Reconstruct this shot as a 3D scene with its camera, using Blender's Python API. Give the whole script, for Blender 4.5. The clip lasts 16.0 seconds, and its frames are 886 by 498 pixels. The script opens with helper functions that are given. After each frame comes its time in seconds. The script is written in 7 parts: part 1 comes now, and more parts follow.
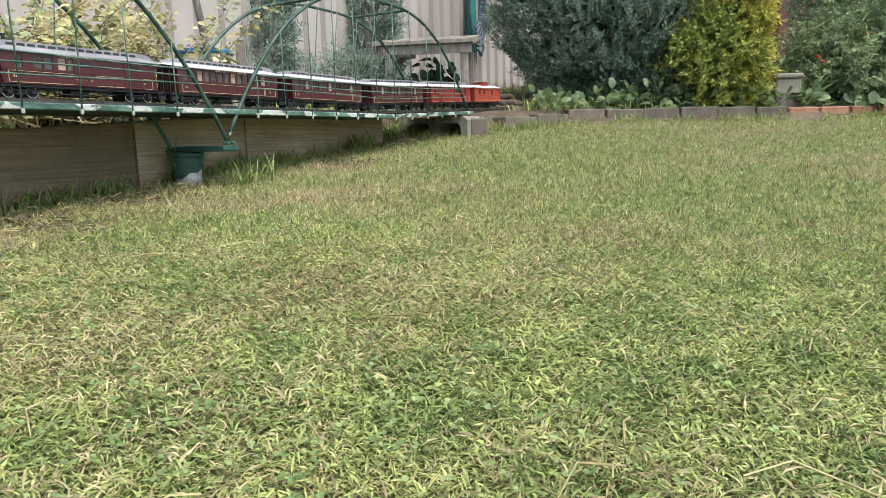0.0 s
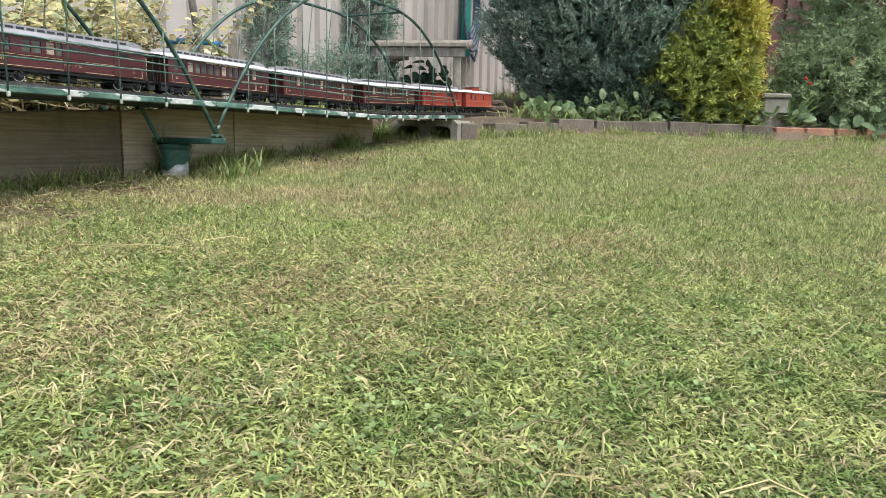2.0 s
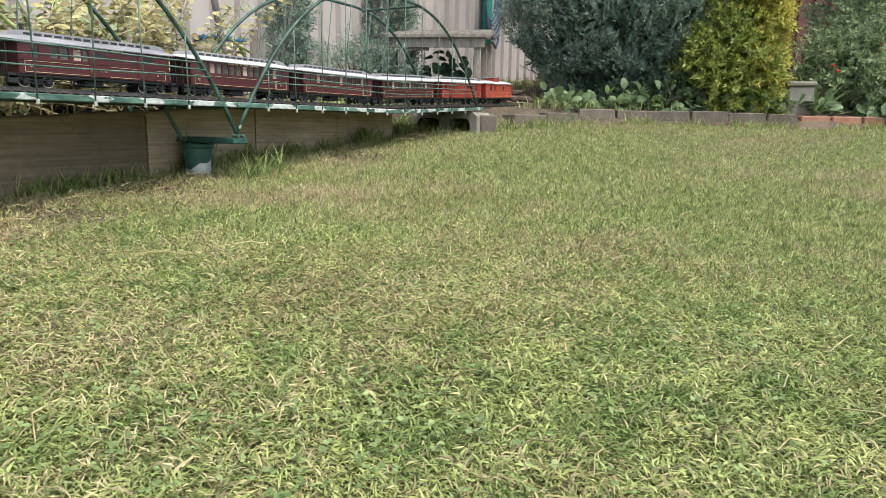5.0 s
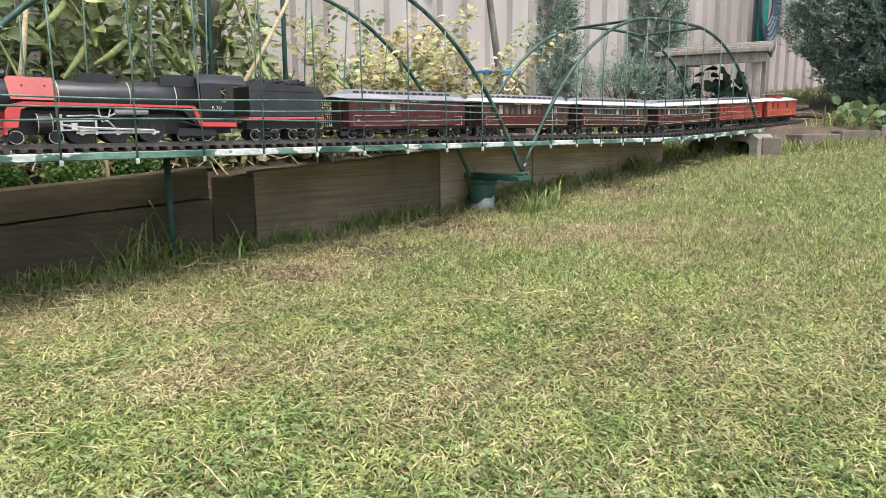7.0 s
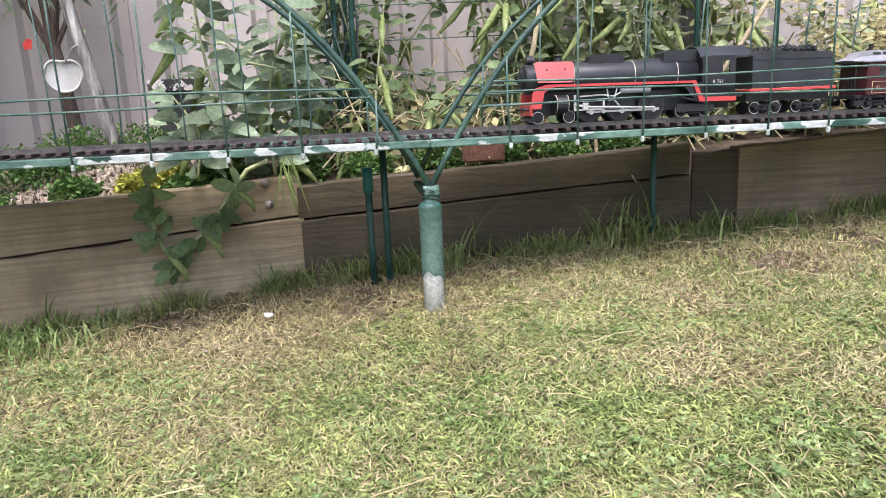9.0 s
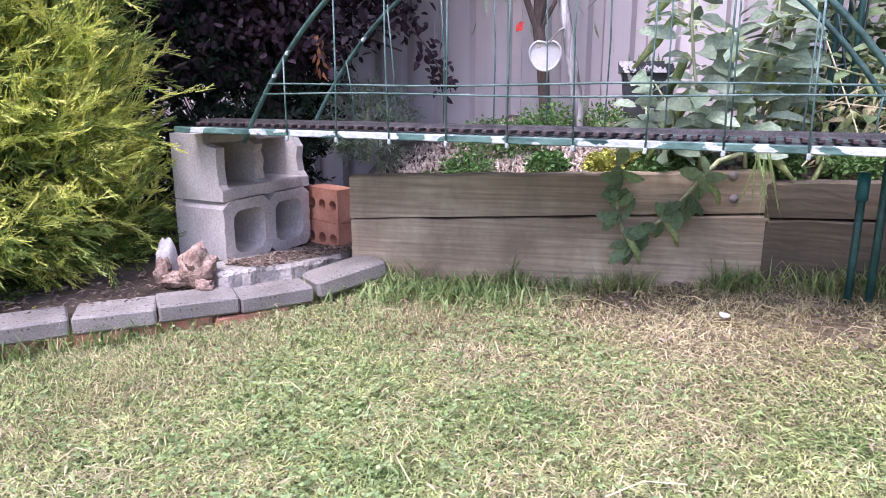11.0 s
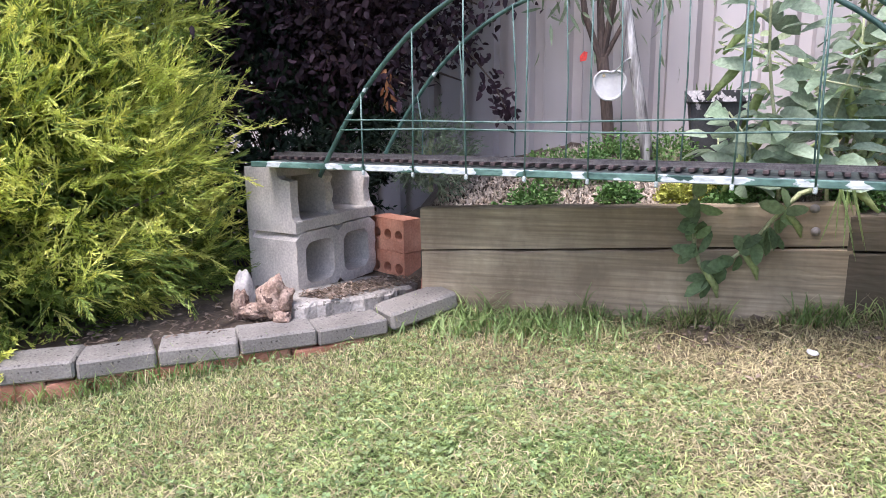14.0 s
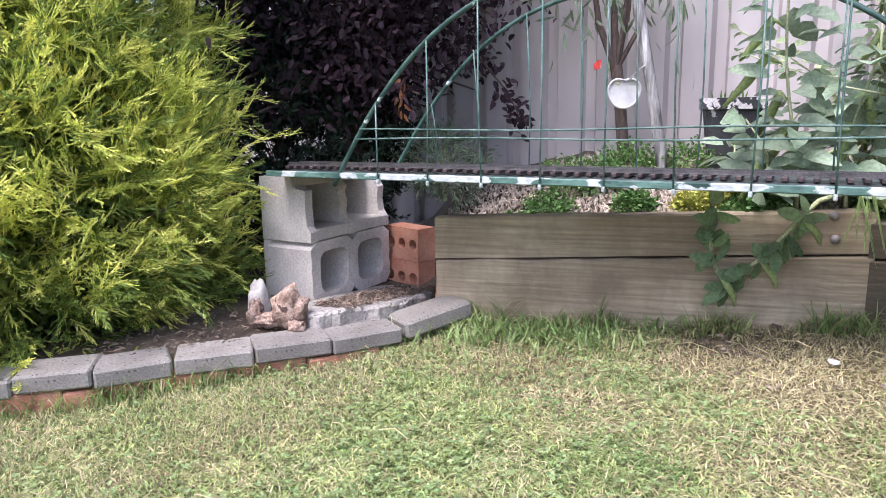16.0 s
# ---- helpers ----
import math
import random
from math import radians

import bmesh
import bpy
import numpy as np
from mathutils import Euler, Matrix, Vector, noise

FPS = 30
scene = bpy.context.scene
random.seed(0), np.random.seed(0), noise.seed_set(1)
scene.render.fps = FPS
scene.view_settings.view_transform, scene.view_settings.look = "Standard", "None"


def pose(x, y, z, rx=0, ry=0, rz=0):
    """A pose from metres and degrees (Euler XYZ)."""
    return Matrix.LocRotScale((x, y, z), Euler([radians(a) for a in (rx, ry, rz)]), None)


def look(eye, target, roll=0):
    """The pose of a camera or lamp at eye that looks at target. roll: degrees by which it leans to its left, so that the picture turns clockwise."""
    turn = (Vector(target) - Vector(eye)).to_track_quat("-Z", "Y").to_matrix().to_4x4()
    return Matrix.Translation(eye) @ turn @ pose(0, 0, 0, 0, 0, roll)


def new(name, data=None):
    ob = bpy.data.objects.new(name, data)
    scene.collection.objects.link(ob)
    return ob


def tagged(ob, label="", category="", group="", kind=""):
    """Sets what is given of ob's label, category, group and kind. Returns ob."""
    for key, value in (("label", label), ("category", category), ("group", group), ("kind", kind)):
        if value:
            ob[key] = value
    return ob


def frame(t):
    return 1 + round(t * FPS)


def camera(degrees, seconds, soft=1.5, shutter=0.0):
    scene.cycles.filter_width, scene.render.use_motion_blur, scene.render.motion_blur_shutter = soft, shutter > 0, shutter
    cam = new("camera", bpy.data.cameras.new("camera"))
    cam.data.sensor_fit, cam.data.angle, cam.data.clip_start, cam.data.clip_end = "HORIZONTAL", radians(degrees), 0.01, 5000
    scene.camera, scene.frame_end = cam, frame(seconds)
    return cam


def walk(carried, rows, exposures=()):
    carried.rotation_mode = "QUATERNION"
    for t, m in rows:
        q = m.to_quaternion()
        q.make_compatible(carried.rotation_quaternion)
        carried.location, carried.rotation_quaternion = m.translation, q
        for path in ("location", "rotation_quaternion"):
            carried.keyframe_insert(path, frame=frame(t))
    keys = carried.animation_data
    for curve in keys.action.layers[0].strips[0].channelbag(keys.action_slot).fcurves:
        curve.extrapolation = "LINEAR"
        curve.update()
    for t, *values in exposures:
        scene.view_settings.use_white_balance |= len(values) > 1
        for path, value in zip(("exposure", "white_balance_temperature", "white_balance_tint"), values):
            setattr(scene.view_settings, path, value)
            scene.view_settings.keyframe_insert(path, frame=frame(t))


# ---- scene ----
cam = camera(65.97, 16.0, 0.55)
ROWS = [
    (0, -0.000, 0.000, 0.353, -0.45, -9.18, 1.47),
    (0.5, -0.001, 0.000, 0.352, -0.81, -9.38, -0.28),
    (1, -0.003, 0.000, 0.354, -1.07, -9.46, -1.04),
    (1.5, -0.003, 0.000, 0.354, -1.71, -8.52, -1.28),
    (2, -0.003, 0.003, 0.355, -1.37, -8.94, -1.22),
    (2.5, -0.002, -0.000, 0.356, -0.87, -9.06, -1.12),
    (3, -0.003, 0.002, 0.358, -0.83, -9.09, -1.56),
    (3.2, -0.004, 0.002, 0.356, -0.72, -9.54, -1.30),
    (5.3, 0.020, -0.026, 0.422, 1.31, -10.47, -0.85),
    (5.5, 0.012, -0.027, 0.433, 3.20, -10.14, -0.96),
    (6, -0.024, -0.028, 0.473, 7.58, -9.95, -0.63),
    (6.5, -0.081, -0.034, 0.499, 14.19, -9.30, 0.13),
    (7, -0.122, -0.047, 0.502, 20.05, -10.02, 0.44),
    (7.5, -0.168, -0.065, 0.503, 26.58, -10.36, 0.16),
    (8, -0.212, -0.074, 0.500, 35.30, -11.21, 1.13),
    (8.5, -0.249, -0.100, 0.512, 44.15, -11.27, 1.19),
    (9, -0.297, -0.133, 0.528, 53.00, -11.91, 2.46),
    (9.5, -0.337, -0.191, 0.537, 64.46, -13.14, 2.23),
    (10, -0.356, -0.232, 0.551, 74.50, -14.08, 1.77),
    (10.2, -0.366, -0.240, 0.550, 78.64, -14.42, 1.23),
    (12.3, -0.381, -0.406, 0.598, 87.35, -12.91, 0.01),
    (12.5, -0.382, -0.407, 0.598, 87.47, -12.63, 0.40),
    (13, -0.384, -0.406, 0.600, 87.91, -12.54, 0.63),
    (13.5, -0.384, -0.404, 0.600, 88.35, -12.42, 0.82),
    (14, -0.383, -0.402, 0.605, 87.95, -11.88, 0.71),
    (14.5, -0.383, -0.406, 0.603, 88.35, -11.44, 0.64),
    (15, -0.386, -0.406, 0.604, 88.56, -11.37, 0.93),
    (15.5, -0.386, -0.409, 0.604, 88.49, -11.12, 0.78),
    (16, -0.387, -0.409, 0.602, 88.91, -11.06, 1.04),
]
EXPOSURES = [(0.0, 0.82, 6400, 5), (5.5, 0.80, 6450, 6), (7.0, 0.92, 6400, 9), (9.0, 1.08, 6100, 16), (9.5, 1.15, 5900, 20), (10.2, 1.42, 5400, 38), (12.5, 1.27, 5750, 22), (16.0, 1.33, 5700, 21)]
walk(cam, [(t, pose(x, y, z, 90 + pitch, roll, yaw)) for t, x, y, z, yaw, pitch, roll in ROWS], EXPOSURES)

# ---- light ----
world = bpy.data.worlds.new("world")
scene.world = world
world.use_nodes = True
wn = world.node_tree
sky = wn.nodes.new("ShaderNodeTexSky")
sky.sky_type, sky.sun_disc = "NISHITA", False
sky.sun_elevation, sky.sun_rotation = radians(62), radians(132)
sky.air_density, sky.dust_density, sky.ozone_density = 1.0, 4.0, 0.6
wn.links.new(sky.outputs[0], wn.nodes["Background"].inputs[0])
wn.nodes["Background"].inputs[1].default_value = 0.15
sun = new("sun", bpy.data.lights.new("sun", "SUN"))
sun.data.energy, sun.data.angle, sun.data.color = 1.5, radians(25), (1.0, 0.95, 0.88)
sun.matrix_world = look((0, 0, 8), (-2.2, 2.0, 2.0))

rng = np.random.default_rng(7)


# ---- mesh helpers ----
class Geo:
    """Vertices and faces of one mesh, gathered piece by piece."""

    def __init__(self):
        self.v, self.f = [], []

    def add(self, vs, fs, m=None):
        k = len(self.v)
        self.v += [tuple(m @ Vector(p)) for p in vs] if m else [tuple(p) for p in vs]
        self.f += [tuple(i + k for i in f) for f in fs]
        return self

    def box(self, x0, x1, y0, y1, z0, z1, b=0.0, m=None):
        if b <= 0:
            vs = [(x, y, z) for x in (x0, x1) for y in (y0, y1) for z in (z0, z1)]
            return self.add(vs, [(0, 1, 3, 2), (4, 6, 7, 5), (0, 4, 5, 1), (2, 3, 7, 6), (0, 2, 6, 4), (1, 5, 7, 3)], m)
        vs, ix = [], {}
        for i, x in enumerate((x0, x1)):
            for j, y in enumerate((y0, y1)):
                for k, z in enumerate((z0, z1)):
                    dx, dy, dz = (b, -b)[i], (b, -b)[j], (b, -b)[k]
                    for a, p in enumerate(((x, y + dy, z + dz), (x + dx, y, z + dz), (x + dx, y + dy, z))):
                        ix[i, j, k, a] = len(vs)
                        vs.append(p)
        fs = []
        for i in (0, 1):
            fs.append([ix[i, j, k, 0] for j, k in ((0, 0), (0, 1), (1, 1), (1, 0))][::1 if i == 0 else -1])
            fs.append([ix[j, i, k, 1] for j, k in ((0, 0), (1, 0), (1, 1), (0, 1))][::1 if i == 0 else -1])
            fs.append([ix[j, k, i, 2] for j, k in ((0, 0), (0, 1), (1, 1), (1, 0))][::1 if i == 0 else -1])
            for j in (0, 1):
                fs.append([ix[i, j, 0, 0], ix[i, j, 0, 1], ix[i, j, 1, 1], ix[i, j, 1, 0]])
                fs.append([ix[i, 0, j, 0], ix[i, 0, j, 2], ix[i, 1, j, 2], ix[i, 1, j, 0]])
                fs.append([ix[0, i, j, 1], ix[0, i, j, 2], ix[1, i, j, 2], ix[1, i, j, 1]])
                for k in (0, 1):
                    fs.append([ix[i, j, k, 0], ix[i, j, k, 1], ix[i, j, k, 2]])
        return self.add(vs, fs, m)

    def tube(self, pts, r, n=6, caps=True):
        pts = [Vector(p) for p in pts]
        rs = r if hasattr(r, "__len__") else [r] * len(pts)
        k, side = len(self.v), None
        for i, p in enumerate(pts):
            d = (pts[min(i + 1, len(pts) - 1)] - pts[max(i - 1, 0)]).normalized()
            if side is None:
                side = d.orthogonal().normalized()
            side = (side - d * side.dot(d)).normalized()
            up = d.cross(side)
            for a in range(n):
                w = 2 * math.pi * a / n
                self.v.append(tuple(p + (side * math.cos(w) + up * math.sin(w)) * rs[i]))
        for i in range(len(pts) - 1):
            for a in range(n):
                b = (a + 1) % n
                self.f.append((k + i * n + a, k + i * n + b, k + i * n + n + b, k + i * n + n + a))
        if caps:
            self.f.append(tuple(k + a for a in range(n))[::-1])
            self.f.append(tuple(k + (len(pts) - 1) * n + a for a in range(n)))
        return self

    def ext(self, poly, y0, y1, m=None):
        """A polygon in x and z, drawn out along y."""
        n = len(poly)
        vs = [(x, y0, z) for x, z in poly] + [(x, y1, z) for x, z in poly]
        fs = [tuple(range(n)), tuple(range(2 * n - 1, n - 1, -1))] + [(i, i + n, (i + 1) % n + n, (i + 1) % n) for i in range(n)]
        return self.add(vs, fs, m)

    def lathe(self, prof, n=20, m=None):
        """A profile of (radius, height) turned round z."""
        vs = [(r * math.cos(2 * math.pi * a / n), r * math.sin(2 * math.pi * a / n), z) for r, z in prof for a in range(n)]
        fs = [(i * n + a, i * n + (a + 1) % n, i * n + n + (a + 1) % n, i * n + n + a) for i in range(len(prof) - 1) for a in range(n)]
        fs += [tuple(range(n))[::-1], tuple((len(prof) - 1) * n + a for a in range(n))]
        return self.add(vs, fs, m)


def mesh_of(name, v, f, material=None, smooth=False):
    me = bpy.data.meshes.new(name)
    me.from_pydata(v, [], f)
    if material:
        me.materials.append(material)
    if smooth:
        me.polygons.foreach_set("use_smooth", [True] * len(me.polygons))
    me.update()
    return me


def part(name, g, material, parent=None, label="", smooth=False):
    ob = new(name, mesh_of(name, g.v, g.f, material, smooth))
    if parent:
        ob.parent = parent
    return tagged(ob, label)


def thing(name, label, category, group="", kind="", m=None):
    ob = new(name)
    ob.empty_display_size = 0.05
    if m:
        ob.matrix_world = m
    return tagged(ob, label, category, group, kind)


def big_mesh(name, V, F, material, smooth=False):
    """A mesh from arrays: vertices (n, 3) and triangles or quads (m, k)."""
    me = bpy.data.meshes.new(name)
    k = F.shape[1]
    me.vertices.add(len(V))
    me.vertices.foreach_set("co", np.ascontiguousarray(V, np.float32).ravel())
    me.loops.add(F.size)
    me.loops.foreach_set("vertex_index", np.ascontiguousarray(F, np.int32).ravel())
    me.polygons.add(len(F))
    me.polygons.foreach_set("loop_start", np.arange(0, F.size, k, dtype=np.int32))
    me.materials.append(material)
    if smooth:
        me.polygons.foreach_set("use_smooth", [True] * len(F))
    me.update(calc_edges=True)
    return me


def unit(a):
    return a / np.maximum(np.linalg.norm(a, axis=-1, keepdims=True), 1e-9)


def leaf_arrays(P, D, N, L, W, fold=0.25, droop=0.0):
    """Leaves with a crease: eight triangles each, from base points P along D, facing N."""
    D = unit(D)
    S = unit(np.cross(D, N))
    N = unit(np.cross(S, D))
    L, W = np.reshape(L, (-1, 1)), np.reshape(W, (-1, 1))
    n = len(P)
    V = np.empty((n, 8, 3))
    V[:, 0] = P
    for i, (u, w) in enumerate(((0.3, 0.9), (0.68, 0.8))):
        mid = P + D * L * u - N * L * droop * u * u
        V[:, 1 + 3 * i] = mid - S * W * w / 2 + N * W * fold
        V[:, 2 + 3 * i] = mid
        V[:, 3 + 3 * i] = mid + S * W * w / 2 + N * W * fold
    V[:, 7] = P + D * L - N * L * droop
    T = np.array([(0, 2, 1), (0, 3, 2), (1, 2, 5), (1, 5, 4), (2, 3, 6), (2, 6, 5), (4, 5, 7), (5, 6, 7)])
    return V.reshape(-1, 3), (T[None] + 8 * np.arange(n)[:, None, None]).reshape(-1, 3)


def round_leaves(P, D, N, L, W, fold=0.12, droop=0.3):
    """Broad blunt leaves with a crease, three stations along: fourteen triangles at most each."""
    D = unit(D)
    S = unit(np.cross(D, N))
    N = unit(np.cross(S, D))
    L, W = np.reshape(L, (-1, 1)), np.reshape(W, (-1, 1))
    n = len(P)
    V = np.empty((n, 11, 3))
    V[:, 0] = P
    for i, (u, w) in enumerate(((0.16, 0.66), (0.50, 1.0), (0.84, 0.68))):
        mid = P + D * L * u - N * L * droop * u * u
        V[:, 1 + 3 * i] = mid - S * W * w / 2 + N * W * fold * w
        V[:, 2 + 3 * i] = mid
        V[:, 3 + 3 * i] = mid + S * W * w / 2 + N * W * fold * w
    V[:, 10] = P + D * L - N * L * droop
    T = [(0, 2, 1), (0, 3, 2), (7, 8, 10), (8, 9, 10)]
    for i in (0, 1):
        b = 1 + 3 * i
        T += [(b, b + 1, b + 4), (b, b + 4, b + 3), (b + 1, b + 2, b + 5), (b + 1, b + 5, b + 4)]
    T = np.array(T)
    return V.reshape(-1, 3), (T[None] + 11 * np.arange(n)[:, None, None]).reshape(-1, 3)


def small_leaves(P, D, N, L, W, fold=0.2):
    """Plain small leaves: two triangles each."""
    D = unit(D)
    S = unit(np.cross(D, N))
    N = unit(np.cross(S, D))
    L, W = np.reshape(L, (-1, 1)), np.reshape(W, (-1, 1))
    n = len(P)
    V = np.empty((n, 4, 3))
    V[:, 0], V[:, 2] = P, P + D * L
    V[:, 1] = P + D * L * 0.45 + S * W / 2 + N * W * fold
    V[:, 3] = P + D * L * 0.45 - S * W / 2 + N * W * fold
    T = np.array([(0, 1, 2), (0, 2, 3)])
    return V.reshape(-1, 3), (T[None] + 4 * np.arange(n)[:, None, None]).reshape(-1, 3)


def stack(pairs):
    vs, fs, k = [], [], 0
    for v, f in pairs:
        vs.append(v), fs.append(f + k)
        k += len(v)
    return np.concatenate(vs), np.concatenate(fs)


def leaves_part(name, arrays, material, parent=None, label=""):
    ob = new(name, big_mesh(name, *arrays, material))
    if parent:
        ob.parent = parent
    return tagged(ob, label)


# ---- materials ----
def material(name, a, b, scale=20.0, rough=0.7, metal=0.0, bump=0.3, fine=8.0, vary=0.15, island=False, stretch=(1, 1, 1), spots=None, through_light=0.0, spec=0.5, grit=0.25, fine_stretch=None):
    """Two colours mixed by a broad noise, broken by a fine one and by chance from piece to piece. spots: a third colour, its scale and how much of it."""
    m = bpy.data.materials.new(name)
    m.use_nodes = True
    t = m.node_tree
    p = t.nodes["Principled BSDF"]
    p.inputs["Roughness"].default_value, p.inputs["Metallic"].default_value = rough, metal
    p.inputs["Specular IOR Level"].default_value = spec
    co, mp = t.nodes.new("ShaderNodeTexCoord"), t.nodes.new("ShaderNodeMapping")
    mp.inputs["Scale"].default_value = stretch
    t.links.new(co.outputs["Object"], mp.inputs[0])

    def noise_of(s, detail=4.0):
        q = t.nodes.new("ShaderNodeTexNoise")
        q.inputs["Scale"].default_value, q.inputs["Detail"].default_value = s, detail
        t.links.new(mp.outputs[0], q.inputs["Vector"])
        return q

    def mix_of(fac, one, two, how="MIX"):
        q = t.nodes.new("ShaderNodeMix")
        q.data_type, q.blend_type = "RGBA", how
        for socket, value in ((q.inputs[0], fac), (q.inputs[6], one), (q.inputs[7], two)):
            if hasattr(value, "is_linked"):
                t.links.new(value, socket)
            else:
                socket.default_value = value if not hasattr(value, "__len__") else (*value, 1)
        return q.outputs[2]

    def ramp_of(socket, lo, hi):
        q = t.nodes.new("ShaderNodeMapRange")
        q.inputs[1].default_value, q.inputs[2].default_value = lo, hi
        t.links.new(socket, q.inputs[0])
        return q.outputs[0]

    broad, small = noise_of(scale), noise_of(scale * fine, 3.0)
    if fine_stretch:
        mq = t.nodes.new("ShaderNodeMapping")
        mq.inputs["Scale"].default_value = fine_stretch
        t.links.new(co.outputs["Object"], mq.inputs[0])
        t.links.new(mq.outputs[0], small.inputs["Vector"])
    colour = mix_of(ramp_of(broad.outputs[0], 0.35, 0.65), a, b)
    if spots:
        third, size, lo = spots
        colour = mix_of(ramp_of(noise_of(size, 5.0).outputs[0], lo, lo + 0.02), colour, third)
    q = t.nodes.new("ShaderNodeMapRange")
    q.inputs[1].default_value, q.inputs[2].default_value, q.inputs[3].default_value, q.inputs[4].default_value = 0.3, 0.7, 1 - grit, 1 + grit
    t.links.new(small.outputs[0], q.inputs[0])
    colour = mix_of(1.0, colour, q.outputs[0], "MULTIPLY")
    if vary:
        src = t.nodes.new("ShaderNodeNewGeometry").outputs["Random Per Island"] if island else t.nodes.new("ShaderNodeObjectInfo").outputs["Random"]
        w = t.nodes.new("ShaderNodeMapRange")
        w.inputs[3].default_value, w.inputs[4].default_value = 1 - vary, 1 + vary
        t.links.new(src, w.inputs[0])
        colour = mix_of(1.0, colour, w.outputs[0], "MULTIPLY")
    t.links.new(colour, p.inputs["Base Color"])
    if bump:
        bp = t.nodes.new("ShaderNodeBump")
        bp.inputs["Strength"].default_value, bp.inputs["Distance"].default_value = bump, 0.004
        t.links.new(small.outputs[0], bp.inputs["Height"])
        t.links.new(bp.outputs[0], p.inputs["Normal"])
    if through_light:
        tr, mx = t.nodes.new("ShaderNodeBsdfTranslucent"), t.nodes.new("ShaderNodeMixShader")
        t.links.new(colour, tr.inputs[0])
        mx.inputs[0].default_value = through_light
        t.links.new(p.outputs[0], mx.inputs[1]), t.links.new(tr.outputs[0], mx.inputs[2])
        t.links.new(mx.outputs[0], t.nodes["Material Output"].inputs[0])
    return m


def leaf_material(name, a, b, vary=0.35, rough=0.55, scale=6.0):
    return material(name, a, b, scale, rough, bump=0.0, fine=14.0, vary=vary, island=True, through_light=0.3, spec=0.3)


def timber(name, a, b, stain, stain_share=0.6):
    """Weathered sawn board: growth rings drawn out along x, with knots, checks and stains."""
    m = material(name, a, b, 2.4, 0.88, bump=0.0, fine=1.6, vary=0.1, stretch=(1, 2, 2.4), fine_stretch=(0.7, 8, 30), grit=0.30, spots=None)
    t = m.node_tree
    p = t.nodes["Principled BSDF"]
    base = p.inputs["Base Color"].links[0].from_socket
    co = t.nodes.new("ShaderNodeTexCoord")
    mp = t.nodes.new("ShaderNodeMapping")
    mp.inputs["Scale"].default_value = (0.32, 1.0, 1.0)
    t.links.new(co.outputs["Object"], mp.inputs[0])
    wave = t.nodes.new("ShaderNodeTexWave")
    wave.bands_direction = "Z"
    for key, value in (("Scale", 11.0), ("Distortion", 14.0), ("Detail", 3.0), ("Detail Scale", 1.6), ("Detail Roughness", 0.6)):
        wave.inputs[key].default_value = value
    t.links.new(mp.outputs[0], wave.inputs["Vector"])
    ring = t.nodes.new("ShaderNodeMapRange")
    ring.inputs[1].default_value, ring.inputs[2].default_value, ring.inputs[3].default_value, ring.inputs[4].default_value = 0.0, 1.0, 0.94, 1.04
    t.links.new(wave.outputs["Fac"], ring.inputs[0])
    ms = t.nodes.new("ShaderNodeMapping")
    ms.inputs["Scale"].default_value = (1.0, 1.0, 0.55)
    t.links.new(co.outputs["Object"], ms.inputs[0])
    blot = t.nodes.new("ShaderNodeTexNoise")
    blot.inputs["Scale"].default_value, blot.inputs["Detail"].default_value, blot.inputs["Roughness"].default_value = 7.0, 6.0, 0.65
    t.links.new(ms.outputs[0], blot.inputs["Vector"])
    share = t.nodes.new("ShaderNodeMapRange")
    share.inputs[1].default_value, share.inputs[2].default_value, share.inputs[4].default_value = stain_share - 0.14, stain_share + 0.12, 0.75
    t.links.new(blot.outputs[0], share.inputs[0])
    one = t.nodes.new("ShaderNodeMix")
    one.data_type, one.blend_type = "RGBA", "MULTIPLY"
    one.inputs[0].default_value = 1.0
    t.links.new(base, one.inputs[6]), t.links.new(ring.outputs[0], one.inputs[7])
    two = t.nodes.new("ShaderNodeMix")
    two.data_type = "RGBA"
    two.inputs[7].default_value = (*stain, 1)
    t.links.new(share.outputs[0], two.inputs[0]), t.links.new(one.outputs[2], two.inputs[6])
    t.links.new(two.outputs[2], p.inputs["Base Color"])
    bp = t.nodes.new("ShaderNodeBump")
    bp.inputs["Strength"].default_value, bp.inputs["Distance"].default_value = 0.25, 0.003
    t.links.new(wave.outputs["Fac"], bp.inputs["Height"])
    t.links.new(bp.outputs[0], p.inputs["Normal"])
    return m


M_SOIL = material("soil", (0.065, 0.048, 0.033), (0.14, 0.108, 0.075), 6, 0.95, bump=0.9, fine=14, vary=0)
M_LAWN = material("thatch", (0.078, 0.092, 0.030), (0.165, 0.165, 0.062), 18, 0.95, bump=1.0, fine=24, vary=0)
M_THATCH = material("dead_thatch", (0.095, 0.075, 0.042), (0.19, 0.150, 0.085), 22, 0.95, bump=1.0, fine=18, vary=0)
M_BLADE = leaf_material("grass_blade", (0.205, 0.290, 0.090), (0.455, 0.500, 0.195), 0.50, 0.6, 11.0)
M_BLADE_FAR = leaf_material("tufted_grass_blade", (0.145, 0.215, 0.062), (0.560, 0.600, 0.255), 0.45, 0.6, 42.0)
M_STRAW = leaf_material("dry_blade", (0.40, 0.345, 0.185), (0.58, 0.51, 0.30), 0.45, 0.7, 4)
M_CLOVER = leaf_material("clover_leaf", (0.19, 0.285, 0.105), (0.32, 0.40, 0.175), 0.35, 0.6, 9)
M_SLEEPER = timber("weathered_pine", (0.280, 0.220, 0.140), (0.42, 0.350, 0.238), (0.175, 0.132, 0.084), 0.53)
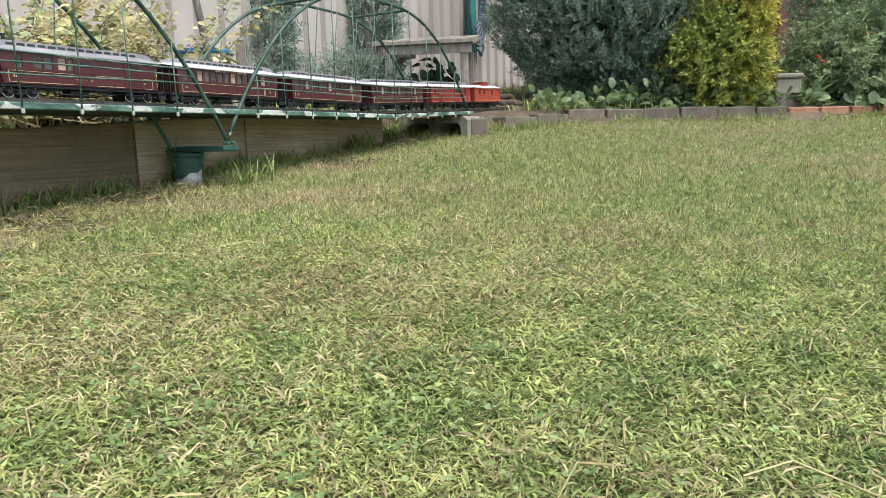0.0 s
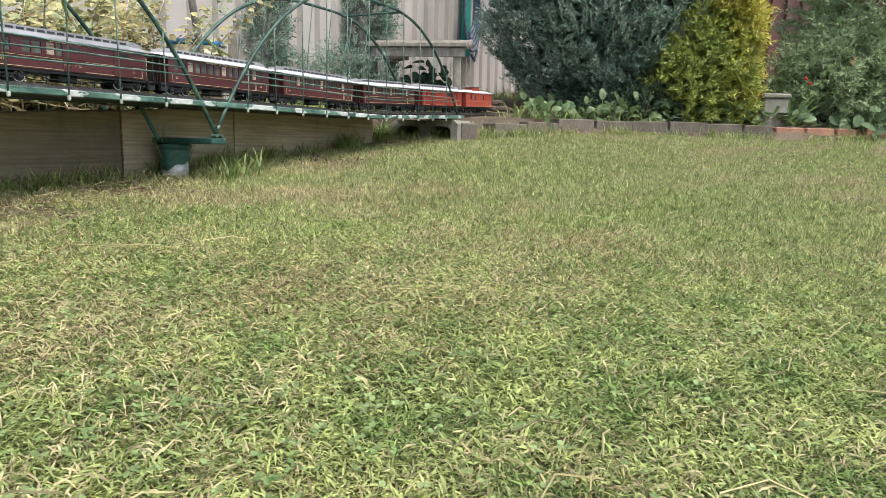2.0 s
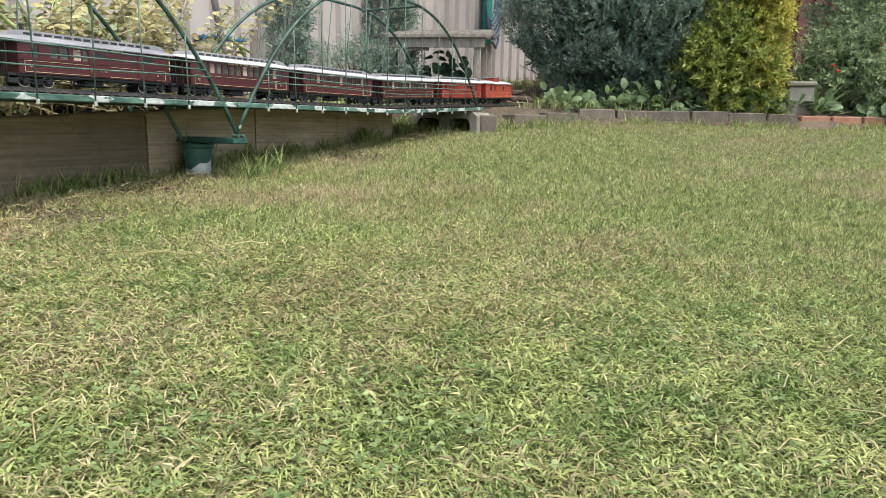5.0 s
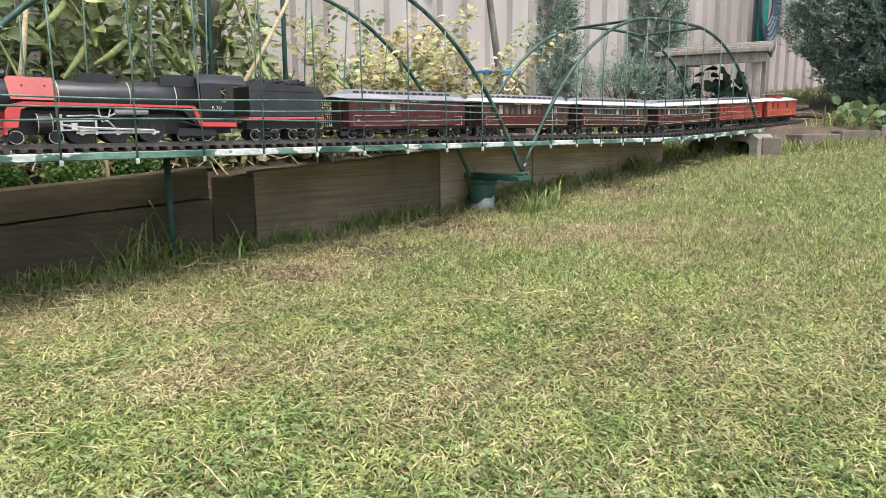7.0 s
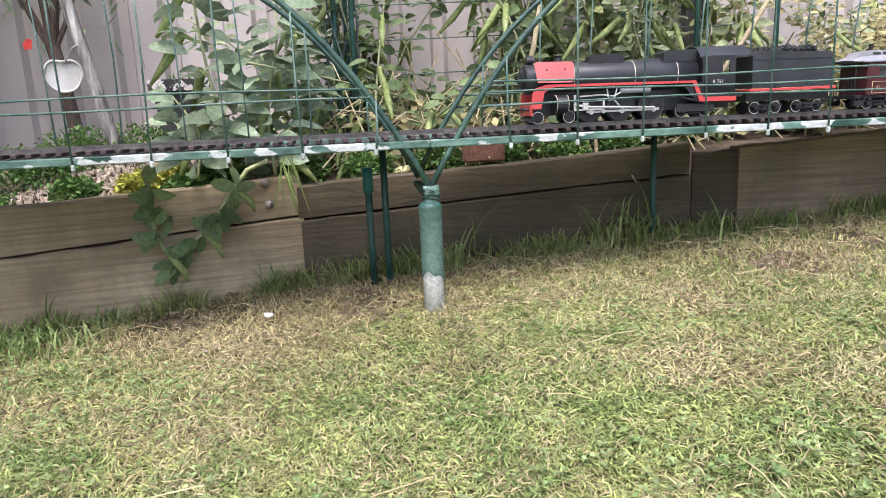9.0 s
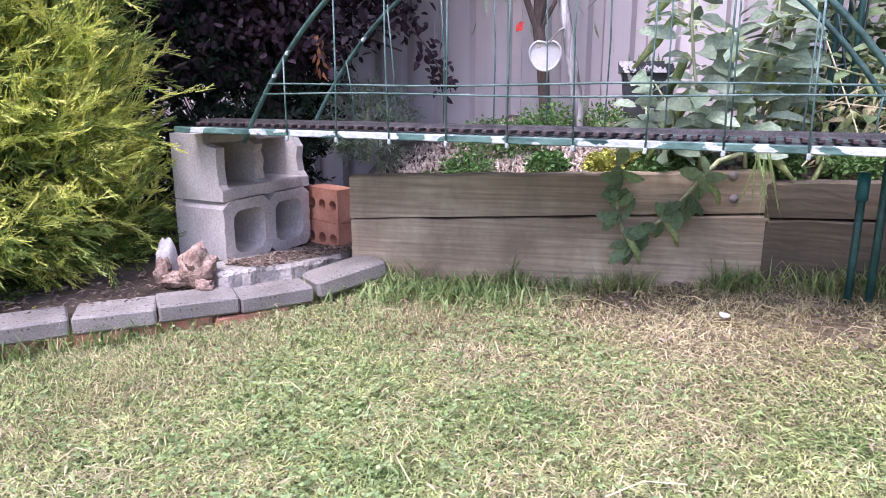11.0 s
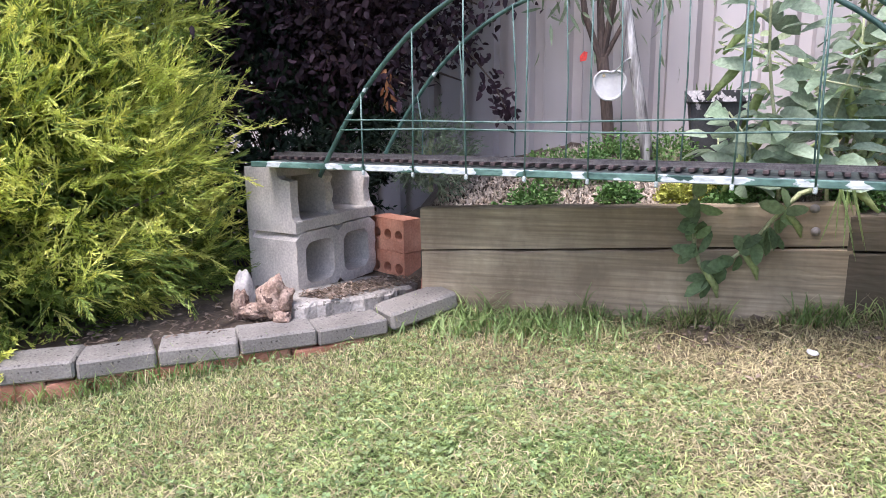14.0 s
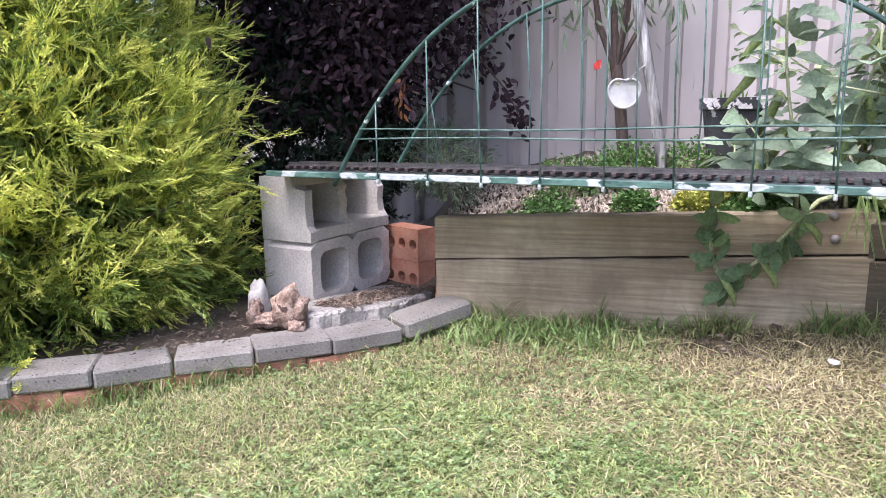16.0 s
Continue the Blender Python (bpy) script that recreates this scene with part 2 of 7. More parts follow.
M_SLEEPER_DARK = timber("dark_pine", (0.070, 0.053, 0.034), (0.125, 0.098, 0.065), (0.052, 0.050, 0.028), 0.55)
M_SLEEPER_TAN = timber("dry_pine", (0.33, 0.265, 0.18), (0.46, 0.385, 0.28), (0.26, 0.21, 0.14), 0.62)
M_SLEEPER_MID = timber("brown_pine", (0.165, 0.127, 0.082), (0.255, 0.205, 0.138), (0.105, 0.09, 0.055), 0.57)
M_FENCE = material("fence_steel", (0.43, 0.39, 0.37), (0.46, 0.42, 0.40), 1.3, 0.5, bump=0.0, fine=2.5, vary=0.03, stretch=(1, 1, 0.3))
M_FENCE_POST = material("fence_post_steel", (0.25, 0.22, 0.21), (0.30, 0.27, 0.25), 3, 0.6, bump=0.05, vary=0.03)
M_RED_FENCE = material("brown_steel", (0.105, 0.046, 0.038), (0.145, 0.062, 0.050), 2, 0.6, bump=0.1, vary=0.05)
M_PAVER = material("grey_paver", (0.20, 0.182, 0.158), (0.285, 0.262, 0.23), 6, 0.95, bump=0.7, fine=30, vary=0.12, grit=0.2, spots=((0.09, 0.082, 0.07), 110, 0.63))
M_PAVER_FAR = material("brown_grey_paver", (0.145, 0.12, 0.10), (0.21, 0.178, 0.15), 9, 0.95, bump=0.7, fine=12, vary=0.15, grit=0.2)
M_BRICK_OLD = material("old_brick_edging", (0.25, 0.12, 0.08), (0.36, 0.19, 0.13), 14, 0.9, bump=0.5, fine=9, vary=0.2, grit=0.2)
M_BRICK = material("orange_brick", (0.46, 0.20, 0.12), (0.58, 0.30, 0.20), 14, 0.9, bump=0.5, fine=9, vary=0.15, grit=0.14)
M_BLOCK = material("concrete_block", (0.45, 0.412, 0.365), (0.61, 0.567, 0.51), 9, 0.95, bump=0.3, fine=16, vary=0.04, grit=0.16)
# darker concrete, with the bridge's shade put in for the far block
M_BLOCK_DARK = material("dark_concrete_block", (0.22, 0.21, 0.175), (0.34, 0.32, 0.275), 9, 0.95, bump=0.4, fine=16, vary=0.04, grit=0.2)
M_SLAB = material("rough_concrete", (0.39, 0.36, 0.32), (0.48, 0.445, 0.40), 30, 0.95, bump=0.8, fine=4, vary=0, grit=0.12)
M_GREEN = material("peeling_green_paint", (0.016, 0.046, 0.036), (0.060, 0.125, 0.097), 22, 0.5, bump=0.25, fine=6, vary=0.1, spots=((0.5, 0.56, 0.53), 24, 0.67), grit=0.15)
M_GREEN_BEAM = material("flaking_green_paint", (0.018, 0.060, 0.047), (0.14, 0.25, 0.20), 17, 0.6, bump=0.35, fine=6, vary=0.1, stretch=(0.6, 1, 1.2), spots=((0.52, 0.555, 0.54), 19, 0.535))
M_WIRE = material("green_wire", (0.032, 0.090, 0.068), (0.145, 0.215, 0.185), 25, 0.55, bump=0.1, vary=0.1)
M_CLIP = material("pale_clip", (0.18, 0.24, 0.21), (0.46, 0.50, 0.47), 60, 0.6, bump=0.1, vary=0.2)
M_TIE = material("brown_plastic_sleeper", (0.028, 0.022, 0.02), (0.07, 0.045, 0.04), 40, 0.6, bump=0.2, vary=0.3)
M_RAIL = material("dull_rail", (0.11, 0.10, 0.10), (0.19, 0.175, 0.165), 30, 0.4, 0.6, bump=0.1, vary=0)
M_DECK = material("dark_deck", (0.03, 0.04, 0.035), (0.07, 0.08, 0.07), 12, 0.8, bump=0.3, vary=0)

# ---- the lie of the land ----
def soft(y):
    return 0.25 * np.log1p(np.exp((np.asarray(y, float) - 0.1) / 0.25))


def ground_z(x, y):
    return 0.03 * np.minimum(y, 9) + 0.077 * soft(np.minimum(y, 9)) - 0.0149 * np.clip(x, -6, 9) - 0.010 + 0.018 * np.clip((np.minimum(y, 9) - 2.9) / 1.0, 0, 1) + 0.024 * np.exp(-(((x + 1.46) / 0.22) ** 2 + ((y - 0.70) / 0.26) ** 2))


EDGE = [(-1.80, -2.6), (-1.80, -1.75), (-1.84, -1.383), (-1.88, -1.198), (-1.945, -1.034), (-2.01, -0.856), (-2.085, -0.675), (-2.22, -0.496), (-2.30, -0.40), (-1.965, 0.623), (-1.36, 1.49), (-1.28, 1.57), (-0.93, 2.18), (-0.72, 2.57), (-0.40, 3.03), (-0.27, 3.38), (-0.25, 3.72), (0.20, 3.60), (0.42, 3.76), (0.79, 4.02), (1.24, 4.12), (1.69, 4.15), (2.16, 4.11), (2.7, 4.25), (3.6, 4.7), (6.0, 6.0)]
EX, EY = np.array([p[0] for p in EDGE]), np.array([p[1] for p in EDGE])


def edge_distance(x, y):
    """Distance to the lawn's edge; negative on the bed's side."""
    best, sign = np.full(np.shape(x), 1e9), np.ones(np.shape(x))
    for i in range(len(EX) - 1):
        ax, ay, bx, by = EX[i], EY[i], EX[i + 1], EY[i + 1]
        dx, dy = bx - ax, by - ay
        t = np.clip(((x - ax) * dx + (y - ay) * dy) / (dx * dx + dy * dy), 0, 1)
        d = np.hypot(x - ax - t * dx, y - ay - t * dy)
        side = np.sign((x - ax) * -dy + (y - ay) * dx)
        near = d < best - 1e-9
        best, sign = np.where(near, d, best), np.where(near, -side, sign)
    return best * sign


def bed_z(x, y):
    """The planted bed's soil, which fills up to just under the boards' top."""
    rise = np.interp(y, [-0.7, -0.3, 1.0, 3.0], [0.0, 0.16, 0.12, 0.05]) * np.clip(-edge_distance(np.asarray(x, float), np.asarray(y, float)), 0, 1)
    return ground_z(x, y) + rise + np.interp(y, [-2.0, -0.95, -0.42, -0.24, 0.2, 1.2, 2.2, 3.4, 4.2, 6.0], [0.075, 0.065, 0.0, 0.15, 0.265, 0.20, 0.17, 0.11, 0.065, 0.08])


def field(x, y, s, seed):
    """Smooth uneven values from 0 to 1 over the lawn."""
    r = np.random.default_rng(seed)
    v = np.zeros(np.shape(x))
    for i in range(9):
        k = r.normal(size=2) * s
        v = v + np.sin(x * k[0] + y * k[1] + r.random() * 6.28)
    return np.clip(0.5 + v / 7.5, 0, 1)


def dryness(x, y):
    d = edge_distance(x, y)
    near = np.exp(-((d - 0.12) / 0.22) ** 2) * np.interp(y, [-1.2, -0.5, 0.1, 0.6, 1.6, 2.4], [0.08, 0.14, 0.40, 0.50, 0.40, 0.14])
    spot = 0.55 * np.exp(-(((x + 1.75) / 0.35) ** 2 + ((y - 0.45) / 0.35) ** 2)) + 0.7 * np.exp(-(((x + 1.0) / 0.13) ** 2 + ((y - 1.42) / 0.11) ** 2)) + 0.6 * np.exp(-(((x + 0.36) / 0.14) ** 2 + ((y - 2.5) / 0.10) ** 2))
    # a wheel line across the lawn, its groove's shade coloured as greener grass
    line = np.exp(-(((x - 1.09) * 0.737 - (y - 2.38) * 0.676) / 0.06) ** 2) * np.clip((y - 1.5) / 0.5, 0, 1)
    spot = spot - 0.45 * line
    return np.clip(0.11 + 0.30 * (field(x, y, 38.0, 3) - 0.5) + 0.44 * field(x, y, 5.0, 1) * field(x, y, 15.0, 2) * 1.7 + near + spot, 0, 0.95)


BARE = ((-0.93, 1.62, 0.17, 0.10), (-1.06, 1.36, 0.10, 0.07), (-0.83, 1.92, 0.14, 0.09), (-1.95, 0.28, 0.14, 0.10), (-1.62, 0.62, 0.12, 0.12), (-0.36, 2.62, 0.12, 0.06))


def bare(x, y):
    """Where soil and litter show through the lawn."""
    v = np.zeros(np.shape(x))
    for cx, cy, rx, ry in BARE:
        v = np.maximum(v, np.exp(-(((x - cx) / rx) ** 2 + ((y - cy) / ry) ** 2)))
    return np.clip(v * 1.3 - 0.25 + 0.5 * (field(x, y, 30.0, 9) - 0.5), 0, 1) * (v > 0.1)


def build_ground():
    xs = np.unique(np.concatenate([np.linspace(-5, 6, 181), [-400, -80, -20, -9, 10, 25, 90, 400]]))
    ys = np.unique(np.concatenate([np.linspace(-4, 8, 201), [-400, -80, -20, -8, 12, 30, 90, 400]]))
    X, Y = np.meshgrid(xs, ys)
    d = edge_distance(X, Y)
    step = np.clip((-d - 0.02) / 0.06, 0, 1)
    step = step * (np.abs(X) < 7) * (np.abs(Y) < 9)
    bumps = np.array([noise.noise((x * 2.3, y * 2.3, 0.0)) * 0.002 + noise.noise((x * 9, y * 9, 3.0)) * 0.002 - 0.004 for x, y in zip(X.ravel(), Y.ravel())]).reshape(X.shape)
    Z = ground_z(X, Y) + bumps + step * (bed_z(X, Y) - ground_z(X, Y) + bumps)
    nx, ny = len(xs), len(ys)
    V = np.stack([X, Y, Z], -1).reshape(-1, 3)
    i = (np.arange(ny - 1)[:, None] * nx + np.arange(nx - 1)[None]).ravel()
    F = np.stack([i, i + 1, i + nx + 1, i + nx], 1)
    me = big_mesh("ground", V, F, M_LAWN, True)
    me.materials.append(M_SOIL)
    cx, cy = V[F].mean(1)[:, 0], V[F].mean(1)[:, 1]
    me.materials.append(M_THATCH)
    me.polygons.foreach_set("material_index", np.where(edge_distance(cx, cy) < -0.01, 1, np.where(((dryness(cx, cy) > 0.50) | (bare(cx, cy) > 0.25)) & (cy < 4) & (cy > -1), 2, 0)).astype(np.int32))
    return tagged(new("ground", me), "sloping back-garden lawn with a raised planted bed", "ground", kind="structure")


build_ground()

# ---- the sleeper wall that holds up the bed ----
def board(parent, p, q, z0, z1, thick=0.05, mat=M_SLEEPER):
    """A board between plan points p and q; z0 and z1 give bottom and top at each end."""
    d = Vector((q[0] - p[0], q[1] - p[1], 0))
    n = Vector((-d.y, d.x, 0)).normalized() * thick
    g, k = Geo(), 28
    ring = []
    for i in range(k + 1):
        u = i / k
        c = Vector((p[0], p[1], 0)) + d * u
        w = 0.0015 * math.sin(7 * u + z1[0] * 40) + 0.0035 * noise.noise((u * d.length * 9, z1[0] * 50, p[0] * 7)) + 0.002 * noise.noise((u * d.length * 40, z1[0] * 50, p[0] * 7))
        warp = 0.0025 * noise.noise((u * d.length * 4, z0[1] * 60, 5.0))
        c = c + n * (warp / thick)
        lo, hi = z0[0] + (z0[1] - z0[0]) * u, z1[0] + (z1[1] - z1[0]) * u + w
        b = 0.004 + 0.003 * abs(noise.noise((u * d.length * 14, p[0] * 30, 1.0)))
        ring.append([c + Vector((0, 0, lo)), c + Vector((0, 0, hi - b)), c + n * 0.1 + Vector((0, 0, hi)), c + n * 0.9 + Vector((0, 0, hi)), c + n + Vector((0, 0, hi - b)), c + n + Vector((0, 0, lo))])
    vs = [v for r in ring for v in r]
    fs = [(i * 6 + a, i * 6 + 6 + a, i * 6 + 6 + (a + 1) % 6, i * 6 + (a + 1) % 6) for i in range(k) for a in range(6)]
    fs += [tuple(range(6)), tuple(range(k * 6 + 5, k * 6 - 1, -1))]
    # lengthwise grain: the mesh's own x runs along the board
    ang = math.atan2(d.y, d.x)
    m = Matrix.Translation((p[0], p[1], 0)) @ Matrix.Rotation(ang, 4, "Z")
    g.add(vs, fs, m.inverted())
    ob = part("plank", g, mat, parent)
    ob.matrix_world = m
    return ob


wall = thing("wall_garden", "low retaining wall of weathered timber sleepers along the lawn", "garden wall", kind="structure")
board(wall, (-2.285, -0.40), (-1.955, 0.640), (-0.02, 0.02), (0.198, 0.254))
board(wall, (-2.287, -0.402), (-1.958, 0.637), (0.204, 0.261), (0.322, 0.364))
# the boards from y 0.63 to 1.57 have the darker pine
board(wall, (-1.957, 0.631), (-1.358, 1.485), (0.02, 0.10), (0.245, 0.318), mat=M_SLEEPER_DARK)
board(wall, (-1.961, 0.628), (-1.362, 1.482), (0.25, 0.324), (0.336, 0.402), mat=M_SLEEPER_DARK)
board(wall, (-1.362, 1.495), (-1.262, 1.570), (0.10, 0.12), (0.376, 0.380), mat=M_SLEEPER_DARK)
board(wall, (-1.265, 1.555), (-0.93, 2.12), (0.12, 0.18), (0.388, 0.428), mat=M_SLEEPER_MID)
board(wall, (-0.925, 2.125), (-0.70, 2.52), (0.18, 0.22), (0.432, 0.45), mat=M_SLEEPER_TAN)
board(wall, (-0.697, 2.525), (-0.26, 3.30), (0.22, 0.3), (0.45, 0.46), mat=M_SLEEPER_TAN)
L_TURN = math.atan2(1.04, 0.33)
for x, y, z in ((-1.983, 0.551, 0.350), (-1.981, 0.557, 0.294)):
    part("coach_bolt", Geo().lathe([(0.011, 0.0), (0.011, 0.002), (0.007, 0.003), (0.006, 0.007), (0.003, 0.008)], 14, Matrix.Translation((x, y, z)) @ Matrix.Rotation(L_TURN, 4, "Z") @ Matrix.Rotation(math.pi / 2, 4, "X")), M_FENCE_POST, wall, "dull steel bolt head", True)

# ---- the fence ----
F0, FU = Vector((-3.43, -0.4, 0)), Vector((0.5145, 0.8575, 0))


def fence(name, origin, ang, length, z0, z1, mat, post_mat, pitch, depth, label, posts, sheet=0.78):
    top = thing(name, label, "fence", kind="structure", m=Matrix.Translation(origin) @ Matrix.Rotation(ang, 4, "Z"))
    n = int(length / sheet)
    g = Geo()
    prof = []
    k = max(1, round(sheet / pitch))
    for i in range(k):
        x = i * sheet / k
        w = sheet / k
        prof += [(x, 0), (x + w * 0.60, 0), (x + w * 0.68, depth), (x + w * 0.92, depth)]
    prof.append((sheet, 0))
    vs = [(x, y, z) for x, y in prof for z in (z0, z1)] + [(x, y + 0.001, z) for x, y in prof for z in (z0, z1)]
    h = 2 * len(prof)
    fs = [(2 * i, 2 * i + 2, 2 * i + 3, 2 * i + 1) for i in range(len(prof) - 1)] + [(h + 2 * i, h + 2 * i + 1, h + 2 * i + 3, h + 2 * i + 2) for i in range(len(prof) - 1)]
    g.add(vs, fs)
    me = mesh_of("sheet", g.v, g.f, mat)
    for i in range(n):
        ob = new("sheet", me)
        ob.parent, ob.location = top, (i * sheet, 0.002 * (i % 2), 0)
    for x in posts:
        part("post", Geo().box(x - 0.03, x + 0.03, -0.05, -0.004, z0, z1, 0.006), post_mat, top)
    part("top_rail", Geo().box(0, n * sheet, -0.04, 0.04, z1, z1 + 0.05, 0.006), post_mat, top)
    return top


fence("fence_grey", (F0.x - 0.52 * 1.6, F0.y - 0.86 * 1.6, 0), math.atan2(FU.y, FU.x), 13.5, 0.1, 2.3, M_FENCE, M_FENCE_POST, 0.17, 0.03, "tall pale grey ribbed steel boundary fence", (4.62, 8.85))
fence("fence_brown", (10.5, 7.2, 0), math.pi, 8.6, 0.3, 2.6, M_RED_FENCE, M_FENCE_POST, 0.16, 0.03, "dark red-brown ribbed steel boundary fence", ())

# ---- the bridge: its own x runs along the deck, y away from the lawn ----
BR = pose(-1.835, 0.0, 0.0, 0, 0, math.degrees(math.atan2(0.87139, 0.49059)))
WIDE = 0.29
SPANS = [(-0.003, 0.800, -0.765, 0.797), (1.6125, 0.8225, 0.79, 2.435), (3.27, 0.845, 2.43, 4.05)]


def lift(s):
    """The far span's end is tipped up a little."""
    return 0.040 * max(0.0, s - 3.35)


TIP = Matrix.Translation((3.35, 0, 0.455)) @ Matrix.Rotation(-math.atan(0.040), 4, "Y") @ Matrix.Translation((-3.35, 0, -0.455))


def arch_z(span, s):
    c, h, _, _ = SPANS[span]
    return 0.355 + 0.55 * (1 - min(1, abs((s - c) / h)) ** 2.75) + lift(s)


bridge = thing("model_railway_bridge", "three-span garden bridge of flaking green-painted steel arches and wire", "bridge", m=BR)
for y in (0.0, WIDE):
    for a, b in ((-1.0, 0.795), (0.797, 2.432), (2.434, 3.35), (3.351, 4.12)):
        for piece in (part("beam", Geo().box(a, b, y - 0.006, y + 0.006, 0.4435, 0.4595, 0.002), M_GREEN_BEAM, bridge), part("flange", Geo().box(a, b, y + (0.0065 if y == 0 else -0.03), y + (0.03 if y == 0 else -0.0065), 0.4435, 0.4475, 0.001), M_GREEN, bridge)):
            if a > 3:
                piece.matrix_local = TIP
    for i, (c, h, s0, s1) in enumerate(SPANS):
        pts = [(s, y, arch_z(i, s)) for s in np.linspace(s0, s1, 41)]
        part("arch", Geo().tube(pts, 0.0061, 8), M_GREEN, bridge, smooth=True)
part("deck", Geo().box(-1.0, 3.35, 0.032, WIDE - 0.032, 0.446, 0.454), M_DECK, bridge, "dark deck boards")
part("deck", Geo().box(3.351, 4.12, 0.032, WIDE - 0.032, 0.446, 0.454), M_DECK, bridge, "dark deck boards").matrix_local = TIP
for i, (c, h, s0, s1) in enumerate(SPANS):
    for s in (c - 0.22, c + 0.22):
        part("tie_bar", Geo().tube([(s, 0, arch_z(i, s)), (s, WIDE, arch_z(i, s))], 0.005), M_GREEN, bridge)
knob = Geo().lathe([(0.002, -0.008), (0.0042, -0.006), (0.0045, 0.002), (0.003, 0.005)], 8)
knob_mesh = mesh_of("clip", knob.v, knob.f, M_CLIP)
k = 0
for y in (-0.009, WIDE + 0.009):
    for i, (c, h, s0, s1) in enumerate(SPANS):
        s = {0: -0.62, 1: 0.964, 2: 2.56}[i]
        while s < s1 - 0.06:
            top = arch_z(i, s)
            jit = 0.006 * math.sin(k * 2.3)
            part("hanger_wire", Geo().tube([(s, y, 0.437 + lift(s)), (s + jit, y, (0.43 + top) / 2), (s + jit, y * 0.9, top)], 0.0021, 6), M_WIRE, bridge, smooth=True)
            ob = new("clip", knob_mesh)
            ob.parent, ob.location = bridge, (s, y, 0.441 + lift(s))
            s += (0.145, 0.1425, 0.135)[i]
            k += 1
        for z, lo in ((0.569, 0), (0.547, 0), (0.524, 1)):
            if i >= lo and not (i == 0 and y > 0):
                ends = [t for t in np.linspace(s0, s1, 200) if arch_z(i, t) > z]
                e0, e1 = ends[0], ends[-1]
                pts = [(e0 + (e1 - e0) * u, y, z + lift(e0 + (e1 - e0) * u) + 0.003 * math.sin(9 * u + z * 80 + i)) for u in np.linspace(0, 1, 14)]
                part("mesh_wire", Geo().tube(pts, 0.0022, 6), M_WIRE, bridge, smooth=True)

# the track on it
track = thing("railway_track", "garden railway track with brown plastic sleepers on the bridge", "railway track", m=BR)
YC = 0.13
tie = Geo().box(-0.0062, 0.0062, -0.045, 0.045, 0, 0.009, 0.0015)
tie_mesh = mesh_of("track_sleeper", tie.v, tie.f, M_TIE)
for i in range(218):
    ob = new("track_sleeper", tie_mesh)
    ob.parent, ob.location = track, (-1.0 + i * 0.029, YC, 0.4575 + lift(-1.0 + i * 0.029))
for y in (YC - 0.0225, YC + 0.0225):
    web = [(-0.004, 0.4665), (0.004, 0.4665), (0.004, 0.468), (0.001, 0.468), (0.001, 0.4735), (0.0018, 0.4735), (0.0018, 0.476), (-0.0018, 0.476), (-0.0018, 0.4735), (-0.001, 0.4735), (-0.001, 0.468), (-0.004, 0.468)]
    lay = Matrix.Translation((0, y, 0)) @ Matrix.Rotation(-math.pi / 2, 4, "Z")
    part("rail", Geo().ext(web, -1.01, 3.35, lay), M_RAIL, track)
    part("rail", Geo().ext(web, 3.351, 5.32, TIP @ lay), M_RAIL, track)

bedding = thing("track_bed", "strip of dark soil carrying the track past the bridge", "track bed", kind="structure", m=BR)
part("ballast", Geo().ext([(4.13, 0.36), (5.35, 0.36), (5.35, 0.533), (4.13, 0.485)], YC - 0.06, YC + 0.06), M_SOIL, bedding)

# ---- what carries it ----
M_GREY_PAINT = material("scuffed_grey_green_paint", (0.055, 0.115, 0.090), (0.105, 0.180, 0.145), 14, 0.6, bump=0.2, vary=0, spots=((0.34, 0.38, 0.36), 60, 0.69))
M_BARE = material("bare_zinc", (0.44, 0.46, 0.45), (0.60, 0.62, 0.61), 20, 0.5, 0.2, bump=0.2, vary=0)
M_DARK_GREEN = material("dark_green_steel", (0.02, 0.075, 0.06), (0.04, 0.11, 0.09), 20, 0.5, bump=0.1, vary=0.1)


def ring_tube(g, stations, n=18):
    """A tube through stations of (x, y, z, radius along x, radius along y)."""
    k = len(g.v)
    for x, y, z, rx, ry in stations:
        g.v += [(x + rx * math.cos(2 * math.pi * a / n), y + ry * math.sin(2 * math.pi * a / n), z) for a in range(n)]
    for i in range(len(stations) - 1):
        g.f += [(k + i * n + a, k + i * n + (a + 1) % n, k + i * n + n + (a + 1) % n, k + i * n + n + a) for a in range(n)]
    g.f += [tuple(k + a for a in range(n))[::-1], tuple(k + (len(stations) - 1) * n + a for a in range(n))]
    return g


def painted_sleeve(top, x, y, r0, z_top, r1, cut, slant, mat, phase):
    """The painted upper part of a pipe, its lower edge cut on a slant where the paint has gone."""
    g, n = Geo(), 20
    for i in range(n):
        w = 2 * math.pi * i / n
        zl = cut + slant * math.cos(w + phase) + 0.005 * math.sin(5 * w)
        for r, z in ((r0 + 0.0015, zl), (r1 + 0.0015, z_top)):
            g.v.append((x + r * math.cos(w), y + r * math.sin(w), z))
    g.f = [(2 * i, (2 * i + 2) % (2 * n), (2 * i + 3) % (2 * n), 2 * i + 1) for i in range(n)]
    part("pipe", g, mat, top, "", True)


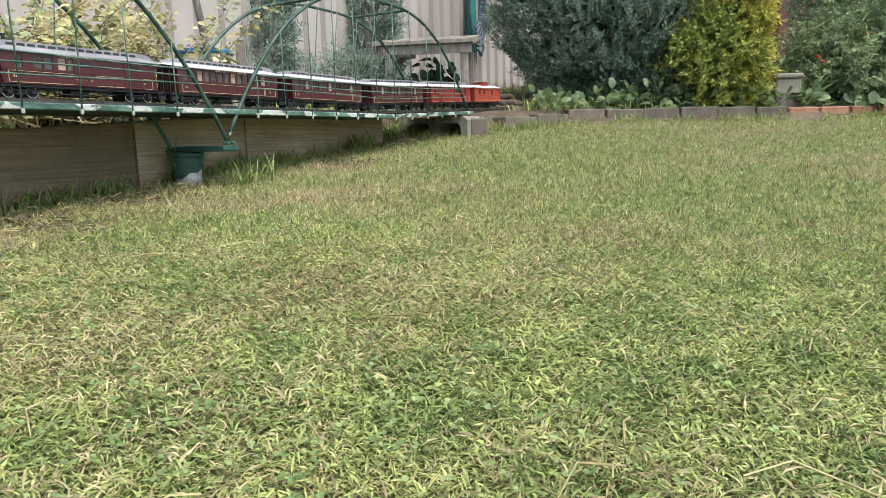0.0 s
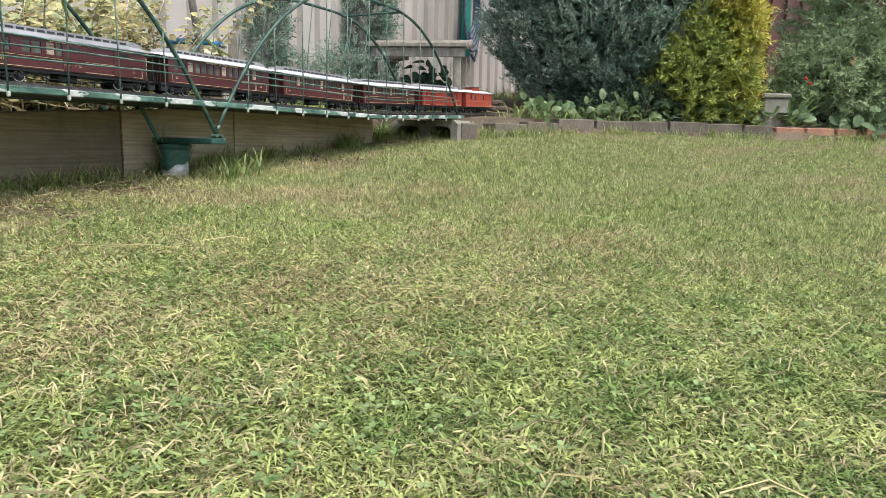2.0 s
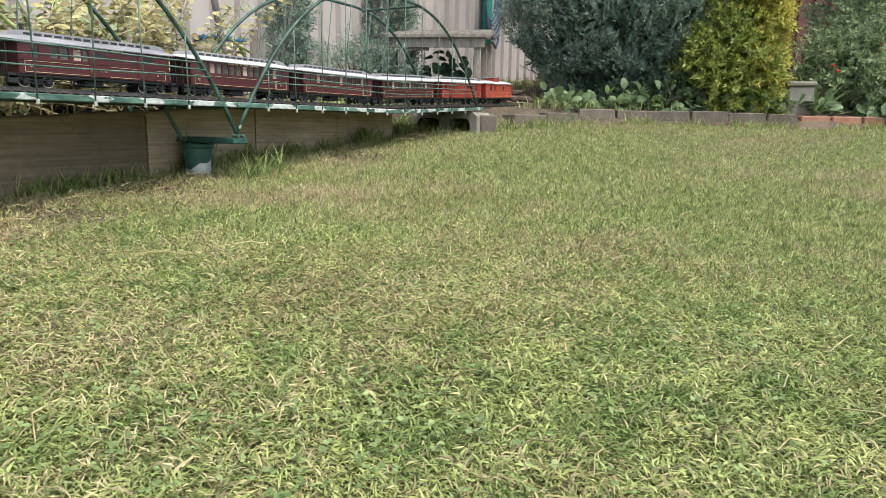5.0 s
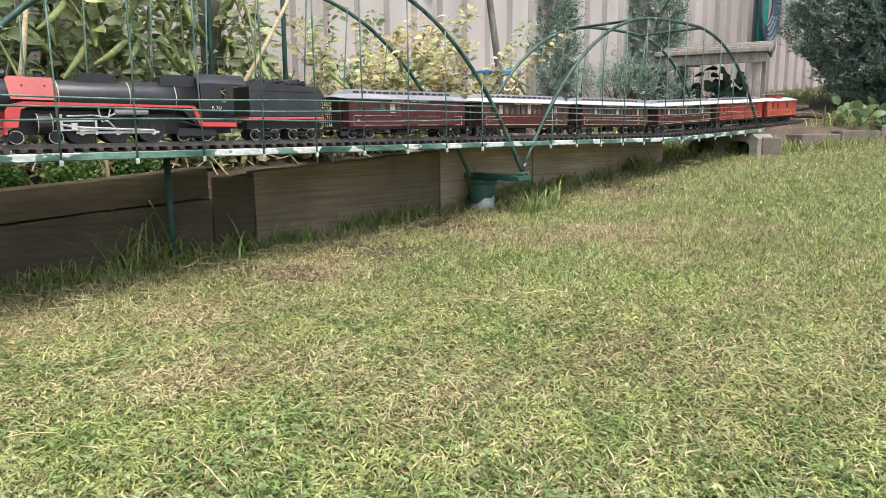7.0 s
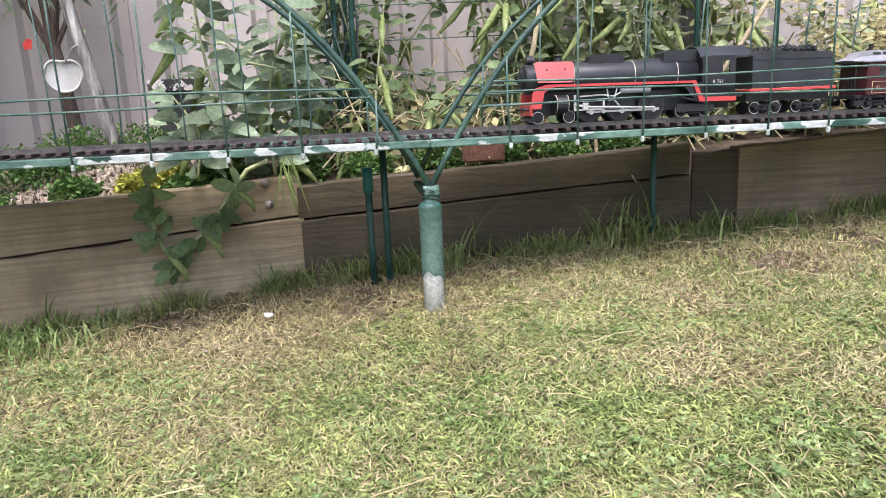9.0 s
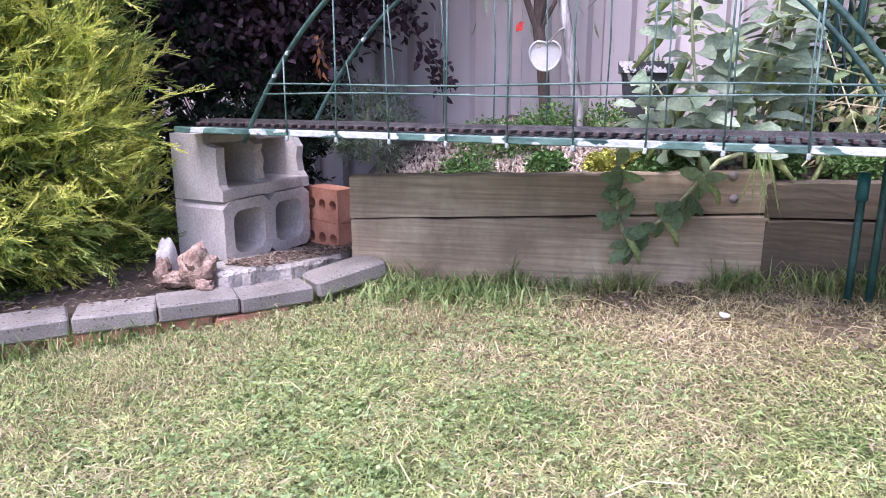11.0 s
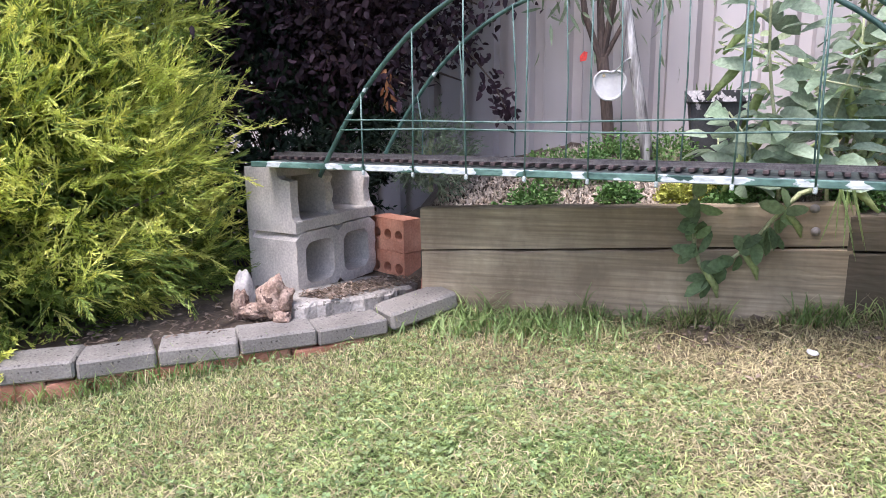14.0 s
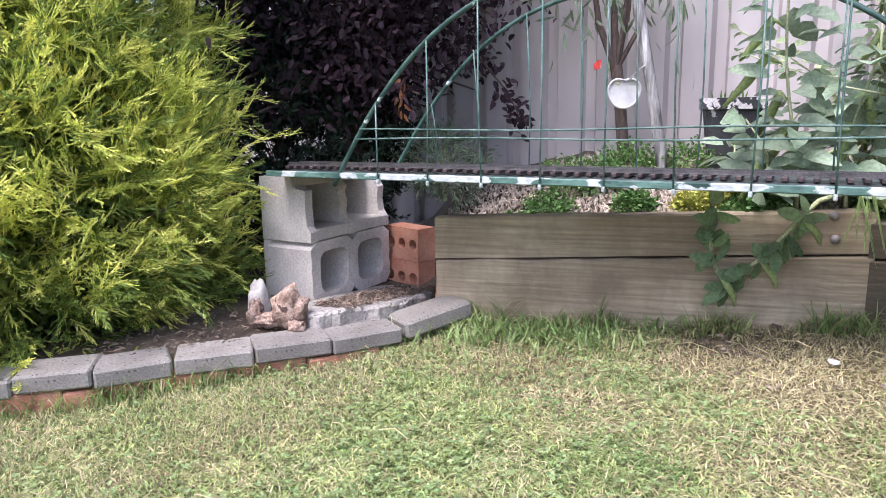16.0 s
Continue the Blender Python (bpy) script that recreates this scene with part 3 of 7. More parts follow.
post = thing("bridge_post", "green pipe post with a bare pale foot, standing in the lawn", "post", m=BR)
part("pipe_foot", ring_tube(Geo(), [(0.790, -0.008, 0.05, 0.0225, 0.0225), (0.7905, -0.001, 0.20, 0.022, 0.022), (0.791, 0.003, 0.320, 0.0215, 0.0215)]), M_BARE, post, "bare pale pipe end", True)
painted_sleeve(post, 0.7905, -0.001, 0.0225, 0.323, 0.0225, 0.162, 0.022, M_GREY_PAINT, 2.0)
part("collar", ring_tube(Geo(), [(0.791, 0.003, 0.305, 0.0240, 0.0240), (0.791, 0.003, 0.310, 0.0255, 0.025), (0.791, 0.003, 0.324, 0.0245, 0.023), (0.792, 0.002, 0.331, 0.020, 0.016)]), M_DARK_GREEN, post, "dark wrapped collar", True)
part("pinched_head", ring_tube(Geo(), [(0.791, 0.003, 0.322, 0.020, 0.018), (0.793, 0.001, 0.336, 0.015, 0.010), (0.794, 0.0, 0.350, 0.015, 0.0065), (0.794, 0.0, 0.366, 0.018, 0.006)]), M_GREY_PAINT, post, "flattened pipe head", True)
part("cross_bar", Geo().box(0.784, 0.804, 0.010, WIDE + 0.012, 0.332, 0.346, 0.002), M_DARK_GREEN, post)
for d in (-1, 1):
    part("foot_bolt", Geo().tube([(0.794 + d * 0.010, -0.013, 0.352), (0.794 + d * 0.010, 0.013, 0.352)], 0.005, 8), M_GREY_PAINT, post)
wrap = Geo()
for k in range(3):
    wrap.tube([(0.794 + (0.019 - 0.001 * k) * math.cos(w), 0.010 * math.sin(w), 0.340 + 0.008 * k + 0.002 * math.sin(2 * w)) for w in np.linspace(0, 2 * math.pi, 17)], 0.0018, 5)
part("wire_wrap", wrap, M_GREEN, post, "wire wound round the head")

pier = thing("bridge_post", "wide green pipe stub with a cross plate, standing in the lawn", "post", m=BR)
PX, PY = 2.434, 0.185
part("pipe_foot", ring_tube(Geo(), [(PX, PY, 0.19, 0.039, 0.039), (PX, PY, 0.30, 0.041, 0.041)]), M_BARE, pier, "bare pale pipe end", True)
painted_sleeve(pier, PX, PY, 0.042, 0.318, 0.046, 0.262, 0.017, M_DARK_GREEN, 0.6)
part("pipe_rim", ring_tube(Geo(), [(PX, PY, 0.312, 0.046, 0.046), (PX, PY, 0.316, 0.052, 0.052), (PX, PY, 0.328, 0.053, 0.053), (PX, PY, 0.331, 0.046, 0.046)]), M_DARK_GREEN, pier, "", True)
part("cross_bar", Geo().box(PX - 0.030, PX + 0.030, -0.012, 0.375, 0.332, 0.350, 0.003), M_DARK_GREEN, pier, "dark green cross plate")
for y in (-0.004, WIDE):
    for d in (-1, 1):
        part("foot_bolt", Geo().tube([(PX + d * 0.012, y - 0.012, 0.357), (PX + d * 0.012, y + 0.012, 0.357)], 0.005, 8), M_GREY_PAINT, pier)
brace = thing("bridge_brace", "green steel straps under the bridge deck at the wide post", "brace", m=BR)
for y in (0.05, 0.22):
    part("strap", Geo().box(-0.006, 0.006, -0.0025, 0.0025, 0.0, 0.115, 0.001, Matrix.Translation((2.37, y + 0.13, 0.344)) @ Matrix.Rotation(-0.55, 4, "Y")), M_DARK_GREEN, brace)
for s, y, z0, lab in ((1.404, 0.275, 0.17, "teal painted steel stake under the bridge"), (0.71, 0.28, 0.13, "teal painted steel stake under the bridge"), (0.67, 0.285, 0.12, "teal painted steel stake with a sleeve beside the post")):
    st = thing("steel_stake", lab, "stake", group="stakes under the bridge", m=BR)
    part("rod", Geo().tube([(s, y, z0 - 0.03), (s, y, 0.437 if y != 0.285 else 0.37)], 0.0085, 8), M_DARK_GREEN, st, "", True)
    if y == 0.285:
        part("sleeve", Geo().tube([(s, y, 0.325), (s, y, 0.385)], 0.013, 10), material("teal_sleeve", (0.02, 0.12, 0.13), (0.03, 0.16, 0.17), 20, 0.4, bump=0, vary=0), st, "", True)
cane = thing("cane_stick", "thin brown cane leaning on the sleeper wall", "cane")
part("cane", Geo().tube([(-1.49, 1.27, 0.14), (-1.52, 1.30, 0.30), (-1.545, 1.32, 0.43)], 0.005, 6), M_SLEEPER, cane)


# ---- concrete blocks, slab, kerbs ----
def hollow_block(label, m, broken=False, group="concrete blocks", mat=M_BLOCK):
    """A two-core block, 390 x 190 x 190, its cores open to the front (y = 0)."""
    b = thing("concrete_block", label, "concrete block", group=group, m=m)
    g = Geo()
    L, D, H, t = 0.39, 0.19, 0.19, 0.032
    if not broken:
        m = 24
        for c in (0, 1):
            x0, x1 = (0, L / 2) if c == 0 else (L / 2, L)
            hx, hz = (x0 + x1) / 2 + (0.007 if c == 0 else -0.007), H / 2
            hw, hh = 0.066, 0.064
            ring, rim = [], []
            for i in range(m):
                a = 2 * math.pi * (i + 0.5) / m
                ca, sa = math.cos(a), math.sin(a)
                q = (abs(ca) ** 5 + abs(sa) ** 5) ** -0.2
                ring.append((hx + hw * q * ca, hz + hh * q * sa))
                k = min((x1 - x0) / 2 / max(abs(ca), 1e-6), H / 2 / max(abs(sa), 1e-6))
                rim.append((min(max((x0 + x1) / 2 + k * ca, x0), x1), min(max(H / 2 + k * sa, 0), H)))
            vs = [(x, 0.003 if i % 2 else 0.0, z) for i, (x, z) in enumerate(rim)] + [(x, 0.002, z) for x, z in ring] + [(hx + (x - hx) * 0.93, D - 0.02, hz + (z - hz) * 0.93) for x, z in ring] + [(x, D, z) for x, z in rim]
            fs = []
            for i in range(m):
                j = (i + 1) % m
                fs += [(i, j, m + j, m + i), (m + i, m + j, 2 * m + j, 2 * m + i), (i, 3 * m + i, 3 * m + j, j)]
            fs += [tuple(range(2 * m, 3 * m)), tuple(range(4 * m - 1, 3 * m - 1, -1))]
            g.add(vs, fs)
        g.box(0.001, L - 0.001, D - 0.015, D - 0.001, 0.001, H - 0.001)
    else:
        turn = Matrix.Rotation(math.pi / 2, 4, "Z")
        webs = [[(0, 0), (0, 0.03), (0.012, 0.046), (0.016, 0.10), (0.013, 0.152), (0.05, 0.158), (0.06, 0.166), (0.064, 0.19), (0.19, 0.19), (0.19, 0)],
                [(0.0, 0), (0.006, 0.034), (0.03, 0.045), (0.036, 0.07), (0.03, 0.10), (0.04, 0.13), (0.03, 0.15), (0.06, 0.17), (0.06, 0.19), (0.17, 0.19), (0.17, 0)],
                [(0, 0), (0, 0.03), (0.016, 0.05), (0.022, 0.09), (0.016, 0.13), (0.03, 0.15), (0.05, 0.19), (0.19, 0.19), (0.19, 0)]]
        for (x0, x1), poly in zip(((0, t), (L / 2 - 0.018, L / 2 + 0.018), (L - t, L)), webs):
            g.ext(poly, -x1, -x0, turn)
        g.box(0.002, L - 0.002, 0.001, D - 0.001, 0.001, t + 0.004, 0.003)
        g.box(t - 0.002, L - t + 0.002, D - 0.022, D - 0.001, t, H - 0.002)
        g.box(t - 0.002, L - t + 0.002, 0.062, D - 0.018, H - 0.03, H - 0.002, 0.004)
    part("block_body", g, mat, b)
    return b


NEAR_BLOCK = Matrix.Translation((-2.336, -0.761, 0)) @ Matrix(((-0.85, -0.527, 0, 0), (0.527, -0.85, 0, 0), (0, 0, 1, 0), (0, 0, 0, 1)))
hollow_block("grey hollow concrete block lying on a slab", NEAR_BLOCK @ Matrix.Translation((0, 0, 0.053)))
hollow_block("broken grey hollow concrete block carrying the bridge end", NEAR_BLOCK @ Matrix.Translation((0.004, 0.003, 0.2445)), True)
FAR_BLOCK = Matrix.Translation((0.15, 3.46, 0)) @ Matrix(((-0.87, 0.49, 0, 0), (0.49, 0.87, 0, 0), (0, 0, 1, 0), (0, 0, 0, 1)))
# shade under the bridge is part of this block's darker colour
hollow_block("grey hollow concrete block sunk in grass under the bridge", FAR_BLOCK @ Matrix.Translation((0, 0, 0.273)), mat=M_BLOCK_DARK)
half = thing("concrete_block", "grey concrete half block beside the bridge end", "concrete block", group="concrete blocks", m=Matrix.Translation((0.20, 3.50, 0.33)) @ Matrix.Rotation(0.3, 4, "Z"))
part("block_body", Geo().box(-0.03, 0.06, 0, 0.19, 0, 0.12, 0.006), M_PAVER_FAR, half)

# the jagged slab under the near blocks
M_PAVER_SLAB = material("rough_old_concrete", (0.30, 0.275, 0.24), (0.40, 0.37, 0.33), 16, 0.95, bump=1.0, fine=8, vary=0, grit=0.25, spots=((0.17, 0.155, 0.13), 60, 0.62))
slab = thing("concrete_slab", "rough broken concrete slab with litter on it", "slab")
g = Geo()
out = [(-2.10, -0.725), (-2.125, -0.66), (-2.16, -0.61), (-2.18, -0.545), (-2.235, -0.505), (-2.29, -0.475), (-2.36, -0.43), (-2.43, -0.415), (-2.62, -0.50), (-2.60, -0.60), (-2.42, -0.71), (-2.33, -0.765), (-2.24, -0.80), (-2.13, -0.79)]
fine_out = []
for i, (x, y) in enumerate(out):
    x2, y2 = out[(i + 1) % len(out)]
    for k in range(5):
        u = k / 5
        fine_out.append((x + (x2 - x) * u + 0.004 * math.sin(i * 1.7 + k * 0.9), y + (y2 - y) * u + 0.004 * math.cos(i * 1.3 + k * 0.8)))
out = fine_out
n = len(out)
cx, cy = -2.38, -0.62
tilt = lambda x, y: 0.102 - 0.11 * max(0.0, -2.12 - x) + 0.02 * max(0.0, y + 0.72)
vs = [(x, y, 0.0) for x, y in out] + [(x + 0.004 * math.sin(i * 0.9), y + 0.004 * math.cos(i * 1.1), tilt(x, y) - 0.008 - 0.003 * math.sin(i * 0.7)) for i, (x, y) in enumerate(out)] + [(cx + (x - cx) * 0.95, cy + (y - cy) * 0.95, tilt(x, y)) for x, y in out]
fs = [(i, (i + 1) % n, n + (i + 1) % n, n + i) for i in range(n)] + [(n + i, n + (i + 1) % n, 2 * n + (i + 1) % n, 2 * n + i) for i in range(n)] + [tuple(range(2 * n, 3 * n))]
g.add(vs, fs)
part("slab_body", g, M_PAVER_SLAB, slab)


def kerb(name, label, joints, z_top, height, depth, brick_under, mat=M_PAVER):
    """Pavers end to end along the joints, on a course of bricks."""
    k = thing(name, label, "kerb", kind="structure")
    for i in range(len(joints) - 1):
        (ax, ay), (bx, by) = joints[i], joints[i + 1]
        d = Vector((bx - ax, by - ay, 0))
        m = Matrix.Translation((ax, ay, 0)) @ Matrix.Rotation(math.atan2(d.y, d.x), 4, "Z")
        zt = z_top(ax, ay) + 0.004 * math.sin(i * 4.1)
        ob = part("paver", Geo().box(0.0022, d.length - 0.0022, 0.0, depth, zt - height, zt, 0.005), mat, k)
        ob.matrix_world = m @ Matrix.Rotation(0.01 * math.sin(i * 2.7), 4, "Y")
        if brick_under(i):
            ob = part("brick", Geo().box(-0.06, d.length - 0.066, 0.006 * math.sin(i * 3) + 0.010, 0.10, zt - height - 0.09, zt - height - 0.002, 0.004), M_BRICK if mat is M_PAVER else M_BRICK_OLD, k)
            ob.matrix_world = m
    return k


kerb("kerb_near", "curved kerb of grey pavers laid on orange bricks", [(-1.70, -1.72), (-1.745, -1.52), (-1.79, -1.324), (-1.825, -1.167), (-1.897, -1.015), (-1.945, -0.839), (-2.012, -0.662), (-2.10, -0.489)], lambda x, y: 0.062, 0.042, 0.118, lambda i: i < 7)
end = bpy.data.objects["kerb_near"]
ob = part("paver", Geo().box(0.003, 0.215, 0.0, 0.115, -0.050, 0, 0.008), M_PAVER, end, "tipped end paver")
ob.matrix_world = Matrix.Translation((-2.102, -0.487, 0.070)) @ Matrix.Rotation(math.atan2(0.178, -0.103), 4, "Z") @ Matrix.Rotation(-0.14, 4, "Y")
far_joints = [(0.36, 3.68), (0.56, 3.86), (0.77, 4.05), (1.0, 4.11), (1.236, 4.157), (1.465, 4.175), (1.694, 4.189), (1.925, 4.18), (2.10, 4.165)]
kerb("kerb_far", "kerb of grey pavers along the shrubs", far_joints, lambda x, y: ground_z(x, y) + 0.076, 0.075, 0.11, lambda i: i < 2, M_PAVER_FAR)
kerb_red = thing("kerb_brick", "edging of old orange bricks along the shrubs", "kerb", kind="structure")
for i in range(8):
    x = 2.125 + i * 0.212
    ob = part("brick", Geo().box(0, 0.2, 0, 0.1, -0.06, 0.070, 0.006), M_BRICK_OLD, kerb_red)
    ob.matrix_world = pose(x, 4.175 + 0.04 * i, ground_z(x, 4.175 + 0.04 * i), 0, 0, 10)


def holed_brick(label, m):
    """A cored brick on its edge: x along its length, y into it, z its width; the cores open at y = 0."""
    b = thing("brick", label, "brick", group="red bricks by the wall", m=m)
    L, D, H, n = 0.168, 0.076, 0.11, 20
    g = Geo()
    for c in range(3):
        x0, x1 = L * c / 3, L * (c + 1) / 3
        hx, hz, r = (x0 + x1) / 2, H / 2, 0.0185
        ring = [(hx + r * math.cos(2 * math.pi * (i + 0.5) / n), hz + r * math.sin(2 * math.pi * (i + 0.5) / n)) for i in range(n)]
        rim = []
        for i in range(n):
            ca, sa = math.cos(2 * math.pi * (i + 0.5) / n), math.sin(2 * math.pi * (i + 0.5) / n)
            k = min((x1 - x0) / 2 / max(abs(ca), 1e-6), H / 2 / max(abs(sa), 1e-6))
            rim.append((hx + k * ca, hz + k * sa))
        vs = [(x, 0.0, z) for x, z in rim] + [(x, 0.001, z) for x, z in ring] + [(x, D - 0.01, z) for x, z in ring]
        fs = [tuple(range(2 * n, 3 * n))]
        for i in range(n):
            j = (i + 1) % n
            fs += [(i, j, n + j, n + i), (n + i, n + j, 2 * n + j, 2 * n + i)]
        g.add(vs, fs)
    vs = [(x, y, z) for x in (0, L) for y in (0, D) for z in (0, H)]
    g.add(vs, [(0, 1, 3, 2), (4, 6, 7, 5), (0, 4, 6, 2), (1, 3, 7, 5), (2, 6, 7, 3)])
    part("brick_body", g, M_BRICK, b)


BRK = Matrix.Translation((-2.585, -0.457, 0)) @ Matrix.Rotation(radians(222), 4, "Z")
for z, a, lab in ((0.016, 3, "orange cored brick on edge by the wall's end"), (0.128, 0, "orange cored brick on edge, stacked on another"),):
    holed_brick(lab, BRK @ Matrix.Rotation(radians(a), 4, "Z") @ Matrix.Translation((0.0, -0.0, z)) @ Matrix.Diagonal((1, -1, 1, 1)))

# ---- the train, standing on the bridge ----
M_BLACK = material("satin_black", (0.016, 0.016, 0.019), (0.026, 0.026, 0.030), 20, 0.42, bump=0.02, vary=0.05, grit=0.1)
M_GREYBLACK = material("dusty_black", (0.024, 0.025, 0.029), (0.042, 0.044, 0.050), 14, 0.36, bump=0.03, vary=0.05, grit=0.08)
M_RED = material("loco_red", (0.57, 0.07, 0.07), (0.63, 0.085, 0.085), 10, 0.4, bump=0.0, vary=0.02, grit=0.05)
M_PINK = material("pinkish_red", (0.72, 0.195, 0.195), (0.78, 0.23, 0.225), 10, 0.45, bump=0.0, vary=0.02, grit=0.03)
M_SILVER = material("bright_steel", (0.62, 0.62, 0.62), (0.75, 0.75, 0.74), 40, 0.3, 0.5, bump=0.02, vary=0)
# whitened for the sky's reflection on carriage roofs; plain white on the lettering
M_WHITE = material("roof_white", (0.50, 0.50, 0.51), (0.60, 0.60, 0.60), 12, 0.5, bump=0.02, vary=0.04, grit=0.06)
M_ROOFGREY = material("roof_grey", (0.26, 0.26, 0.28), (0.34, 0.34, 0.36), 12, 0.55, bump=0.02, vary=0.05, grit=0.06)
M_MAROON = material("maroon_paint", (0.066, 0.014, 0.018), (0.090, 0.020, 0.023), 10, 0.38, bump=0.0, vary=0.06, grit=0.06)
M_BRIGHTRED = material("oxide_red_paint", (0.23, 0.022, 0.02), (0.30, 0.035, 0.028), 10, 0.42, bump=0.0, vary=0.05, grit=0.06)
M_ORANGE = material("caboose_red_paint", (0.33, 0.055, 0.038), (0.41, 0.075, 0.05), 10, 0.42, bump=0.0, vary=0.05, grit=0.06)
M_GOLD = material("cream_lettering", (0.58, 0.46, 0.26), (0.68, 0.56, 0.34), 40, 0.5, bump=0, vary=0)
M_GLASS = material("dark_pane", (0.05, 0.055, 0.05), (0.11, 0.12, 0.11), 30, 0.08, bump=0, vary=0.3)
M_CREAM = material("cream_blind", (0.36, 0.30, 0.23), (0.46, 0.39, 0.31), 30, 0.6, bump=0, vary=0.2)
M_COAL = material("coal", (0.012, 0.012, 0.012), (0.05, 0.05, 0.05), 60, 0.5, bump=1.0, vary=0)
RT = 0.476  # rail top
TRAIN = BR @ Matrix.Translation((0.75, 0, 0))
ON_RAIL, OFF_RAIL = Matrix.Translation((0, 0.13, 0.476)), Matrix.Translation((0, -0.13, -0.476))
ENGINE = TRAIN @ Matrix.Translation((1.005, 0, 0)) @ ON_RAIL @ Matrix.Diagonal((0.925, 0.92, 0.92, 1)) @ OFF_RAIL @ Matrix.Translation((-1.005, 0, 0))


def disc(g, x, y, z, r, w, n=20):
    return g.lathe([(r * 1.06, -w / 2), (r * 1.06, -w / 4), (r, -w / 4), (r, w / 2)], n, Matrix.Translation((x, y, z)) @ Matrix.Rotation(math.pi / 2, 4, "X"))


def wheelset(parent, x, r, rim=M_SILVER, spokes=0):
    for side in (-1, 1):
        y = YC + side * 0.024
        w = part("wheel", disc(Geo(), x, y, RT + r, r, 0.008), M_BLACK, parent)
        ring = Geo()
        yo = y + side * 0.0045
        n = 20
        vs = [(x + rr * math.cos(2 * math.pi * a / n), yo, RT + r + rr * math.sin(2 * math.pi * a / n)) for rr in (r * 0.86, r * 0.97) for a in range(n)]
        ring.add(vs, [(a, (a + 1) % n, n + (a + 1) % n, n + a) for a in range(n)])
        part("tyre", ring, rim, w)
        if spokes:
            s = Geo()
            for a in range(spokes):
                c, d = math.cos(2 * math.pi * a / spokes), math.sin(2 * math.pi * a / spokes)
                s.tube([(x + c * r * 0.2, yo, RT + r + d * r * 0.2), (x + c * r * 0.84, yo, RT + r + d * r * 0.84)], r * 0.035, 4)
            s.lathe([(r * 0.22, -0.003), (r * 0.16, 0.003)], 10, Matrix.Translation((x, yo, RT + r)) @ Matrix.Rotation(math.pi / 2 * (1 if side < 0 else -1), 4, "X"))
            part("spokes", s, M_GREYBLACK, w)


def bogie(parent, x, half, r, name="bogie"):
    g = Geo()
    for side in (-1, 1):
        y = YC + side * 0.034
        g.box(x - half - 0.014, x + half + 0.014, y - 0.003, y + 0.003, RT + r * 1.15, RT + r * 1.55, 0.001)
        g.box(x - half * 0.55, x + half * 0.55, y - 0.0035, y + 0.0035, RT + r * 0.55, RT + r * 0.85, 0.001)
        for d in (-1, 1):
            g.box(x + d * half - 0.006, x + d * half + 0.006, y - 0.005, y + 0.005, RT + r * 0.65, RT + r * 1.5, 0.001)
            g.tube([(x + d * half * 0.9, y, RT + r * 1.2), (x + d * half * 0.5, y, RT + r * 0.7)], 0.002, 4)
        for i in range(-1, 2):
            g.tube([(x + i * 0.006, y, RT + r * 0.8), (x + i * 0.006, y, RT + r * 1.25)], 0.003, 6)
    b = part(name, g, M_BLACK, parent)
    for d in (-1, 1):
        wheelset(b, x + d * half, r)
    return b


def lettering(words, size, parent, x, z, y, mat=M_GOLD, name="lettering"):
    cu = bpy.data.curves.new(name, "FONT")
    cu.body, cu.size, cu.align_x, cu.align_y, cu.extrude = words, size, "CENTER", "CENTER", 0.0002
    tmp = new("tmp", cu)
    bpy.context.view_layer.update()
    me = bpy.data.meshes.new_from_object(tmp.evaluated_get(bpy.context.evaluated_depsgraph_get()))
    bpy.data.objects.remove(tmp)
    me.materials.clear()
    me.materials.append(mat)
    ob = new(name, me)
    ob.parent = parent
    ob.matrix_local = Matrix.Translation((x, y, z)) @ Matrix.Rotation(math.pi / 2, 4, "X")
    return ob


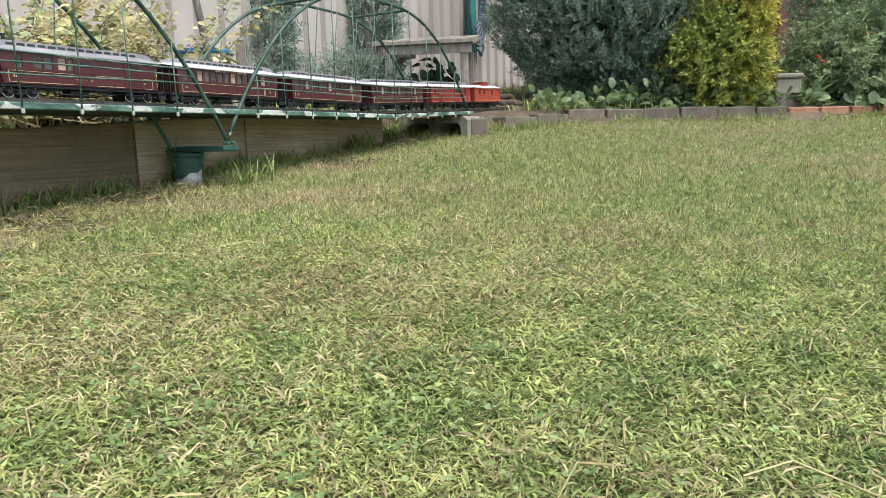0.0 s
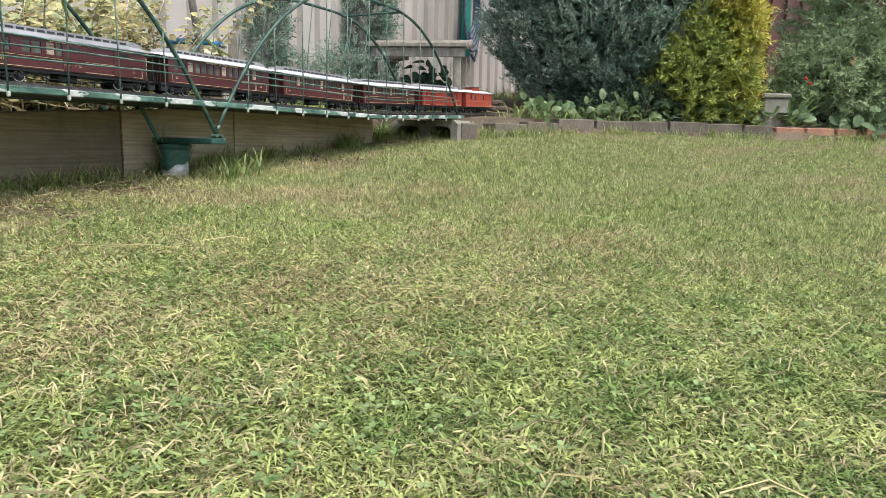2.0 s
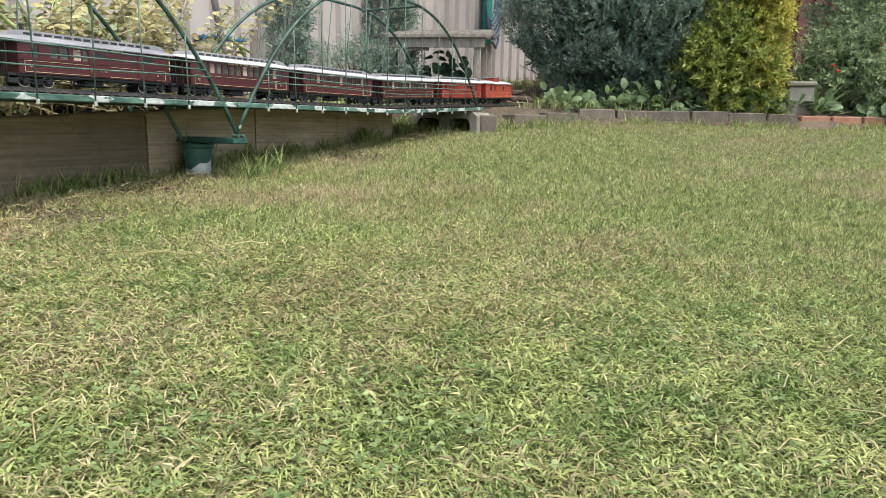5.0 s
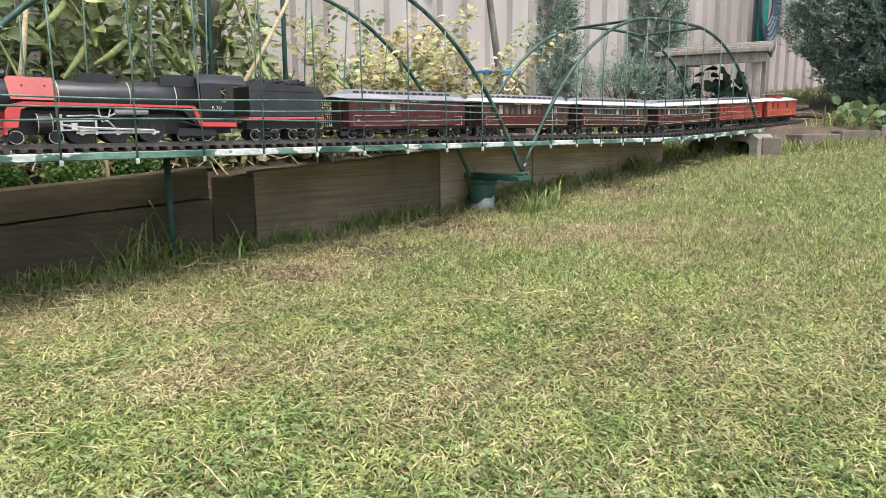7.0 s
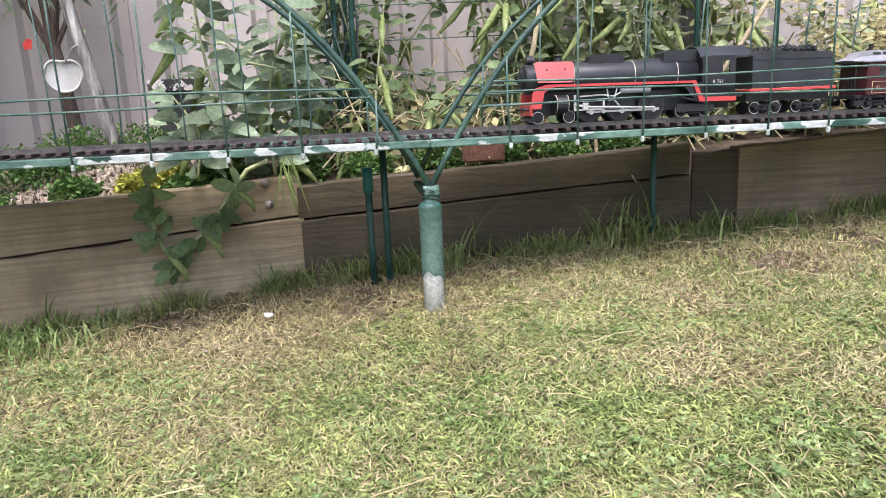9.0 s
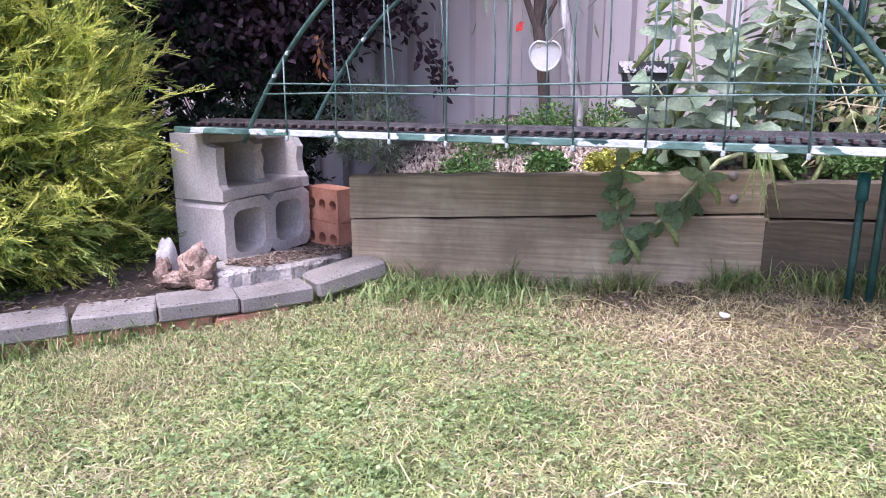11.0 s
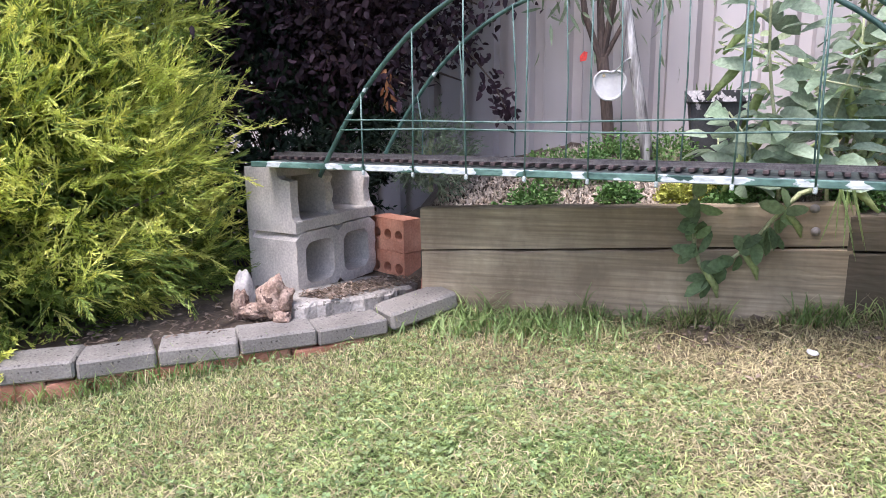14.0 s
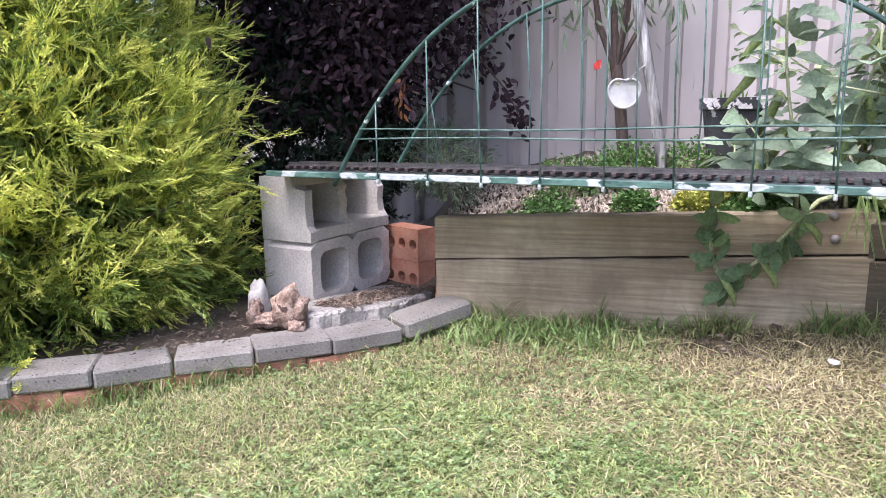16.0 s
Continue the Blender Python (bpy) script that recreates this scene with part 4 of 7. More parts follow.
def locomotive():
    e = thing("toy_locomotive", "black model steam locomotive with red side plates and running board", "toy train", "the model train", m=ENGINE)
    boiler = Geo()
    X = Matrix.Rotation(math.pi / 2, 4, "Y")
    at = lambda x, z: Matrix.Translation((x, YC, z)) @ X
    boiler.lathe([(0.012, -0.004), (0.030, 0.0), (0.036, 0.004), (0.036, 0.115), (0.037, 0.118), (0.037, 0.255), (0.041, 0.33), (0.041, 0.43)], 28, at(0.218, 0.583))
    part("boiler", boiler, M_GREYBLACK, e, "", True)
    for x, r in ((0.334, 0.0366), (0.486, 0.0378), (0.593, 0.0408)):
        part("boiler_band", Geo().lathe([(r, 0), (r + 0.0006, 0.0003), (r + 0.0006, 0.0025), (r, 0.0028)], 28, at(x, 0.583)), M_CREAM, e, "thin cream boiler band")
    door = Geo().lathe([(0.002, -0.008), (0.022, -0.005), (0.028, 0.0)], 20, at(0.215, 0.583))
    part("smokebox_door", door, M_BLACK, e)
    for y in (YC - 0.052, YC + 0.052):
        g = Geo().ext([(0.240, 0.574), (0.322, 0.572), (0.328, 0.577), (0.328, 0.614), (0.322, 0.6205), (0.238, 0.622), (0.232, 0.617), (0.235, 0.60)], y - 0.0015, y + 0.0015)
        part("smoke_deflector", g, M_PINK, e, "pinkish red side plate")
        for x in (0.262, 0.306):
            part("rivet", Geo().lathe([(0.002, 0), (0.0015, 0.0015)], 8, Matrix.Translation((x, y - 0.0015, 0.603)) @ Matrix.Rotation(math.pi / 2, 4, "X")), M_BLACK, e)
    part("chimney", Geo().lathe([(0.014, 0), (0.010, 0.006), (0.009, 0.018), (0.011, 0.022)], 16, Matrix.Translation((0.305, YC, 0.615))), M_BLACK, e)
    part("headlamp", Geo().lathe([(0.009, 0), (0.011, 0.004), (0.011, 0.014), (0.008, 0.016)], 14, Matrix.Translation((0.226, YC, 0.628)) @ X), M_BLACK, e)
    part("dome", Geo().ext([(0.378, 0.614), (0.462, 0.614), (0.466, 0.622), (0.462, 0.633), (0.45, 0.637), (0.392, 0.637), (0.381, 0.632)], YC - 0.018, YC + 0.018), M_BLACK, e)
    part("firebox_cover", Geo().ext([(0.56, 0.612), (0.655, 0.612), (0.655, 0.640), (0.572, 0.640), (0.562, 0.634)], YC - 0.03, YC + 0.03), M_GREYBLACK, e)
    cab = Geo()
    for y in (YC - 0.05, YC + 0.047):
        cab.box(0.652, 0.704, y, y + 0.003, 0.53, 0.622)
        cab.box(0.704, 0.722, y, y + 0.003, 0.53, 0.575).box(0.704, 0.722, y, y + 0.003, 0.61, 0.622).box(0.722, 0.738, y, y + 0.003, 0.53, 0.622)
    cab.box(0.652, 0.656, YC - 0.047, YC + 0.047, 0.53, 0.622)
    part("cab", cab, M_BLACK, e)
    roof = [(YC + 0.055 * math.sin(a), 0.600 + 0.048 * math.cos(a)) for a in np.linspace(-1.15, 1.15, 11)]
    g = Geo()
    vs = [(x, y, z + dz) for x in (0.645, 0.775) for dz in (0, -0.003) for y, z in roof]
    n = len(roof)
    for i in range(n - 1):
        g.f += [(i, i + 1, 2 * n + i + 1, 2 * n + i), (n + i, 3 * n + i, 3 * n + i + 1, n + i + 1), (i, n + i, n + i + 1, i + 1), (2 * n + i, 2 * n + i + 1, 3 * n + i + 1, 3 * n + i)]
    g.v = vs
    part("cab_roof", g, M_GREYBLACK, e)
    # running board with its red edge
    edge = [(0.224, 0.513), (0.248, 0.513), (0.256, 0.551), (0.280, 0.5625), (0.627, 0.5595), (0.645, 0.514), (0.740, 0.513), (0.740, 0.5235), (0.653, 0.525), (0.634, 0.565), (0.262, 0.569), (0.236, 0.562), (0.226, 0.548)]
    for y in (YC - 0.0535, YC + 0.0515):
        part("valance", Geo().ext(edge, y, y + 0.002), M_RED, e, "red edge of the running board")
    part("running_board", Geo().box(0.262, 0.62, YC - 0.051, YC + 0.051, 0.560, 0.565), M_BLACK, e)
    part("lower_skirt", Geo().ext([(0.60, 0.558), (0.64, 0.515), (0.738, 0.515), (0.738, 0.545), (0.652, 0.56)], YC - 0.05, YC + 0.05), M_BLACK, e)
    part("main_frame", Geo().box(0.245, 0.74, YC - 0.016, YC + 0.016, RT + 0.02, 0.558), M_BLACK, e)
    part("buffer_beam", Geo().box(0.222, 0.228, YC - 0.05, YC + 0.05, 0.497, 0.53, 0.001), M_RED, e, "red buffer beam")
    for y in (YC - 0.035, YC + 0.035):
        part("buffer", Geo().lathe([(0.003, 0), (0.003, 0.012), (0.007, 0.012), (0.007, 0.015)], 10, Matrix.Translation((0.222, y, 0.512)) @ Matrix.Rotation(-math.pi / 2, 4, "Y")), M_BLACK, e)
    part("cow_catcher", Geo().ext([(0.232, 0.497), (0.215, 0.485), (0.228, 0.480), (0.245, 0.497)], YC - 0.04, YC + 0.04), M_BLACK, e)
    for y in (YC - 0.052, YC + 0.030):
        part("cylinder", Geo().lathe([(0.012, 0), (0.0215, 0.002), (0.0215, 0.032), (0.012, 0.034)], 16, Matrix.Translation((0.282, y + 0.011, 0.522)) @ X), M_BLACK, e)
        for x in (0.284, 0.312):
            part("cylinder_band", Geo().lathe([(0.0217, 0), (0.0222, 0.0004), (0.0222, 0.002), (0.0217, 0.0024)], 16, Matrix.Translation((x, y + 0.011, 0.522)) @ X), M_CREAM, e, "thin cream band")
    for x, r in ((0.246, 0.0155), (0.324, 0.0155)):
        wheelset(e, x, r)
    for x in (0.375, 0.452, 0.533):
        wheelset(e, x, 0.034, M_GREYBLACK, 16)
    for side in (-1, 1):
        y = YC + side * 0.041
        rod = Geo().box(0.362, 0.547, y - 0.0015, y + 0.0015, RT + 0.022, RT + 0.028, 0.0008)
        for x in (0.375, 0.452, 0.533):
            rod.lathe([(0.0065, -0.002), (0.0065, 0.002)], 12, Matrix.Translation((x, y, RT + 0.025)) @ X @ Matrix.Rotation(math.pi / 2, 4, "X"))
        part("coupling_rod", rod, M_SILVER, e, "bright steel rod")
        y2 = y + side * 0.004
        m1 = Geo().tube([(0.33, y2, RT + 0.043), (0.372, y2, RT + 0.036), (0.533, y2, RT + 0.029)], 0.0032, 6)
        m1.box(0.352, 0.366, y2 - 0.003, y2 + 0.003, RT + 0.030, RT + 0.047, 0.001).box(0.33, 0.405, y2 - 0.0012, y2 + 0.0012, RT + 0.029, RT + 0.0325).box(0.32, 0.40, y2 - 0.0015, y2 + 0.0015, RT + 0.050, RT + 0.055)
        m1.box(0.330, 0.336, y2 - 0.002, y2 + 0.002, RT + 0.028, RT + 0.066, 0.001).box(0.402, 0.407, y2 - 0.0012, y2 + 0.0012, RT + 0.02, RT + 0.056)
        part("connecting_rod", m1, M_SILVER, e, "bright steel rod and slide bars")
        m2 = Geo().tube([(0.345, y2, RT + 0.062), (0.40, y2, RT + 0.064), (0.43, y2, RT + 0.060), (0.455, y2, RT + 0.072)], 0.002, 6)
        m2.tube([(0.412, y2, RT + 0.078), (0.424, y2, RT + 0.086), (0.438, y2, RT + 0.078), (0.43, y2, RT + 0.052), (0.418, y2, RT + 0.05), (0.412, y2, RT + 0.078)], 0.002, 6)
        m2.tube([(0.43, y2, RT + 0.052), (0.452, y2, RT + 0.028)], 0.002, 6)
        part("valve_gear", m2, M_SILVER, e, "bright steel valve gear")
        part("air_tank", Geo().lathe([(0.004, 0), (0.008, 0.002), (0.008, 0.076), (0.004, 0.078)], 12, Matrix.Translation((0.446, y, 0.549)) @ X), M_ROOFGREY, e)
    part("lower_pipes", Geo().tube([(0.60, YC - 0.047, RT + 0.05), (0.66, YC - 0.047, RT + 0.035), (0.74, YC - 0.047, RT + 0.035)], 0.003), M_BLACK, e)
    bogie(e, 0.640, 0.030, 0.016, "trailing_truck")
    part("truck_cover", Geo().box(0.592, 0.69, YC - 0.043, YC - 0.039, RT + 0.014, RT + 0.034, 0.001), M_GREYBLACK, e)
    part("cab_floor", Geo().box(0.652, 0.76, YC - 0.047, YC + 0.047, 0.522, 0.528), M_BLACK, e)
    lettering("R 761", 0.012, e, 0.693, 0.560, YC - 0.0512, M_WHITE)
    return e


def tender():
    e = thing("toy_tender", "black model coal tender with a red lower edge", "toy train", "the model train", m=ENGINE)
    g = Geo().ext([(0.782, 0.540), (1.000, 0.540), (1.000, 0.612), (0.99, 0.622), (0.80, 0.630), (0.782, 0.618)], YC - 0.05, YC + 0.05)
    part("body", g, M_GREYBLACK, e)
    part("body_band", Geo().box(0.786, 0.998, YC - 0.0512, YC + 0.0512, 0.607, 0.609), M_BLACK, e)
    part("lower_edge", Geo().box(0.776, 1.006, YC - 0.052, YC + 0.052, 0.532, 0.5385, 0.001), M_RED, e, "red lower edge")
    part("frame", Geo().box(0.78, 1.002, YC - 0.03, YC + 0.03, 0.508, 0.530), M_BLACK, e)
    coal = Geo()
    for i in range(90):
        x, y = 0.81 + 0.15 * rng.random(), YC - 0.04 + 0.08 * rng.random()
        s = 0.004 + 0.005 * rng.random()
        coal.box(-s, s, -s, s, -s, s, s * 0.3, Matrix.Translation((x, y, 0.626 + 0.008 * rng.random())) @ Euler(tuple(rng.random(3) * 3)).to_matrix().to_4x4())
    part("coal_load", coal, M_COAL, e, "heaped coal")
    for x in (1.003,):
        part("ladder", Geo().tube([(x, YC - 0.04, 0.54), (x, YC - 0.04, 0.615)], 0.0015, 5).tube([(x, YC - 0.03, 0.54), (x, YC - 0.03, 0.615)], 0.0015, 5), M_CREAM, e)
    bogie(e, 0.832, 0.028, 0.0155)
    bogie(e, 0.945, 0.028, 0.0155)
    part("coupler", Geo().box(1.0, 1.04, YC - 0.004, YC + 0.004, 0.497, 0.505, 0.001), M_BLACK, e)
    return e


def carriage(x0, body_mat, roof_mat, label, number, windows, length=0.464, plats=True, name_words=None, doors=(), clere=True):
    """A bogie carriage; windows: pairs of start and width from the body's front, with whether a blind is drawn."""
    e = thing("toy_carriage", label, "toy train", "the model train", m=(TRAIN if x0 < 2.5 else BR @ TIP @ Matrix.Translation((0.75, 0, 0))) @ Matrix.Translation((x0, 0, 0)) @ ON_RAIL @ Matrix.Diagonal((1.066, 0.92, 0.925, 1)) @ OFF_RAIL)
    a, b = (0.034, length - 0.034) if plats else (0.012, length - 0.012)
    W = 0.049
    zs, zw0, zw1, ze = 0.511, 0.553, 0.584, 0.594
    for side in (-1, 1):
        y = YC + side * W
        g = Geo()
        lo, hi = min(y, y - side * 0.003), max(y, y - side * 0.003)
        g.box(a, b, lo, hi, zs, zw0).box(a, b, lo, hi, zw1, ze)
        xs = a
        for u, w, _ in windows:
            g.box(xs, a + u, lo, hi, zw0, zw1)
            xs = a + u + w
        g.box(xs, b, lo, hi, zw0, zw1)
        part("side_wall", g, body_mat, e)
        for u, w, blind in windows:
            win = part("window", Geo().box(a + u, a + u + w, y - side * 0.0035 - 0.0004, y - side * 0.0035 + 0.0004, zw0, zw1), M_CREAM if blind else M_GLASS, e)
            part("sash_rail", Geo().box(a + u - 0.001, a + u + w + 0.001, y - 0.001, y + 0.001, zw1 - 0.008, zw1 - 0.0068), body_mat, win)
        yo = y + side * 0.0012
        part("sill_strip", Geo().box(a, b, yo - 0.0012, yo + 0.0012, 0.5455, 0.548), body_mat, e)
        lines = Geo()
        for z in (0.5155, 0.5435):
            lines.box(a + 0.012, b - 0.012, yo - 0.0004, yo + 0.0004, z - 0.0006, z + 0.0006)
        for x in (a + 0.012, b - 0.012, b - 0.062, b - 0.058):
            lines.box(x - 0.0006, x + 0.0006, yo - 0.0004, yo + 0.0004, 0.5155, 0.5435)
        part("gold_lining", lines, M_GOLD, e, "thin cream lining")
        bars = Geo()
        mid = (a + b) / 2
        for i in range(18):
            if i not in (6, 8, 12):
                bars.box(mid - 0.063 + i * 0.007, mid - 0.063 + i * 0.007 + 0.005, yo - 0.0004, yo + 0.0004, 0.5865, 0.5925)
        part("name_bars", bars, M_GOLD, e, "plain cream bars for lettering")
        if side < 0 and number:
            lettering(number, 0.0095, e, a + 0.026, 0.5295, y - 0.0022)
            lettering(number, 0.0095, e, b - 0.037, 0.5295, y - 0.0022)
            if name_words:
                lettering(name_words, 0.0088, e, mid - 0.008, 0.5295, y - 0.0022)
        for dx in doors:
            d = part("baggage_door", Geo().box(dx, dx + 0.056, yo - 0.0012, yo + 0.0012, zs + 0.002, ze - 0.01, 0.0006), body_mat, e)
            part("door_grille", Geo().box(dx + 0.012, dx + 0.044, yo + side * 0.0014 - 0.0004, yo + side * 0.0014 + 0.0004, 0.565, 0.58), M_BLACK, d)
    for x in (a, b):
        part("end_wall", Geo().box(x - 0.0015, x + 0.0015, YC - W, YC + W, zs, ze), body_mat, e)
    part("floor", Geo().box(0.006, length - 0.006, YC - W + 0.004, YC + W - 0.004, zs - 0.008, zs, 0.001), M_BLACK, e)
    # roof: a low arc, drooping at the ends, with a raised clerestory
    g, n = Geo(), 11
    xs = [0.0, 0.012, 0.035, 0.07, length - 0.07, length - 0.035, length - 0.012, length]
    hs = [0.004, 0.011, 0.016, 0.018, 0.018, 0.016, 0.011, 0.004]
    for x, h in zip(xs, hs):
        for i in range(n):
            u = -1 + 2 * i / (n - 1)
            g.v.append((x, YC + u * (W + 0.006), ze - 0.001 + h * (1 - u * u) + 0.001))
    for j in range(len(xs) - 1):
        for i in range(n - 1):
            g.f.append((j * n + i, j * n + i + 1, j * n + n + i + 1, j * n + n + i))
    g.f += [tuple(range(n)), tuple(range(len(xs) * n - 1, (len(xs) - 1) * n - 1, -1))]
    roof = part("roof", g, roof_mat, e, "", True)
    part("eave", Geo().box(0.02, length - 0.02, YC - W - 0.006, YC + W + 0.006, ze - 0.003, ze + 0.001, 0.001), roof_mat, e)
    if clere:
        top = Geo().ext([(0.022, ze + 0.012), (length - 0.022, ze + 0.012), (length - 0.034, ze + 0.024), (length - 0.055, ze + 0.0275), (0.055, ze + 0.0275), (0.034, ze + 0.024)], YC - 0.024, YC + 0.024)
        c = part("clerestory", top, M_ROOFGREY, roof)
        panes = Geo()
        x = 0.06
        while x < length - 0.08:
            panes.box(x, x + 0.018, YC - 0.0246, YC + 0.0246, ze + 0.0165, ze + 0.0225)
            x += 0.024
        part("clerestory_panes", panes, M_GREYBLACK, c)
        part("stove_pipe", Geo().tube([(0.062, YC - 0.012, ze + 0.02), (0.062, YC - 0.012, ze + 0.04)], 0.004, 8).tube([(0.062, YC - 0.012, ze + 0.04), (0.062, YC - 0.012, ze + 0.044)], 0.0055, 8), M_BLACK, e)
    if plats:
        for x, d in ((0.008, -1), (length - 0.008, 1)):
            rail = Geo()
            for y in np.linspace(YC - W + 0.006, YC + W - 0.006, 9):
                rail.tube([(x, y, zs), (x, y, zs + 0.034)], 0.001, 4)
            rail.tube([(x, YC - W + 0.004, zs + 0.034), (x, YC + W - 0.004, zs + 0.034)], 0.0015, 5)
            for y in (YC - W + 0.004, YC + W - 0.004):
                rail.tube([(x, y, zs), (x, y, ze)], 0.0013, 5)
            part("platform_railing", rail, M_BLACK, e)
            for y in (YC - W + 0.005, YC + W - 0.005):
                xx = x - d * 0.010
                out = [(xx - 0.0115, zs), (xx - 0.0115, zs - 0.026), (xx + 0.0115, zs - 0.026), (xx + 0.0115, zs), (xx + 0.0100, zs), (xx + 0.0100, zs - 0.012), (xx - 0.0100, zs - 0.014), (xx - 0.0100, zs)]
                part("boarding_step", Geo().ext(out, y - 0.006, y + 0.006), M_BLACK, e)
    for y in (YC - 0.036, YC + 0.036):
        part("truss_rod", Geo().tube([(0.11, y, zs - 0.006), (0.17, y, zs - 0.022), (length - 0.17, y, zs - 0.022), (length - 0.11, y, zs - 0.006)], 0.0014, 5), M_BLACK, e)
    part("battery_box", Geo().box(length / 2 - 0.03, length / 2 + 0.02, YC - 0.02, YC + 0.02, zs - 0.026, zs - 0.008, 0.002), M_BLACK, e)
    bogie(e, 0.078, 0.027, 0.0145)
    bogie(e, length - 0.078, 0.027, 0.0145)
    part("coupler", Geo().box(length - 0.01, length + 0.012, YC - 0.004, YC + 0.004, 0.497, 0.505, 0.001), M_BLACK, e)
    return e


locomotive()
tender()
few = [(0.028 + 0.0 * i, 0.018, False) for i in range(1)] + [(0.072, 0.020, False), (0.096, 0.020, False), (0.128, 0.020, True), (0.152, 0.020, False)]
carriage(1.050, M_MAROON, M_ROOFGREY, "maroon model baggage-passenger carriage with a grey roof", "61", few, name_words="MONTROSE", doors=(0.20, 0.335))
coach = [(0.018 + i * 0.0255, 0.0185, i % 5 == 2) for i in range(14)]
carriage(1.552, M_MAROON, M_WHITE, "maroon model passenger coach, the sky's reflection put into its white roof", "62", coach)
carriage(2.054, M_MAROON, M_WHITE, "maroon model passenger coach, the sky's reflection put into its white roof", "63", coach)
carriage(2.556, M_MAROON, M_WHITE, "maroon model passenger coach, the sky's reflection put into its white roof", "", coach)
carriage(3.058, M_BRIGHTRED, M_WHITE, "bright red model baggage van with a pale roof", "", [(0.03, 0.016, False), (0.33, 0.016, False)], doors=(0.10, 0.26), clere=True)
cab = carriage(3.560, M_ORANGE, M_WHITE, "orange-red model brake van at the train's end", "", [(0.05, 0.02, False), (0.10, 0.02, False), (0.2, 0.02, False)], length=0.34, plats=False, clere=False)
part("cupola", Geo().box(0.13, 0.20, YC - 0.034, YC + 0.034, 0.604, 0.628, 0.003), M_ORANGE, cab)
part("cupola_roof", Geo().box(0.122, 0.208, YC - 0.040, YC + 0.040, 0.6285, 0.633, 0.002), M_ROOFGREY, cab)

# ---- plants ----
def around(n, seed):
    r = np.random.default_rng(seed)
    v = r.normal(size=(n, 3))
    return unit(v), r


def sprig_cloud(name, label, centre, radii, sprigs, per, leaf_l, leaf_w, sprig_l, mat, stem_mat, seed, up=0.55, z_floor=None, lump=0.16, inner=0.55, category="bush", trunk=None, core=0, taper=0.0, spread=0.55, stray=0.45, thin_above=None):
    """A shrub: sprigs over a lumpy body, each with many small leaves, and limbs inside."""
    t = thing(name, label, category)
    d, r = around(sprigs, seed)
    c, rad = np.array(centre, float), np.array(radii, float)
    depth = 1 - (1 - inner) * r.random(sprigs) ** 2.2
    wob = np.array([noise.noise((p[0] * 2.2 + seed, p[1] * 2.2, p[2] * 2.2)) + 0.5 * noise.noise((p[0] * 5 + seed, p[1] * 5, p[2] * 5)) for p in d])
    rr = (1 + lump * 1.6 * wob) * depth
    base = c + d * rad * rr[:, None]
    if taper:
        k = 1 - taper * np.clip((base[:, 2] - c[2]) / rad[2], -0.2, 1)
        base[:, :2] = c[:2] + (base[:, :2] - c[:2]) * k[:, None]
    axis = unit(d * np.array([1, 1, 0.6]) + np.array([0, 0, up]) + stray * r.normal(size=(sprigs, 3)))
    if z_floor is not None:
        keep = base[:, 2] > z_floor(base[:, 0], base[:, 1]) if callable(z_floor) else base[:, 2] > z_floor
        base, axis, d = base[keep], axis[keep], d[keep]
    if thin_above is not None:
        keep = (base[:, 2] < thin_above) | (r.random(len(base)) < 0.35)
        base, axis, d = base[keep], axis[keep], d[keep]
    n = len(base)
    sl = sprig_l * (0.6 + 0.8 * r.random(n))
    u = np.tile(np.linspace(0.05, 1, per), (n, 1))
    P = base[:, None] + axis[:, None] * (u * sl[:, None])[..., None]
    side = unit(r.normal(size=(n, per, 3)))
    side = unit(side - axis[:, None] * np.sum(side * axis[:, None], -1, keepdims=True))
    D = unit(axis[:, None] * (1 - spread) + side * spread)
    N = unit(np.cross(D, np.cross(axis[:, None] + 0 * D, D)) + 0.3 * r.normal(size=D.shape))
    size = (0.75 + 0.5 * r.random((n, per))) * (1.05 - 0.45 * u)
    sets = [small_leaves(P.reshape(-1, 3), D.reshape(-1, 3), N.reshape(-1, 3), (leaf_l * size).ravel(), (leaf_w * size).ravel())]
    if core:
        q = unit(r.normal(size=(core, 3)))
        C = c + q * rad * (0.5 + 0.3 * r.random((core, 1)))
        if taper:
            C[:, :2] = c[:2] + (C[:, :2] - c[:2]) * (1 - taper * np.clip((C[:, 2:] - c[2]) / rad[2], -0.2, 1))
        sets.append(small_leaves(C, r.normal(size=C.shape), r.normal(size=C.shape), 0.07 + 0.05 * r.random(core), 0.03 + 0.02 * r.random(core)))
    leaves_part("crown", stack(sets), mat, t)
    g = Geo()
    foot = trunk or (c[0], c[1], c[2] - rad[2])
    g.tube([foot, (c[0], c[1], c[2]), (c[0], c[1], c[2] + rad[2] * 0.6)], [rad[0] * 0.07, rad[0] * 0.05, 0.004], 8)
    for i in range(0, n, max(1, n // 60)):
        b = c + (base[i] - c) * 0.8
        start = c + (b - c) * 0.05 + np.array([0, 0, -0.25 * rad[2]])
        g.tube([start, (start + b) / 2 + np.array([0, 0, 0.02]), b + axis[i] * sl[i] * 0.3], [rad[0] * 0.012, rad[0] * 0.008, 0.0012], 5, False)
    part("trunk", g, stem_mat, t)
    return t


